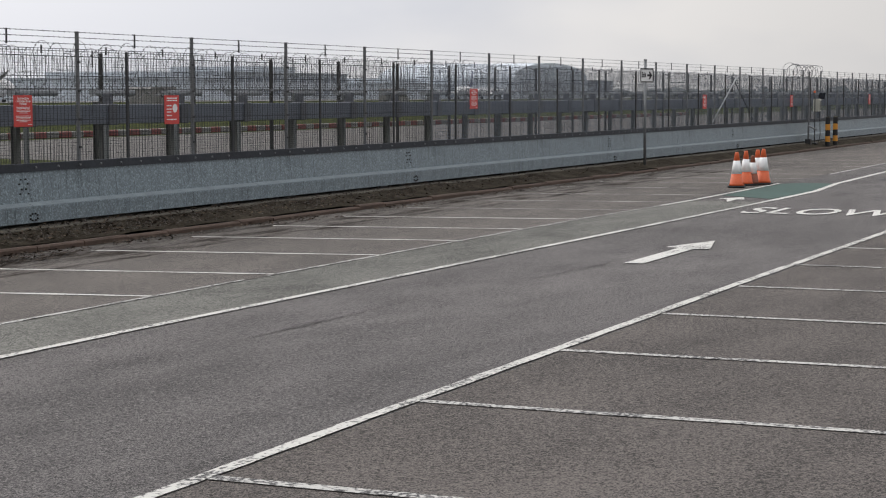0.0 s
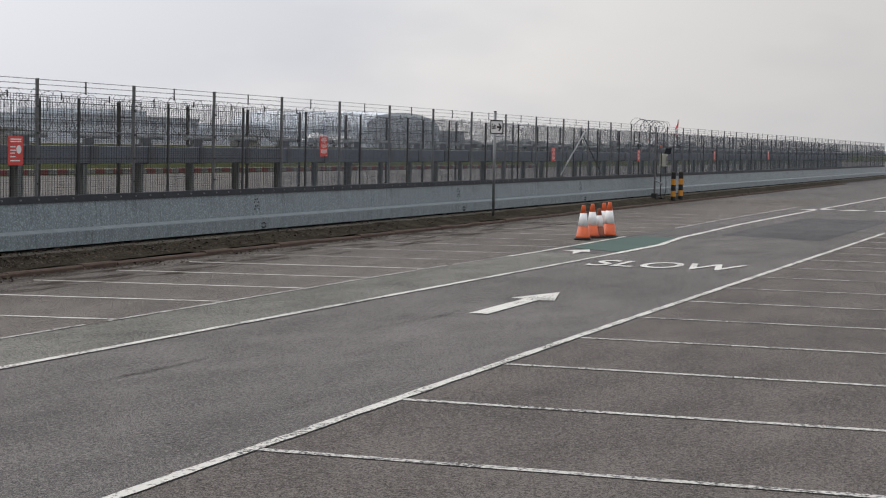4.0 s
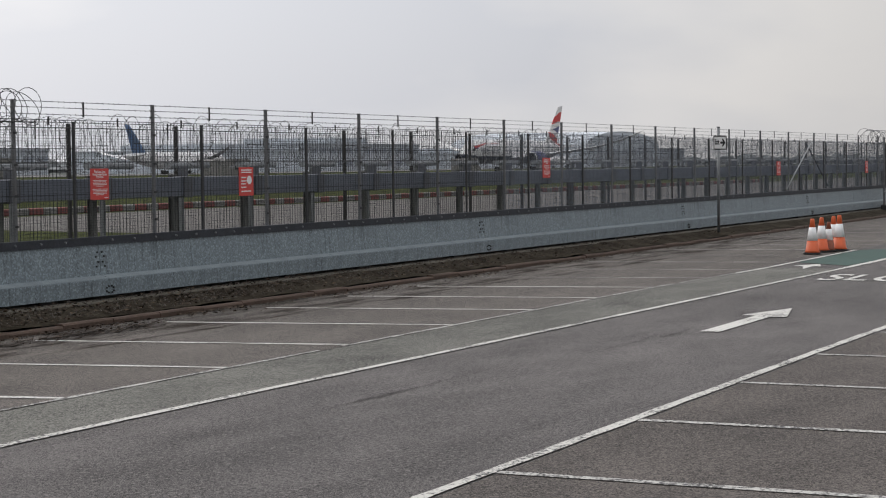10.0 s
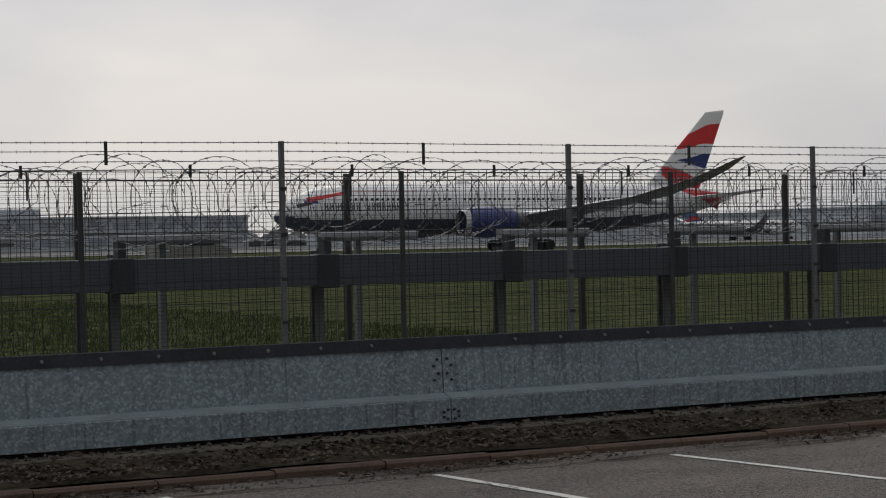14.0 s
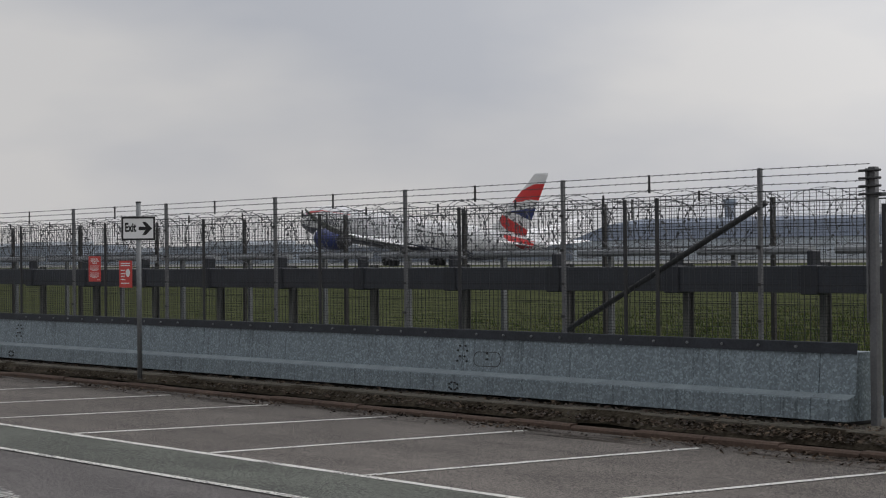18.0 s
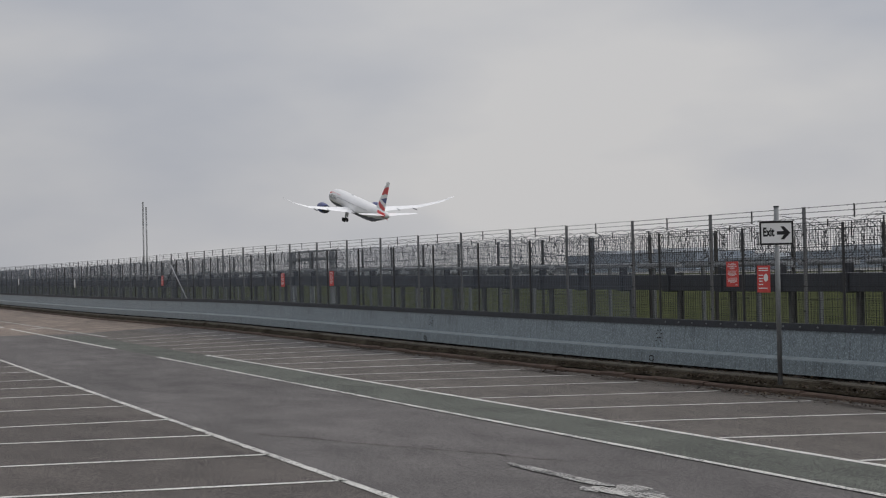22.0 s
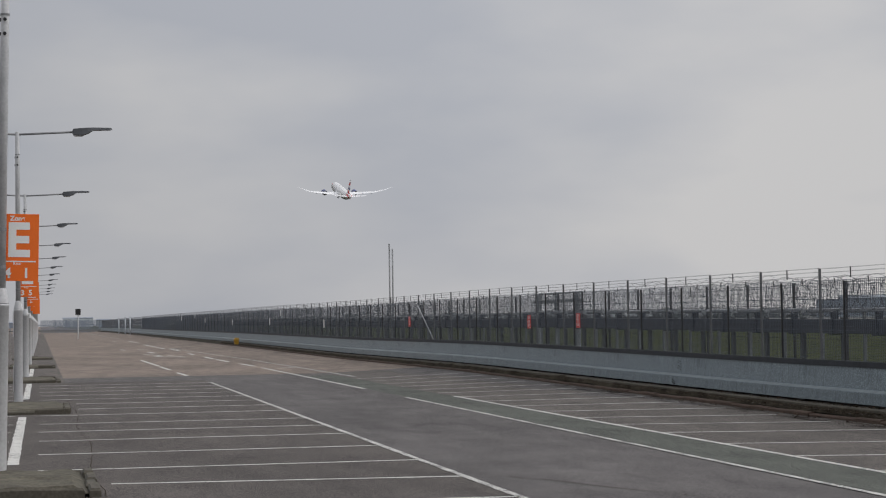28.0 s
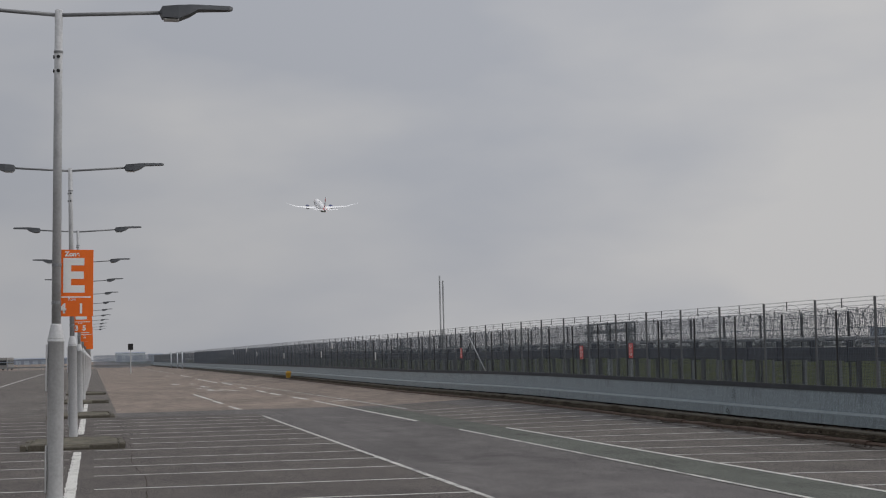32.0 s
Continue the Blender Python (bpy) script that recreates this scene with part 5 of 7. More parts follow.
def exit_sign(x, y, base, turn):
    t = thing("exit_sign", "white exit sign with black arrow on grey pole", "sign", "exit signs", at=(x, y, base))
    part("pole", tube((0, 0, 0), (0, 0, 2.6 - base), 0.034, n=12), M["galv_dull"], t, smooth=True)
    part("pole_cap", tube((0, 0, 2.6 - base), (0, 0, 2.62 - base), 0.038, n=12), M["post_dark"], t)
    plate = part("plate", box(-0.235, 0.235, -0.05, -0.044, -0.165, 0.165, bevel=0.002), M["white_sign"], t)
    plate.location, plate.rotation_euler = (0, 0, 2.245 - base), (0, 0, radians(turn))
    for b_ in (box(-0.232, 0.232, -0.053, -0.0505, 0.138, 0.166), box(-0.232, 0.232, -0.053, -0.0505, -0.166, -0.138), box(-0.232, -0.206, -0.053, -0.0505, -0.138, 0.138), box(0.206, 0.232, -0.053, -0.0505, -0.138, 0.138)):
        part("border", b_, M["black"], plate)
    tx = letters("Exit", 0.15, M["black"], bold=0.006)
    tx.parent = plate
    tx.location, tx.rotation_euler = (-0.108, -0.052, 0.01), (radians(90), 0, 0)
    tx.scale = (0.66, 1.1, 1)
    bm = bmesh.new()
    bm.faces.new([bm.verts.new((a, -0.053, c)) for a, c in ((0.005, -0.024), (0.1, -0.024), (0.055, -0.09), (0.105, -0.09), (0.19, 0), (0.105, 0.09), (0.055, 0.09), (0.1, 0.024), (0.005, 0.024))])
    part("arrow", bm, M["black"], plate)


exit_sign(-22.3, 13.2, 0.15, 55)
exit_sign(41.2, 13.2, 0.15, -23)


# ---- solar box, stanchion and bollards
def solar_box(x, y):
    t = thing("solar_sensor_post", "cream control box with solar panel on pole", "control box", "solar sensor posts", at=(x, y, 0.15))
    part("pole", box(-0.016, 0.016, -0.016, 0.016, 0.0, 1.55), M["post_slim"], t)
    part("foot", box(-0.16, 0.16, -0.1, 0.1, 0, 0.06, bevel=0.02), M["post_dark"], t)
    case = part("case", box(0.0, 0.3, -0.12, 0.06, 1.08, 1.5, bevel=0.012), M["cream"], t)
    part("door", box(0.1, 0.31, -0.145, -0.12, 1.09, 1.49, bevel=0.006), M["cream"], case)
    part("window", box(0.145, 0.265, -0.152, -0.146, 1.13, 1.44), M["window_dark"], case, "dark glazed window")
    p_ = part("solar_panel", box(-0.135, 0.135, -0.105, 0.105, -0.01, 0.01, bevel=0.003), M["panel_dark"], t, "dark tilted solar panel")
    p_.location, p_.rotation_euler = (-0.250, -0.280, 1.6), (0, radians(-44), 0)
    part("beacon", tube((0.07, 0.03, 1.7), (0.07, 0.03, 1.77), 0.035, n=10), M["cone_orange"], t, "orange beacon")
    part("beacon_stem", tube((0.07, 0.03, 1.5), (0.07, 0.03, 1.7), 0.015, n=6), M["post_grey"], t)
    pts = [(0.2, -0.1, 1.08), (0.19, -0.12, 0.9), (0.13, -0.15, 0.6), (0.16, -0.15, 0.3), (0.2, -0.1, 0.1), (0.1, -0.05, 0.02)]
    bm = bmesh.new()
    for a, b_ in zip(pts, pts[1:]):
        tube(a, b_, 0.011, n=6, bm=bm)
    part("cable", bm, M["black"], t, "hanging black cable")
    return t


def stanchion(x, y):
    t = thing("steel_stanchion", "tall galvanised steel post behind the bollards", "post", "steel stanchions", at=(x, y, 0.15))
    part("column", box(-0.034, 0.034, -0.026, 0.026, 0, 2.4, bevel=0.006), M["post_grey"], t)
    part("arm", tube((-0.05, -0.02, 0.62), (-0.2, -0.3, 0.5), 0.03, n=8), M["galv_dull"], t)
    part("base", box(-0.09, 0.09, -0.09, 0.09, 0, 0.18), M["post_dark"], t)


def bollard(x, y, r=0.082, z=0.09, lean=0.0, tall=1.0):
    t = thing("bollard", "black and amber banded bollard on the verge", "bollard", "bollards", at=(x, y, z))
    zs = [0.0, 0.13, 0.32, 0.52, 0.72, 0.94]
    for k, (a, b_) in enumerate(zip(zs, zs[1:])):
        part("band", tube((0, 0, a), (0, 0, b_), r + (0.001 if k % 2 else 0), n=20, caps=(k in (0, 4))), M["amber"] if k % 2 else M["black"], t, "amber reflective band" if k % 2 else "black band", smooth=False)
    part("cap", tube((0, 0, 0.94), (0, 0, 0.965), r, r * 0.85, n=20), M["moss"], t, "weathered cap")
    t.rotation_euler = (0, radians(lean), 0)
    t.scale = (tall ** 0.5, tall ** 0.5, tall)


solar_box(14.12, 13.38)
stanchion(14.77, 13.5)
bollard(13.82, 12.8, z=0.02, r=0.074, lean=0.6, tall=1.1)
bollard(14.89, 12.8, z=0.02, r=0.074, lean=-0.5, tall=1.08)
solar_box(60.2, 13.38)
stanchion(59.6, 13.45)
bollard(60.7, 13.05)
bollard(61.9, 13.05)

# ---- airliner, nose towards -x, origin under its main wheels
def wing_ring(x, y, z, chord, thick, vertical=False):
    up = [(0.0, 0.0), (0.02, 0.34), (0.08, 0.66), (0.2, 0.93), (0.35, 1.0), (0.6, 0.72), (0.82, 0.34), (1.0, 0.03)]
    pts = up + [(u, -w * 0.75) for u, w in up[::-1][:-1]]
    if vertical:
        return [(x + u * chord, y + w * thick / 2, z) for u, w in pts]
    return [(x + u * chord, y, z + w * thick / 2) for u, w in pts]


def between(secs, n):
    """Sections refined between the given ones."""
    out = []
    for a, b in zip(secs, secs[1:]):
        for k in range(n):
            u = k / n
            out.append(tuple(p + (q - p) * u for p, q in zip(a, b)))
    return out + [secs[-1]]


FUSE = [(-31.7, 4.15, 0.04, 0.04), (-31.45, 4.2, 0.5, 0.48), (-31.0, 4.28, 0.92, 0.9), (-30.2, 4.42, 1.4, 1.38), (-29.2, 4.58, 1.84, 1.86), (-27.8, 4.74, 2.25, 2.34), (-26.0, 4.86, 2.6, 2.7), (-24, 4.93, 2.8, 2.88), (-21, 4.95, 2.88, 2.97), (8, 4.95, 2.88, 2.97), (12, 5.0, 2.84, 2.9), (16, 5.2, 2.62, 2.64), (20, 5.5, 2.22, 2.22), (24, 5.85, 1.68, 1.7), (27.5, 6.15, 1.1, 1.18), (30.2, 6.35, 0.5, 0.6), (31.1, 6.42, 0.12, 0.2)]


def fuselage_at(x, z):
    """Half width of the body at (x, z), to lay things on its skin."""
    for a, b in zip(FUSE, FUSE[1:]):
        if a[0] <= x <= b[0]:
            u = (x - a[0]) / (b[0] - a[0])
            zc, ry, rz = (a[i] + (b[i] - a[i]) * u for i in (1, 2, 3))
            k = max(0.0, 1 - ((z - zc) / rz) ** 2)
            return ry * math.sqrt(k)
    return 0.0


def side_patch(name, pts, mat, parent, side=-1, lift=0.03):
    """A painted shape on the body's side: (x, z) outline as strips from top to bottom."""
    bm = bmesh.new()
    vs = [[bm.verts.new((x, side * (fuselage_at(x, z) + lift), z)) for x, z in col] for col in pts]
    for a, b in zip(vs, vs[1:]):
        for k in range(len(a) - 1):
            bm.faces.new((a[k], b[k], b[k + 1], a[k + 1]))
    bmesh.ops.recalc_face_normals(bm, faces=bm.faces)
    return part(name, bm, M[mat], parent)


def fin_paint(u, v):
    """Flowing bands of the tail: u along the chord, v up the fin."""
    def between_curves(us, top, low):
        return np.interp(u, us, low) < v < np.interp(u, us, top)
    if between_curves((0, 0.1, 0.42, 0.56, 1), (0.714, 0.745, 0.833, 0.846, 0.862), (0.52, 0.527, 0.555, 0.595, 0.6)):
        return 1
    if u > 0.2 and between_curves((0.2, 0.55, 0.75, 1), (0.388, 0.428, 0.466, 0.48), (0.384, 0.35, 0.315, 0.28)):
        return 2
    if between_curves((0, 0.12, 0.3, 0.55, 0.73, 0.85, 1), (0.31, 0.3, 0.275, 0.235, 0.195, 0.16, 0.125), (0.3, 0.2, 0.135, 0.073, 0.06, -0.03, -0.1)):
        return 1
    return 0


def airliner(livery=True, name="airliner", label="white and dark blue twin-engine jet airliner taking off", fin_mats=("ac_white", "ac_red", "ac_blue"), gear=True):
    t = thing(name, label, "airplane")
    n = 48
    bm = bmesh.new()
    rings = []
    for x, zc, ry, rz in between(FUSE, 3):
        rings.append([bm.verts.new((x, ry * math.cos(a), zc + rz * math.sin(a))) for a in (k * math.tau / n for k in range(n))])
    for a, b in zip(rings, rings[1:]):
        for k in range(n):
            f = bm.faces.new((a[k], a[(k + 1) % n], b[(k + 1) % n], b[k]))
            c = f.calc_center_median()
            cut = 3.85 + max(0.0, (c.x - 12) * 0.05) + max(0.0, (-27 - c.x) * 0.12)
            f.material_index = 1 if livery and c.z < cut else 0
    bm.faces.new(rings[0][::-1])
    bm.faces.new(rings[-1])
    part("fuselage", bm, [M["ac_white"], M["ac_belly"]], t, "white body with a dark blue belly" if livery else "", smooth=True)
    for s in (-1, 1):
        secs = [(-10.5, 1.5, 3.35, 14.0, 1.7), (-8.2, 3.2, 3.5, 12.4, 1.55), (-3.6, 9.7, 4.3, 7.6, 0.9), (3.0, 19.5, 5.85, 4.6, 0.42), (6.4, 25.0, 7.5, 3.0, 0.25), (8.2, 27.6, 8.6, 2.0, 0.15), (9.6, 29.4, 9.55, 0.95, 0.07), (10.3, 30.0, 9.9, 0.35, 0.03)]
        bm = loft([wing_ring(x, s * y, z, c, th) for x, y, z, c, th in between(secs, 4)])
        bmesh.ops.recalc_face_normals(bm, faces=bm.faces)
        # top white, faces looking down grey: light and shade put into the colours
        for f in bm.faces:
            f.material_index = 1 if f.normal.z < -0.2 else 0
        part("wing", bm, [M["ac_wing"], M["ac_wing_shade"]], t, "pale swept wing with raised tip")
        for y in (6.0, 12.5, 17.5):
            u = (y - 3.2) / 16.3
            x = -8.2 + 11.4 * u
            part("flap_fairing", loft([[(x + 4.5 + dx, s * y + r * math.cos(a), 3.6 + 1.9 * u + r * math.sin(a)) for a in (k * math.tau / 8 for k in range(8))] for dx, r in ((-1.5, 0.05), (0, 0.3), (2.2, 0.26), (3.6, 0.05))]), M["ac_grey"], t, smooth=True)
        secs = [(23.4, 0.8, 6.2, 5.6, 0.5), (28.8, 9.9, 7.1, 1.9, 0.15)]
        bm = loft([wing_ring(x, s * y, z, c, th) for x, y, z, c, th in secs])
        bmesh.ops.recalc_face_normals(bm, faces=bm.faces)
        part("tailplane", bm, M["ac_wing"], t)
        prof = [(-13.3, 1.32), (-12.9, 1.43), (-12.65, 1.55), (-11.6, 1.7), (-10.1, 1.76), (-8.4, 1.68), (-6.7, 1.4)]
        eng = part("engine", loft([[(x, s * 9.7 + r * math.cos(a), 3.3 + r * math.sin(a)) for a in (k * math.tau / 28 for k in range(28))] for x, r in prof[2:]], caps=False), M["ac_blue"] if livery else M["ac_grey"], t, "dark blue engine cowling" if livery else "", smooth=True)
        part("inlet_lip", loft([[(x, s * 9.7 + r * math.cos(a), 3.3 + r * math.sin(a)) for a in (k * math.tau / 28 for k in range(28))] for x, r in prof[:3]], caps=False), M["ac_grey"], eng, "bare metal inlet lip", smooth=True)
        part("fan", tube((-11.9, s * 9.7, 3.3), (-11.8, s * 9.7, 3.3), 1.5, n=24), M["black"], eng)
        part("exhaust", loft([[(x, s * 9.7 + r * math.cos(a), 3.3 + r * math.sin(a)) for a in (k * math.tau / 20 for k in range(20))] for x, r in ((-6.8, 1.3), (-5.5, 0.8), (-4.5, 0.25))]), M["ac_hot"], eng, smooth=True)
        part("pylon", loft([[(-11.5, s * 9.7 - 0.2, 4.2), (-11.5, s * 9.7 + 0.2, 4.2), (-4.5, s * 9.7 + 0.2, 4.4), (-4.5, s * 9.7 - 0.2, 4.4)], [(-10.8, s * 9.7 - 0.2, 3.3), (-10.8, s * 9.7 + 0.2, 3.3), (-5.5, s * 9.7 + 0.2, 3.4), (-5.5, s * 9.7 - 0.2, 3.4)]]), M["ac_grey"], eng)
        if gear:
            leg = part("main_gear", tube((0, s * 4.9, 1.0), (0, s * 4.6, 3.8), 0.22, n=10), M["ac_grey"], t, "landing gear leg")
            leg["hinge"] = (0.0, s * 4.6, 3.8)
            part("bogie", box(-0.9, 0.9, s * 4.9 - 0.12, s * 4.9 + 0.12, 0.55, 0.78), M["ac_grey"], leg)
            part("gear_door", box(-1.2, 1.2, s * 4.2 - 0.04, s * 4.2 + 0.04, 1.6, 3.3), M["ac_white"], leg)
            for dx in (-0.75, 0.75):
                for dy in (-0.5, 0.5):
                    part("wheel", tube((dx, s * 4.9 + dy - 0.22, 0.66), (dx, s * 4.9 + dy + 0.22, 0.66), 0.66, n=18), M["rubber"], leg)
    if gear:
        leg = part("nose_gear", tube((-25.8, 0, 0.5), (-25.6, 0, 2.7), 0.14, n=10), M["ac_grey"], t)
        leg["hinge"] = (-25.6, 0.0, 2.7)
        for dy in (-0.35, 0.35):
            part("wheel", tube((-25.8, dy - 0.15, 0.5), (-25.8, dy + 0.15, 0.5), 0.5, n=16), M["rubber"], leg)
    # fin, painted in bands
    bm = bmesh.new()
    nu, nv = (64, 120) if livery else (8, 8)
    grids = []
    for s in (-1, 1):
        g = []
        for j in range(nv + 1):
            v = j / nv
            x0, x1, z = 17.6 + 9.75 * v, 26.1 + 4.1 * v, 7.1 + 9.95 * v
            th = 0.75 * (1 - v) + 0.2 * v
            row = []
            for i in range(nu + 1):
                u = i / nu
                w = 1.9 * math.sqrt(u) * (1 - u) if u < 1 else 0.0
                row.append(bm.verts.new((x0 + (x1 - x0) * u, s * th * 0.5 * w * 1.35, z + (0.35 * u if v == 1 else 0))))
            g.append(row)
        grids.append(g)
        for j in range(nv):
            for i in range(nu):
                q = (g[j][i], g[j][i + 1], g[j + 1][i + 1], g[j + 1][i])
                f = bm.faces.new(q if s < 0 else q[::-1])
                f.material_index = fin_paint((i + 0.5) / nu, (j + 0.5) / nv)
    a, b = grids[0][nv], grids[1][nv]
    for i in range(nu):
        bm.faces.new((a[i], a[i + 1], b[i + 1], b[i]))
    part("fin", bm, [M[m] for m in fin_mats], t, "tail fin with red, white and blue bands" if livery else "coloured tail fin", smooth=True)
    bm = loft([wing_ring(13.6 + 4.0 * k, 0, 7.3 + 0.35 * k, 10 - 3.4 * k, 0.5 - 0.1 * k, vertical=True) for k in (0, 1)])
    part("fin_root", bm, M["ac_white"], t)
    # red tail cone side, windows, ribbon and lettering bars
    if livery:
        for s in (-1, 1):
            side_patch("tail_flash", [[(22.6 + 0.5 * k, 7.35 - 0.035 * k - (0.028 * k + 0.06) * j) for j in range(6)] for k in range(14)], "ac_red", t, s)
            side_patch("ribbon", [[(-28.4 + 0.45 * k, 6.28 + 0.07 * k - (0.11 - 0.006 * k) * j) for j in range(6)] for k in range(13)], "ac_red", t, s)
            side_patch("ribbon_end", [[(-28.7 + 0.3 * k, 6.05 - 0.03 * k - 0.07 * j) for j in range(5)] for k in range(6)], "ac_blue", t, s)
            side_patch("ribbon_line", [[(-22.9 + 0.6 * k, 7.0 - 0.07 * j) for j in range(2)] for k in range(14)], "ac_red", t, s)
            for k in range(15):
                if k != 7:
                    x = -26.6 + 0.63 * k
                    for dx, w, za, zb in ((0.0, 0.13, 5.72, 4.78), (0.3, 0.11, 5.72, 4.78), (0.12, 0.2, 5.34, 5.18)):
                        side_patch("letter_bar", [[(x + dx, za), (x + dx, (za + zb) / 2), (x + dx, zb)], [(x + dx + w, za), (x + dx + w, (za + zb) / 2), (x + dx + w, zb)]], "ac_belly", t, s, 0.02)
            side_patch("cockpit_window", [[(-29.5 + 0.35 * k, 5.55 + 0.09 * k - 0.2 * j) for j in range(3)] for k in range(6)], "window_dark", t, s)
    wbm = bmesh.new()
    wbm.faces.new([wbm.verts.new(p) for p in ((-0.16, 0, -0.24), (0.16, 0, -0.24), (0.16, 0, 0.24), (-0.16, 0, 0.24))])
    wme = mesh_of(wbm, "window")
    wme.materials.append(M["window_dark"])
    for k in range(62):
        x = -23.5 + 0.66 * k
        if k in (20, 21, 41, 42) or x > 16:
            continue
        for s in (-1, 1):
            o = put(wme, "window", t, x, s * (fuselage_at(x, 5.98) + 0.025), 5.98)
            o.rotation_euler = (radians(-20 * s), 0, 0)
    part("antenna", loft([wing_ring(-9, 0, 7.85, 2.6, 0.7, True), wing_ring(-8.6, 0, 8.25, 1.6, 0.4, True)]), M["ac_white"], t)
    return t


plane = airliner()


# ---- parked aircraft, far over the field
PARKED = ((-95, 400, 200, "parked_airliner", "white parked airliner with dark blue tail", ("ac_blue", "ac_blue", "ac_white")),
          (36, 395, 20, "parked_airliner", "white parked airliner with grey tail", ("ac_grey", "ac_grey", "ac_slate")),
          (356, 467, 180, "parked_airliner", "white parked airliner with dark slate tail", ("ac_slate", "ac_red", "ac_slate")),
          (800, 345, 15, "parked_airliner", "white parked airliner with dark blue tail", ("ac_blue", "ac_blue", "ac_blue")),
          (960, 400, 10, "parked_airliner", "white parked airliner with pale tail", ("ac_grey", "ac_white", "ac_blue")),
          (-250, 420, 185, "parked_airliner", "white parked airliner with red tail", ("ac_red", "ac_white", "ac_red")))
for x, y, turn, nm, lb, fm in PARKED:
    a = airliner(False, nm, lb, fm)
    a["group"] = "parked airliners"
    a.matrix_basis = pose(x, y, 0, 0, 0, turn) @ Matrix.Scale(0.8, 4)


taxiing = airliner(False, "taxiing_airliner", "white airliner with slate-blue tail taxiing away", ("ac_slate", "ac_slate", "ac_slate"))


# ---- airport buildings and woods on the skyline
def building(x0, x1, y, depth, h, mat, label, storeys=0, roof=0.8, name="airport_building"):
    t = thing(name, label, "building", at=((x0 + x1) / 2, y, 0))
    w = (x1 - x0) / 2
    part("wall", box(-w, w, 0, depth, 0, h), M[mat], t)
    part("roof", box(-w - 0.6, w + 0.6, -0.6, depth + 0.6, h, h + roof), M["grey_clad"], t)
    for s in range(storeys):
        z = h * (s + 0.35) / storeys
        for k in range(int(2 * w / 9)):
            part("window", box(-w + 2 + 9 * k, -w + 8.6 + 9 * k, -0.15, -0.02, z, z + h / storeys * 0.4), M["haze_glass"], t)
    part("plant_room", box(-w * 0.4, w * 0.2, 4, depth - 4, h + roof, h + roof + 3), M["pale_clad"], t)
    return t


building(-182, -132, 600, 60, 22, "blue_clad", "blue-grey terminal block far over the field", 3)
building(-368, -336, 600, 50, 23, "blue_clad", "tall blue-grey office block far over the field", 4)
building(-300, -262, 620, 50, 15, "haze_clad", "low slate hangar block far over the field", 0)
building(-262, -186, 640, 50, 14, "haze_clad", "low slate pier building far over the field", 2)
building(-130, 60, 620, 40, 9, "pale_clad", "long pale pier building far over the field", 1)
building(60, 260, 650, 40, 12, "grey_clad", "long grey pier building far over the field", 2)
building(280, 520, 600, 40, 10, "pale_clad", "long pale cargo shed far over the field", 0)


def broad_hangar(x0, x1, y, wall, ridge, slope, label):
    """A wide hall with pale walls under a deep slate roof whose ends slope."""
    t = thing("broad_hangar", label, "hangar", at=((x0 + x1) / 2, y, 0))
    w = (x1 - x0) / 2
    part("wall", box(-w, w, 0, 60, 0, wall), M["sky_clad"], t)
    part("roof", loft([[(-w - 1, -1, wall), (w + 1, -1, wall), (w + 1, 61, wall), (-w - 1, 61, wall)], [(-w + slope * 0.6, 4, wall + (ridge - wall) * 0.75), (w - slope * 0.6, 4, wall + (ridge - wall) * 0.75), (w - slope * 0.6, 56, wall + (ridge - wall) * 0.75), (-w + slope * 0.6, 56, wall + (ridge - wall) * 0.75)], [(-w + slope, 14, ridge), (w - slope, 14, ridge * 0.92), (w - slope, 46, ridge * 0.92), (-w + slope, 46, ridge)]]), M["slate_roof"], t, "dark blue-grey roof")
    for k in range(int(2 * w / 24)):
        part("door_leaf", box(-w + 4 + 24 * k, -w + 24 + 24 * k, -0.4, -0.05, 0, wall * 0.7), M["pale_clad"], t)


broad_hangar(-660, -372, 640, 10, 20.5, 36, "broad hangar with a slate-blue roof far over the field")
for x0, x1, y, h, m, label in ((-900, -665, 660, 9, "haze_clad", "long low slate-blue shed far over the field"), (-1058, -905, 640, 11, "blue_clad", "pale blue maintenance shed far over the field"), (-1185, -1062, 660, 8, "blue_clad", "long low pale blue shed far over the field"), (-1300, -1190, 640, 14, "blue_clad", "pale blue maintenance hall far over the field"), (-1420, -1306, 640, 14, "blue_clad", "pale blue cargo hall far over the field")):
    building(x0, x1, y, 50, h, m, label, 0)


def arched_hangar(x0, x1, y, h, depth, label, mat):
    t = thing("arched_hangar", label, "hangar", at=((x0 + x1) / 2, y, 0))
    w = (x1 - x0) / 2
    prof = [(-w, 0), (-w, h * 0.55)] + [(w * math.cos(a), h * 0.55 + h * 0.45 * math.sin(a)) for a in (math.pi * (1 - k / 16) for k in range(1, 16))] + [(w, h * 0.55), (w, 0)]
    part("shell", loft([[(a, yy, c) for a, c in prof] for yy in (0, depth)]), M[mat], t)
    for k in range(5):
        part("door_leaf", box(-w * 0.8 + k * w * 0.32, -w * 0.8 + k * w * 0.32 + w * 0.3, -0.6, -0.1, 0, h * 0.5), M["grey_clad"], t)


def flared_tower(x, y):
    t = thing("water_tower", "grey flared tower far over the field", "tower", at=(x, y, 0))

    def ring(z, r):
        return [(r * math.cos(k * math.tau / 24), r * math.sin(k * math.tau / 24), z) for k in range(24)]
    part("stem", loft([ring(0, 2.9), ring(22, 2.6), ring(27.4, 2.7)]), M["haze_clad"], t, smooth=True)
    part("head", loft([ring(27.4, 2.8), ring(29.6, 3.5), ring(30.6, 3.5)]), M["blue_clad"], t, "flared head")


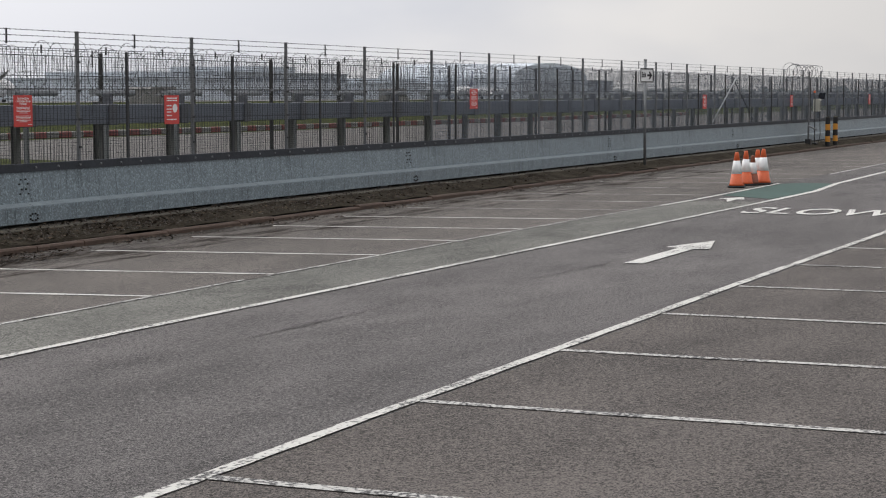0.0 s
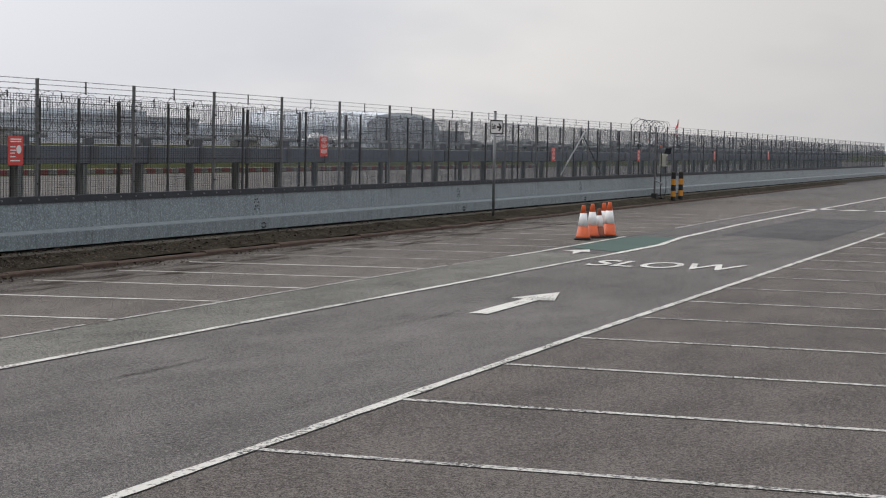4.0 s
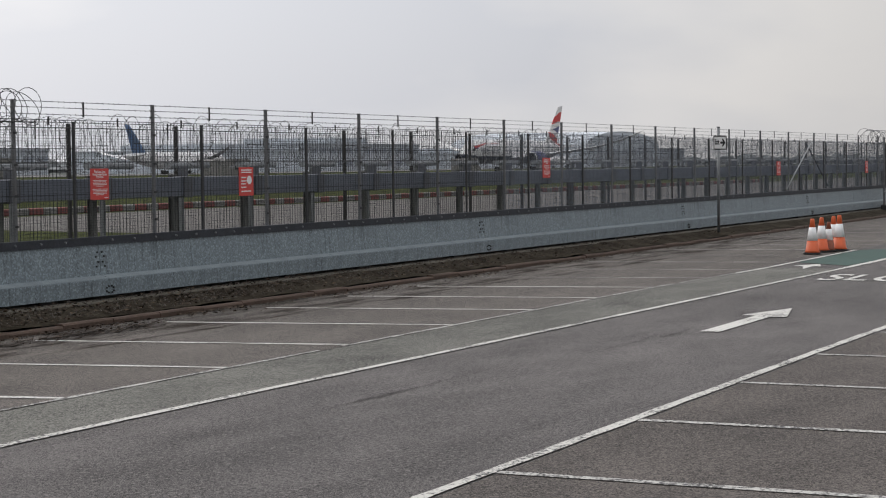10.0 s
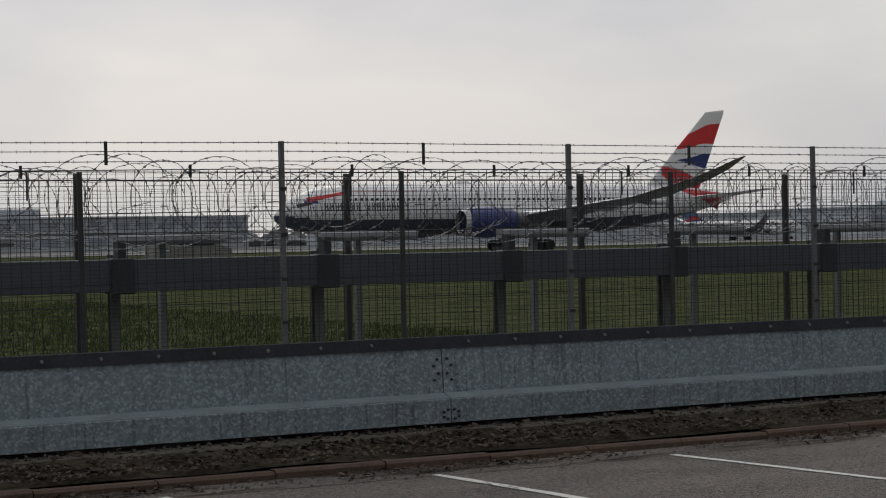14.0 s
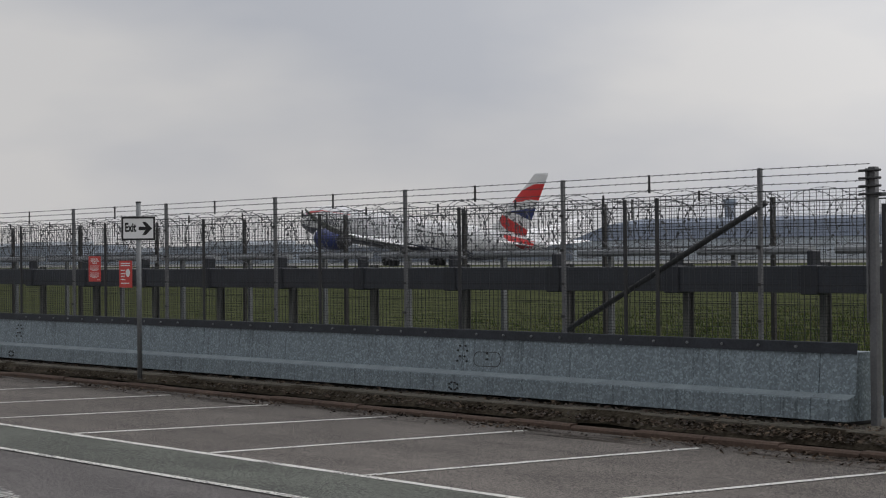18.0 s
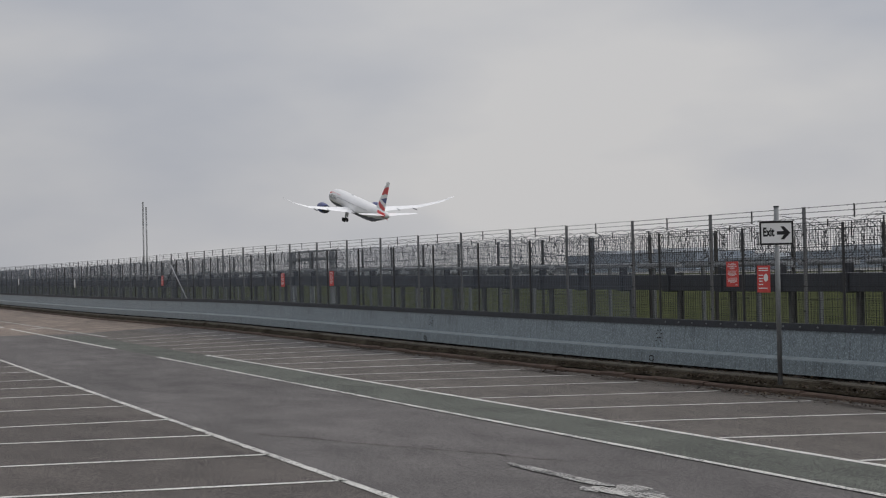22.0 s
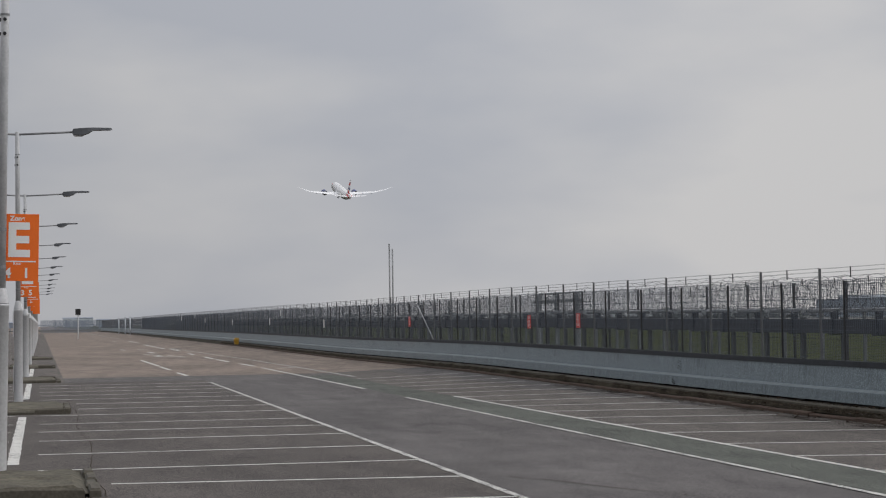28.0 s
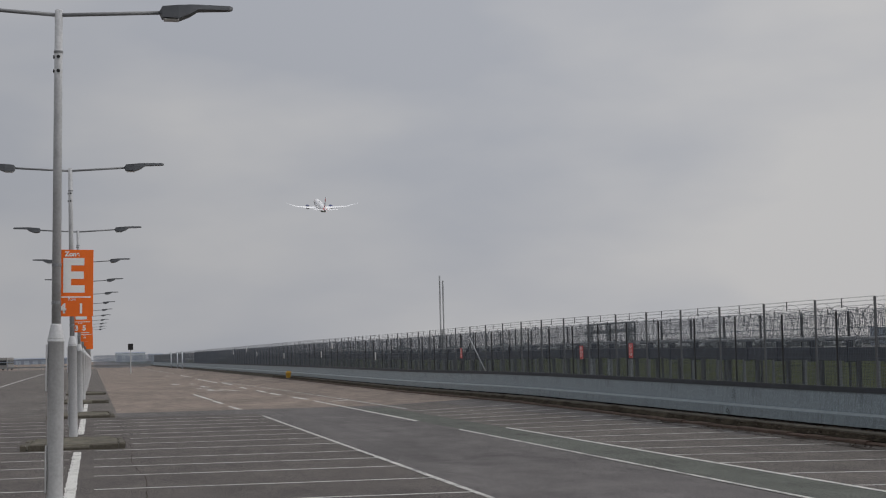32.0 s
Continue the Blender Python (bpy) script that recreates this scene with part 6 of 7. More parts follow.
flared_tower(-607, 700)
arched_hangar(1000, 1130, 400, 22, 90, "pale blue arched hangar on the skyline", "sky_clad")
building(640, 745, 440, 60, 9, "sky_clad", "long pale blue terminal on the skyline", 0, name="terminal_building")
building(752, 880, 450, 60, 13, "pale_clad", "tall pale terminal block on the skyline", 2, name="terminal_building")
building(890, 1000, 440, 60, 8, "sky_clad", "low pale blue terminal on the skyline", 0, name="terminal_building")
building(1140, 1300, 440, 60, 12, "grey_clad", "long grey terminal on the skyline", 1, name="terminal_building")
building(420, 600, 480, 60, 10, "pale_clad", "long pale terminal pier on the skyline", 1, name="terminal_building")


def woods():
    verts, faces = [], []
    rnd = random.Random(5)
    for k in range(2600):
        a = rnd.uniform(-1.52, 1.5)
        d = rnd.uniform(900, 1300)
        x, y = d * math.tan(a) if abs(a) < 1.2 else math.copysign(rnd.uniform(1500, 3600), a), d
        if abs(a) >= 1.2:
            y = rnd.uniform(300, 900)
        r, h = rnd.uniform(5, 13), rnd.uniform(4, 10)
        i = len(verts)
        for z, q in ((0, 0.8), (h * 0.5, 1.0), (h * 0.85, 0.7), (h, 0.15)):
            for j in range(6):
                b = j * math.tau / 6 + rnd.random() * 0.5
                verts.append((x + r * q * math.cos(b) * rnd.uniform(0.7, 1.2), y + r * q * math.sin(b), z * rnd.uniform(0.9, 1.1)))
        for s in range(3):
            for j in range(6):
                faces.append((i + s * 6 + j, i + s * 6 + (j + 1) % 6, i + s * 6 + 6 + (j + 1) % 6, i + s * 6 + 6 + j))
    me = bpy.data.meshes.new("woods")
    me.from_pydata(verts, [], faces)
    ob = new("woods", me)
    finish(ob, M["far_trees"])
    tagged(ob, "grey-green line of distant trees", "trees", kind="stuff")


woods()


# ---- red and white boards along the airside road
def boards():
    red = mesh_of(box(-0.42, 0.42, -0.15, 0.15, 0.0, 0.27, bevel=0.035), "board")
    red.materials.append(M["red_board"])
    wht = red.copy()
    wht.materials.clear()
    wht.materials.append(M["white_board"])
    for k in range(130):
        o = new("barrier_block", red if k % 2 else wht)
        o.location = (43.5 + 0.875 * k, 47.5 - 0.01 * k, 0)
        tagged(o, "red water-filled barrier block" if k % 2 else "white water-filled barrier block", "barrier block", "red and white barrier blocks")


boards()


def mast(x, y, h):
    t = thing("radio_mast", "thin twin lattice mast over the fence", "mast", at=(x, y, 0))
    for dx, hh in ((-0.3, h), (0.4, h * 0.94)):
        for a, b in ((-0.22, -0.22), (0.22, -0.22), (0, 0.25)):
            part("leg", tube((a * 0.4, dx + b * 0.4, 0), (a * 0.4, dx + b * 0.4, hh), 0.06, n=5), M["lamp_grey"], t)
        for k in range(int(hh / 1.2)):
            part("lattice", tube((-0.09, dx - 0.09, 1.2 * k), (0.09, dx + 0.09, 1.2 * k + 1.2), 0.02, n=4), M["grey_clad"], t)


mast(-392, 75.7, 18.9)


# ---- airside bits seen through the mesh beside the gate
def marker(x, y, h, bands, label, r=0.065):
    t = thing("airside_marker", label, "marker post", "airside markers", at=(x, y, 0))
    n = len(bands)
    for k, m in enumerate(bands):
        part("band", tube((0, 0, h * k / n), (0, 0, h * (k + 1) / n), r if m != "post_dark" else 0.02, n=12), M[m], t)
    part("cap", tube((0, 0, h), (0, 0, h + 0.04), r * 1.05, r * 0.5, n=12), M[bands[-1]], t)


marker(-12.0, 19.4, 1.15, ("white_board", "white_board", "red_board", "white_board", "cream"), "cream airside marker post with a dull red band")
marker(-11.6, 19.5, 1.15, ("black", "black"), "short black airside post")
marker(-10.95, 19.5, 1.12, ("white_board", "yellow", "yellow", "black"), "yellow airside post with black head")
marker(-9.98, 19.6, 1.16, ("post_dark", "post_dark", "post_dark", "black"), "thin airside stake with a black head")


def van(x, y, turn):
    t = thing("airside_van", "white airside van on the field road", "van", "airside vans")
    side = [(-2.6, 0.5), (-2.6, 2.35), (-2.4, 2.5), (1.4, 2.5), (1.9, 1.7), (2.6, 1.45), (2.65, 0.5)]
    part("body", loft([[(a, yy, c) for a, c in side] for yy in (-0.95, 0.95)]), M["white_board"], t)
    part("windscreen", box(-1.0, 1.35, -0.97, -0.955, 1.7, 2.25), M["window_dark"], t)
    for a in (-1.7, 1.7):
        for yy in (-0.9, 0.7):
            part("wheel", tube((a, yy, 0.36), (a, yy + 0.2, 0.36), 0.36, n=14), M["rubber"], t)
    t.matrix_basis = pose(x, y, 0, 0, 0, turn)


van(167, 80, 12)
van(120, 78, 4)
van(76, 66, 182)
van(-18, 118, 3)
van(-66, 122, 178)
van(40, 110, 0)


# ---- rough grass beyond the fences
def tufts():
    rnd = random.Random(8)
    verts, faces = [], []
    for k in range(60000):
        x, y = rnd.uniform(-52, 17), 14.9 + 42 * rnd.random() ** 1.7
        clump = noise.noise((x * 0.9, y * 0.35, 4.0))
        h, w = rnd.uniform(0.04, 0.13) * (1.2 + clump), rnd.uniform(0.03, 0.1)
        i = len(verts)
        for b in (-1, 0, 1):
            verts += [(x + b * w, y + 0.02 * b, 0.0), (x + b * w + 0.028, y, 0.0), (x + b * w * 1.6 + rnd.uniform(-0.03, 0.03), y + rnd.uniform(-0.04, 0.04), h * rnd.uniform(0.6, 1.1))]
            faces.append((i, i + 1, i + 2))
            i += 3
    me = bpy.data.meshes.new("grass_tufts")
    me.from_pydata(verts, [], faces)
    ob = new("grass_tufts", me)
    finish(ob, M["tuft"])
    tagged(ob, "rough tufts of green and straw grass", "grass", kind="stuff")


def tuft_material():
    m = material("grass_blade", (0.05, 0.07, 0.025), 1.0, vary=0.2, spec=0.0)
    nt = m.node_tree
    g = nt.nodes.new("ShaderNodeNewGeometry")
    r = nt.nodes.new("ShaderNodeValToRGB")
    r.color_ramp.elements[0].color = (0.036, 0.054, 0.018, 1)
    r.color_ramp.elements[1].color = (0.14, 0.128, 0.062, 1)
    r.color_ramp.elements.new(0.65).color = (0.075, 0.102, 0.03, 1)
    nt.links.new(g.outputs["Random Per Island"], r.inputs["Fac"])
    nt.links.new(r.outputs["Color"], nt.nodes["Principled BSDF"].inputs["Base Color"])
    return m


M["tuft"] = tuft_material()
tufts()

# ---- lamp columns down the middle of the bays
def lamp_column(digits=None):
    t = thing("lamp_column", "tall white twin-arm car park lamp column", "street lamp", "lamp columns")
    def turned(prof):
        return loft([[(r * math.cos(a), r * math.sin(a), z) for a in (k * math.tau / 24 for k in range(24))] for z, r in prof])
    part("base_tube", turned([(0, 0.094), (0.02, 0.096), (2.05, 0.096), (2.053, 0.101), (2.085, 0.101)]), M["lamp_white"], t, "white painted base tube", smooth=True)
    part("shoulder", turned([(2.086, 0.1), (2.1, 0.097), (2.25, 0.064), (2.27, 0.058)]), M["lamp_white"], t, smooth=True)
    part("column", turned([(2.271, 0.054), (4.9, 0.05), (5.0, 0.05), (6.04, 0.046)]), M["lamp_mid"], t, smooth=True)
    part("collar", tube((0, 0, 5.52), (0, 0, 5.545), 0.056, n=16), M["lamp_grey"], t)
    for z in (5.3, 5.47):
        part("bolt", tube((0.04, 0.0, z), (0.062, 0.0, z), 0.022, n=8), M["black"], t)
        part("bolt", tube((0.0, -0.04, z), (0.0, -0.062, z), 0.022, n=8), M["black"], t)
    for z in (0.55, 1.75):
        part("cable", tube((0.02, -0.108, z - 0.1), (0.02, -0.112, z + 0.1), 0.006, n=6), M["black"], t, "loose black cable")
        part("access_door", box(-0.06, 0.06, -0.118, -0.1, z - 0.28, z + 0.28, bevel=0.006), M["lamp_white"], t)
        part("door_edge", box(-0.058, 0.058, -0.122, -0.1195, z - 0.3, z - 0.28), M["black"], t)
    for s in (-1, 1):
        part("arm", tube((0, 0, 5.98), (0, s * 1.25, 6.05), 0.024, n=8), M["lamp_grey"], t, smooth=True)
        prof = [(1.2, 0.045, 0.03, 0.07), (1.23, 0.11, -0.02, 0.115), (1.42, 0.14, -0.035, 0.13), (1.56, 0.13, 0.02, 0.14), (1.66, 0.11, 0.085, 0.145), (2.04, 0.07, 0.095, 0.145), (2.08, 0.05, 0.105, 0.135)]
        rings = [[(-w, s * y, 6.0 + lo), (w, s * y, 6.0 + lo), (w * 0.85, s * y, 6.0 + hi), (-w * 0.85, s * y, 6.0 + hi)] for y, w, lo, hi in prof]
        bm = loft(rings)
        bmesh.ops.recalc_face_normals(bm, faces=bm.faces)
        head = part("lamp_head", bm, M["lamp_dark"], t, "dark grey lantern head")
        part("glass", box(-0.09, 0.09, s * 1.34 - 0.09, s * 1.34 + 0.09, 5.955, 5.963), M["white_reflector"], head)
    return t


def zone_sign(parent, digits):
    s = part("zone_sign", box(-0.075, -0.065, -0.05, 0.43, 2.36, 3.16, bevel=0.002), M["orange"], parent, "orange zone sign with white lettering")
    part("divider", box(-0.0645, -0.0625, -0.04, 0.4, 2.585, 2.6), M["white_sign"], s)
    part("strap", tube((0, 0, 2.5), (0, 0, 2.54), 0.058, n=14), M["lamp_grey"], s)
    part("strap", tube((0, 0, 2.95), (0, 0, 2.99), 0.058, n=14), M["lamp_grey"], s)

    def put_text(text, size, y, z, sx=1.0, bold=0.0):
        o = letters(text, size, M["white_sign"], bold=bold)
        o.parent = s
        o.matrix_basis = Matrix.Translation((-0.0625, y, z)) @ pose(0, 0, 0, 90, 0, 90) @ Matrix.Diagonal((sx, 1, 1, 1))
    put_text("Zone", 0.08, 0.18, 3.105, 1.0, 0.003)
    put_text("E", 0.55, 0.19, 2.83, 0.98, 0.02)
    put_text("Row", 0.05, 0.18, 2.565)
    if digits:
        put_text(digits, 0.16, 0.18, 2.45, 1.0, 0.006)


XS = [-22.58, -43.45, -63.75, -83.5, -103.5, -123.5, -143.5, -163.5, -183.5, -203.5, -223.5, -243.5, -263.5]
first = lamp_column()
first.location = (-22.12, -0.35, 0.0)
first.scale = (0.98, 0.98, 0.98)
first.rotation_euler = (radians(-1.1), 0, 0)          # the nearest one leans a little
columns = [first] + [copy_thing(first, pose(x, -0.37, 0)) for x in XS[1:]]
for c in columns[1:]:
    c.scale = (1, 1.04, 1.042)
for c, d in zip(columns[:5], ("4   1", "3  5", "9", "", "")):
    zone_sign(c, d)


def island(x0, x1):
    """A worn island: chipped kerb stones out of line round a hump of mossy soil."""
    t = thing("kerbed_island", "low kerbed island of moss and dirt", "island", "kerbed islands")
    rnd = random.Random(int(-x0))
    y0, y1 = -1.35, 0.72
    bm = bmesh.new()
    prev = None
    for i in range(25):
        x = x0 + 0.1 + (x1 - x0 - 0.2) * i / 24
        colm = []
        for k in range(13):
            y = y0 + 0.1 + (y1 - y0 - 0.2) * k / 12
            edge = i in (0, 24) or k in (0, 12)
            colm.append(bm.verts.new((x, y, 0.04 if edge else 0.105 + 0.03 * noise.noise((x * 2, y * 2, 1)) + 0.02 * noise.noise((x * 7, y * 7, 3)))))
        if prev:
            for a, b_, c, d in zip(prev, prev[1:], colm[1:], colm):
                bm.faces.new((a, d, c, b_))
        prev = colm
    part("infill", bm, M["soil_moss"], t, "mossy soil")

    def stone(xa, xb, ya, yb):
        h = rnd.uniform(0.07, 0.135)
        dx, dy = rnd.uniform(-0.02, 0.02), rnd.uniform(-0.025, 0.025)
        tops = [h + rnd.uniform(-0.02, 0.012) for _ in range(4)]
        base = [(xa, ya), (xb, ya), (xb, yb), (xa, yb)]
        cx, cy = (xa + xb) / 2, (ya + yb) / 2
        rings = [[(px + dx, py + dy, -0.02) for px, py in base], [(px + dx, py + dy, z - 0.025) for (px, py), z in zip(base, tops)],
                 [(cx + (px - cx) * (1 - 0.03 / abs(px - cx)) + dx, cy + (py - cy) * (1 - 0.02 / abs(py - cy)) + dy, z) for (px, py), z in zip(base, tops)]]
        part("kerb_stone", loft(rings), M["moss"], t)
    n = max(4, int((x1 - x0) / 0.7))
    for ya in (y0, y1 - 0.12):
        for k in range(n):
            xa = x0 + (x1 - x0) * k / n
            stone(xa + rnd.uniform(0.004, 0.03), xa + (x1 - x0) / n - 0.005, ya, ya + 0.12)
    for x in (x0, x1 - 0.12):
        for k in range(3):
            ya = y0 + 0.13 + k * (y1 - y0 - 0.26) / 3
            stone(x, x + 0.12, ya + rnd.uniform(0.004, 0.03), ya + (y1 - y0 - 0.26) / 3 - 0.005)


M["soil_moss"] = material("mossy_soil", (0.1, 0.09, 0.066), 1.0, vary=0.4, scale=3, fine=25, bump=0.9)
for a, b_ in ISLANDS:
    island(a, b_)


def crack():
    pts = [(-15 - 0.6 * k, 0.8 + 0.05 * math.sin(k * 0.37) + random.gauss(0, 0.012)) for k in range(75)]
    solid("joint_crack", worn_strip(pts, 0.012, 0.006, 0.9, step=0.2), M["soil"], "dark irregular crack along the asphalt joint", "crack", kind="structure")
    for x, y, dx, dy, n in ((-16, 7.1, -0.3, -0.12, 16),):
        p = [(x + dx * k + random.gauss(0, 0.03), y + dy * k + random.gauss(0, 0.03)) for k in range(n)]
        solid("joint_crack", worn_strip(p, 0.018, 0.0055, 0.9, step=0.15), M["soil"], "fine dark crack in the asphalt", "crack", kind="structure")

    # ravelled wheel-track cracking along the lane, in short broken lengths
    rnd = random.Random(21)
    for xa, ya, xb, yb, spread, count in ((11.8, 6.88, 15.0, 6.84, 0.03, 16), (14.8, 6.6, 18.8, 6.38, 0.05, 12), (-13.0, 6.7, -32.0, 6.5, 0.45, 80), (-30.0, 6.4, -52.0, 6.4, 0.6, 70), (-18.0, 3.4, -50.0, 2.4, 1.1, 70), (-14.0, 11.2, -27.0, 10.4, 0.5, 22), (-17.0, 2.6, -30.0, 2.4, 0.7, 24)):
        bm = None
        for k in range(count):
            u = rnd.random()
            x, y = xa + (xb - xa) * u, ya + (yb - ya) * u + rnd.gauss(0, spread)
            n = rnd.randint(3, 8)
            pts = [(x + 0.15 * j, y + rnd.gauss(0, 0.014)) for j in range(n)]
            one = worn_strip(pts, rnd.uniform(0.003, 0.007), 0.0058, 1.0, step=0.1)
            me = mesh_of(one, "crack")
            if bm is None:
                bm = bmesh.new()
            bm.from_mesh(me)
            bpy.data.meshes.remove(me)
        solid("ravelled_track", bm, M["crack"], "band of fine dark cracks in the asphalt", "crack", kind="structure")


crack()


# ---- traffic cones
def cone(x, y, turn, s=1.0, dirty=False):
    t = thing("traffic_cone", "orange traffic cone with white reflective sleeve", "traffic cone", "stacked traffic cones", at=(x, y, 0.012))

    def shell(zs, mat, label="", nm="body"):
        part(nm, loft([[(r * math.cos(a), r * math.sin(a), z) for a in (k * math.tau / 20 for k in range(20))] for z, r in zs]), M[mat], t, label, smooth=True)
    r = lambda z: 0.165 - 0.125 * z / 0.75
    part("base", box(-0.19, 0.19, -0.19, 0.19, 0, 0.03, bevel=0.012), M["rubber"], t, "black rubber foot")
    shell([(0.04, r(0.04) + 0.02), (0.08, r(0.08)), (0.29, r(0.29))], "cone_dull" if dirty else "cone_orange", "grimy dark red skirt" if dirty else "")
    shell([(0.29, r(0.29) + 0.003), (0.57, r(0.57) + 0.003)], "white_reflector", "white sleeve", "sleeve")
    shell([(0.57, r(0.57)), (0.72, r(0.72)), (0.75, r(0.75) * 0.9)], "cone_dull" if dirty else "cone_orange", "", "tip")
    t.rotation_euler = (0, 0, radians(turn))
    t.scale = (0.86 * s, 0.86 * s, 0.9 * s)


cone(34.45, 9.2, 10)
cone(35.3, 9.24, 40)
cone(35.5, 9.15, 25, 0.86, True)
cone(36.15, 9.22, 15, 1.0)
cone(35.82, 9.02, 5, 1.04)


# ---- small street things
def yellow_bin(x, y):
    t = thing("grit_bin", "small yellow plastic grit bin by the barrier", "grit bin", at=(x, y, 0.34))
    t.scale = (0.46, 0.46, 0.6)
    part("tub", loft([[(-0.4, -0.28, 0), (0.4, -0.28, 0), (0.4, 0.28, 0), (-0.4, 0.28, 0)], [(-0.5, -0.36, 0.55), (0.5, -0.36, 0.55), (0.5, 0.36, 0.55), (-0.5, 0.36, 0.55)]]), M["yellow"], t)
    part("lid", loft([[(-0.53, -0.4, 0.55), (0.53, -0.4, 0.55), (0.53, 0.4, 0.55), (-0.53, 0.4, 0.55)], [(-0.45, -0.1, 0.78), (0.45, -0.1, 0.78), (0.45, 0.35, 0.74), (-0.45, 0.35, 0.74)]]), M["yellow"], t)


yellow_bin(-124, 13.15)


def sign_post(x, y):
    t = thing("signal_post", "black signal head on a white pole", "signal", at=(x, y, 0))
    part("pole", tube((0, 0, 0), (0, 0, 3.2), 0.07, n=10), M["lamp_white"], t)
    part("head", box(-0.2, 0.2, -0.35, 0.35, 3.2, 4.05, bevel=0.04), M["black"], t)


sign_post(-251, 5.05)


def marker_post(x, y):
    t = thing("banded_post", "grey steel post with red and white bands", "post", at=(x, y, 0))
    part("tube", tube((0, 0, 0), (0, 0, 1.1), 0.06, n=14), M["galv_dull"], t, smooth=True)
    for k in range(4):
        part("band", tube((0, 0, 0.62 + 0.11 * k), (0, 0, 0.73 + 0.11 * k), 0.063, n=14, caps=False), M["red_board"] if k % 2 == 0 else M["white_reflector"], t)


marker_post(38.6, 3.7)


# ---- fence across the far end of the car park, with parked coaches and hazy blocks behind
def end_fence():
    t = thing("end_fence", "dark slate mesh fence across the far end", "fence", at=(-440, 0, 0))
    for k in range(45):
        y = -85 + 2.6 * k
        part("post", box(-0.08, 0.08, y - 0.06, y + 0.06, 0, 3.2 if y > 0 else 2.1), M["haze_clad"], t)
    for z in (0.5, 1.9):
        part("rail", box(-0.05, 0.05, -85, 30, z, z + 0.12), M["haze_clad"], t)
    part("guard_rail", box(0.6, 0.75, -85, 30, 0.45, 0.8), M["galv_dull"], t, "low steel guard rail")
    for k in range(130):
        part("bar", box(-0.02, 0.02, 0.1 + 0.23 * k - 0.075, 0.1 + 0.23 * k + 0.075, 0.1, 3.1), M["haze_clad"], t)


end_fence()


def coach(x, y, turn, mat):
    t = thing("coach", "pale coach parked beyond the far fence", "coach", "parked coaches")
    side = [(-5.4, 0.4), (-5.5, 2.9), (-5.2, 3.15), (5.2, 3.15), (5.5, 2.2), (5.55, 0.4)]
    part("body", loft([[(a, yy, c) for a, c in side] for yy in (-1.25, 1.25)]), M[mat], t)
    for k in range(6):
        for yy in (-1.28, 1.28):
            part("window", box(-5.0 + 1.65 * k, -3.5 + 1.65 * k, yy - 0.01, yy + 0.01, 1.5, 2.6), M["window_dark"], t)
    part("windscreen", box(5.4, 5.6, -1.1, 1.1, 1.3, 2.5), M["window_dark"], t)
    for a in (-3.3, 3.4):
        for yy in (-1.2, 0.95):
            part("wheel", tube((a, yy, 0.5), (a, yy + 0.25, 0.5), 0.5, n=14), M["rubber"], t)
    t.matrix_basis = pose(x, y, 0, 0, 0, turn)


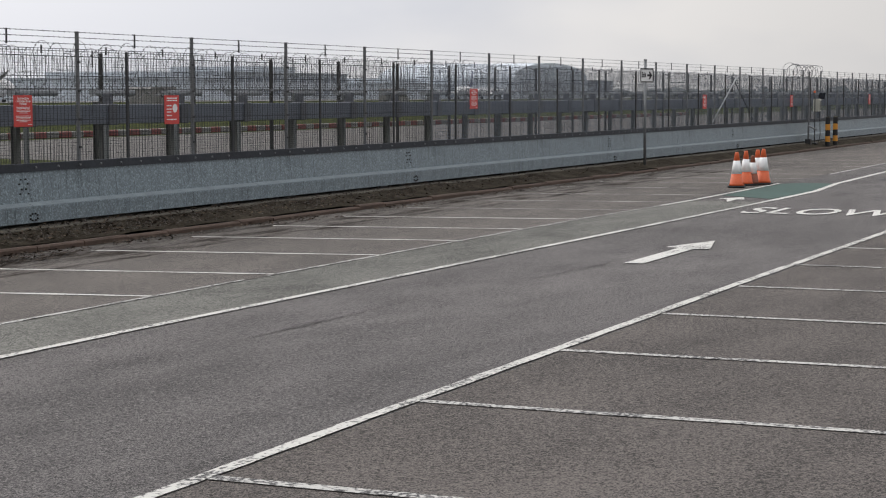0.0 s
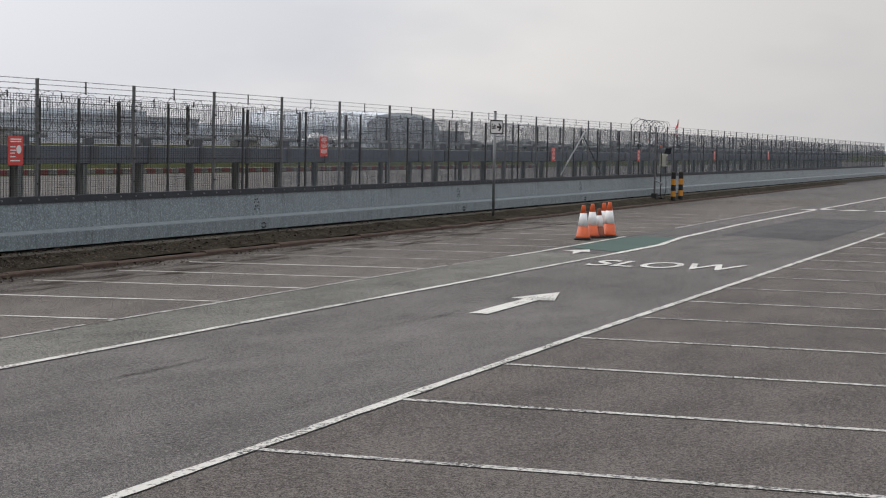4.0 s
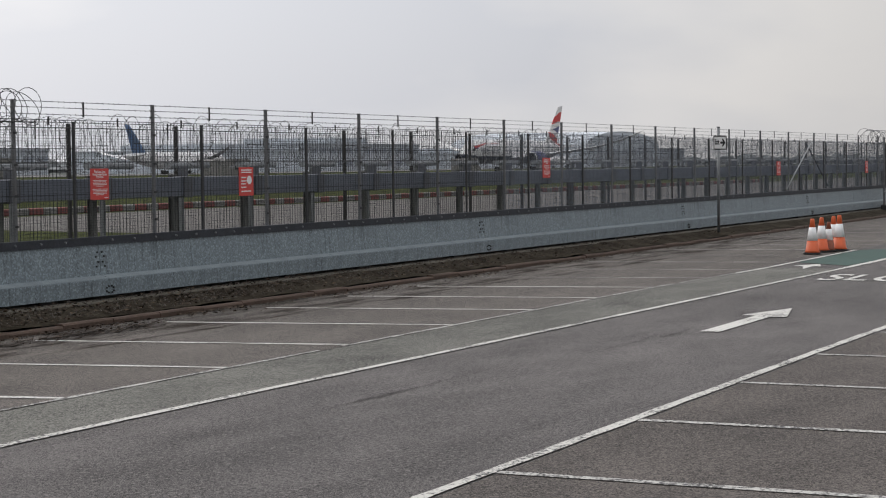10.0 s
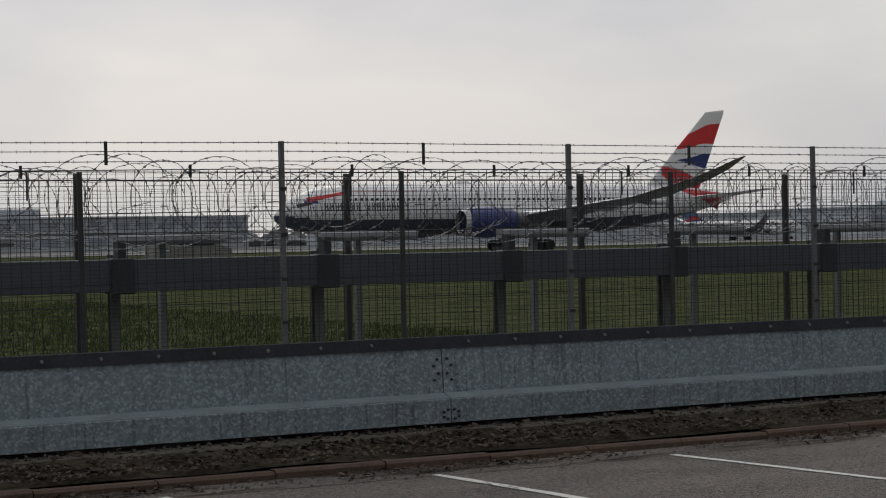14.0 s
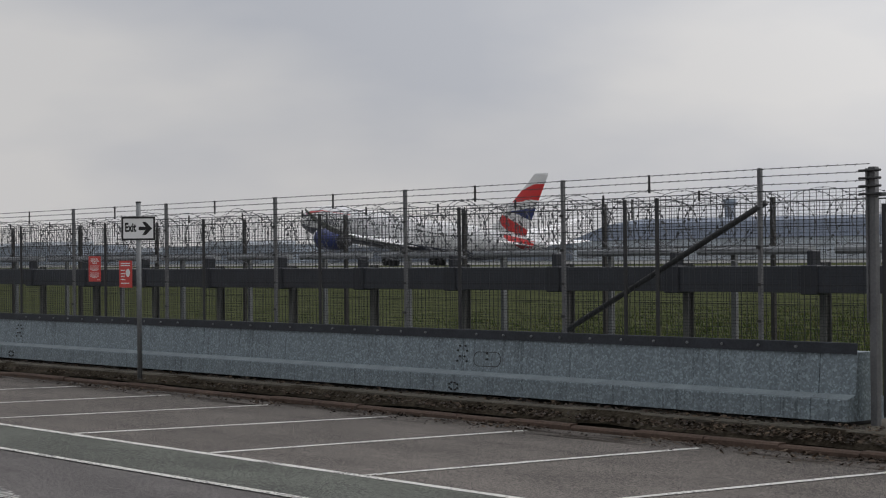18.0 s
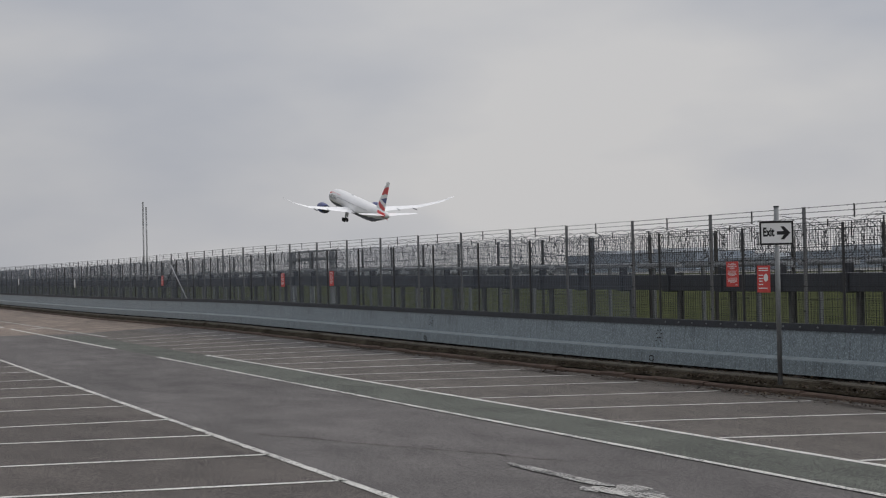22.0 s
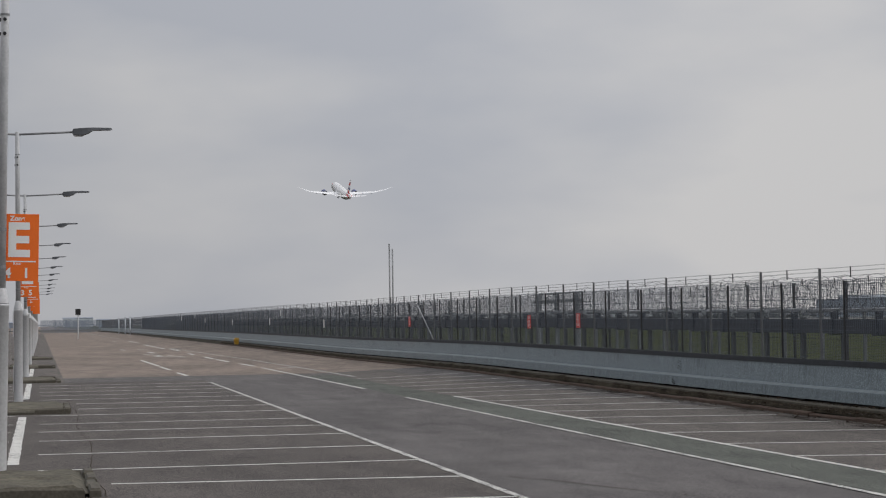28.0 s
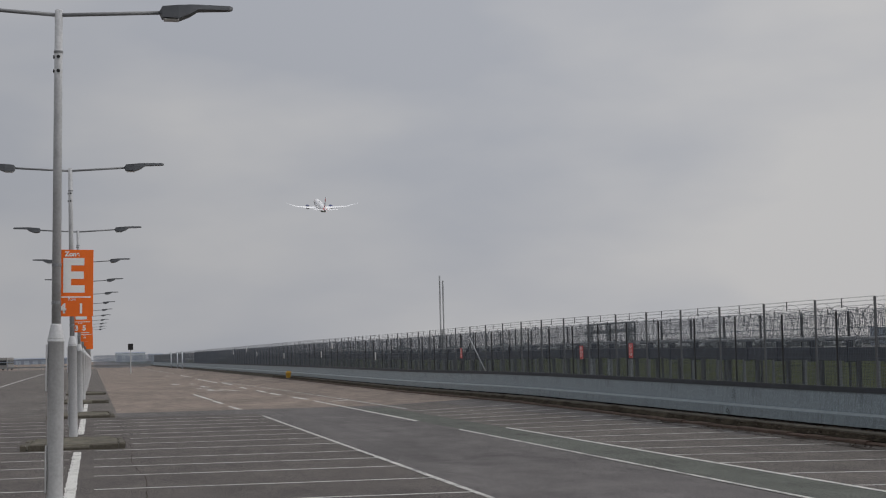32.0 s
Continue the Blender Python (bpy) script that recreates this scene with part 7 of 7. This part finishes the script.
for k in range(9):
    coach(-462 - 3 * (k % 3), -21.5 - 4.6 * k, 4 * (k % 4) - 6, ("white_board", "haze_clad", "grey_clad")[k % 3])
for k, (y0, y1, x, h, m) in enumerate(((22, 52, -1900, 9, "sky_clad"), (56, 70, -1900, 7, "grey_clad"), (-190, -120, -1700, 8, "blue_clad"), (-100, -20, -1800, 5, "haze_clad"))):
    t = thing("depot_shed", "low pale block beyond the far end", "building", at=(x, 0, 0))
    part("wall", box(-15, 15, y0, y1, 0, h), M[m], t)
    part("roof", loft([[(15.5, y0 - 0.5, h), (15.5, y1 + 0.5, h), (-15.5, y1 + 0.5, h), (-15.5, y0 - 0.5, h)], [(0.5, y0 - 0.5, h + 1.2), (0.5, y1 + 0.5, h + 1.2), (-0.5, y1 + 0.5, h + 1.2), (-0.5, y0 - 0.5, h + 1.2)]]), M["haze_clad"], t)
    for j in range(int((y1 - y0) / 8)):
        part("door", box(15.0, 15.1, y0 + 2 + 8 * j, y0 + 7 + 8 * j, 0, h * 0.7), M["blue_clad"], t)


# seconds, along the runway, height of the wheels, nose-up pitch, heading
FLIGHT = [(0, 1128, 0, 0, 0), (4, 849, 0, 0, 0), (9, 490.8, 0, 0, 0), (12, 268.9, 0.5, 0, 0), (13, 190.2, 0.48, 0, 0), (13.5, 149.2, 0.45, 0, 0), (14.5, 69.4, 0.2, 0.7, 0), (15.5, -13.6, 0, 2.3, 0), (16, -56.0, -0.1, 3.5, 0), (17, -142.1, -0.15, 5.0, 0), (18, -228.9, 0.7, 6.6, 0.1), (19, -317.2, 3.8, 9.0, 0.2), (20, -406.6, 7.6, 9.8, 0.4), (21, -495.4, 13.2, 10.7, 0.4), (22, -584.6, 20.2, 10.7, 0.5), (24, -767.3, 39.0, 11.4, 0.6), (26, -947.5, 58.3, 12.1, 0.5), (29, -1213, 89.3, 12.7, 0.6), (30, -1304, 99.8, 12.8, 0.5), (31, -1393, 110, 13.3, 0.5), (32, -1481, 120.3, 13.4, 0.5)]


def motions():
    walk(plane, [(s, pose(x, 186, z, 0, p, h)) for s, x, z, p, h in FLIGHT])
    # the wheels fold away after take-off
    fold = [(0, 0), (26.6, 0), (27.6, 40), (28.8, 72), (31, 80), (32, 84)]
    for leg in [o for o in plane.children if o.name.split(".")[0] in ("main_gear", "nose_gear")]:
        hinge = Vector(leg["hinge"])
        rows = []
        for s, a in fold:
            turn = pose(0, 0, 0, 0, 1.15 * a, 0) if hinge.y == 0 else pose(0, 0, 0, -math.copysign(a, hinge.y), 0, 0)
            rows.append((s, Matrix.Translation(hinge) @ turn @ Matrix.Translation(-hinge)))
        walk(leg, rows)
    walk(taxiing, [(s, pose(521.8 + 8.1 * (s - 8), 373, 0, 0, 0, 180)) for s in (0, 8, 16, 24, 32)])


motions()
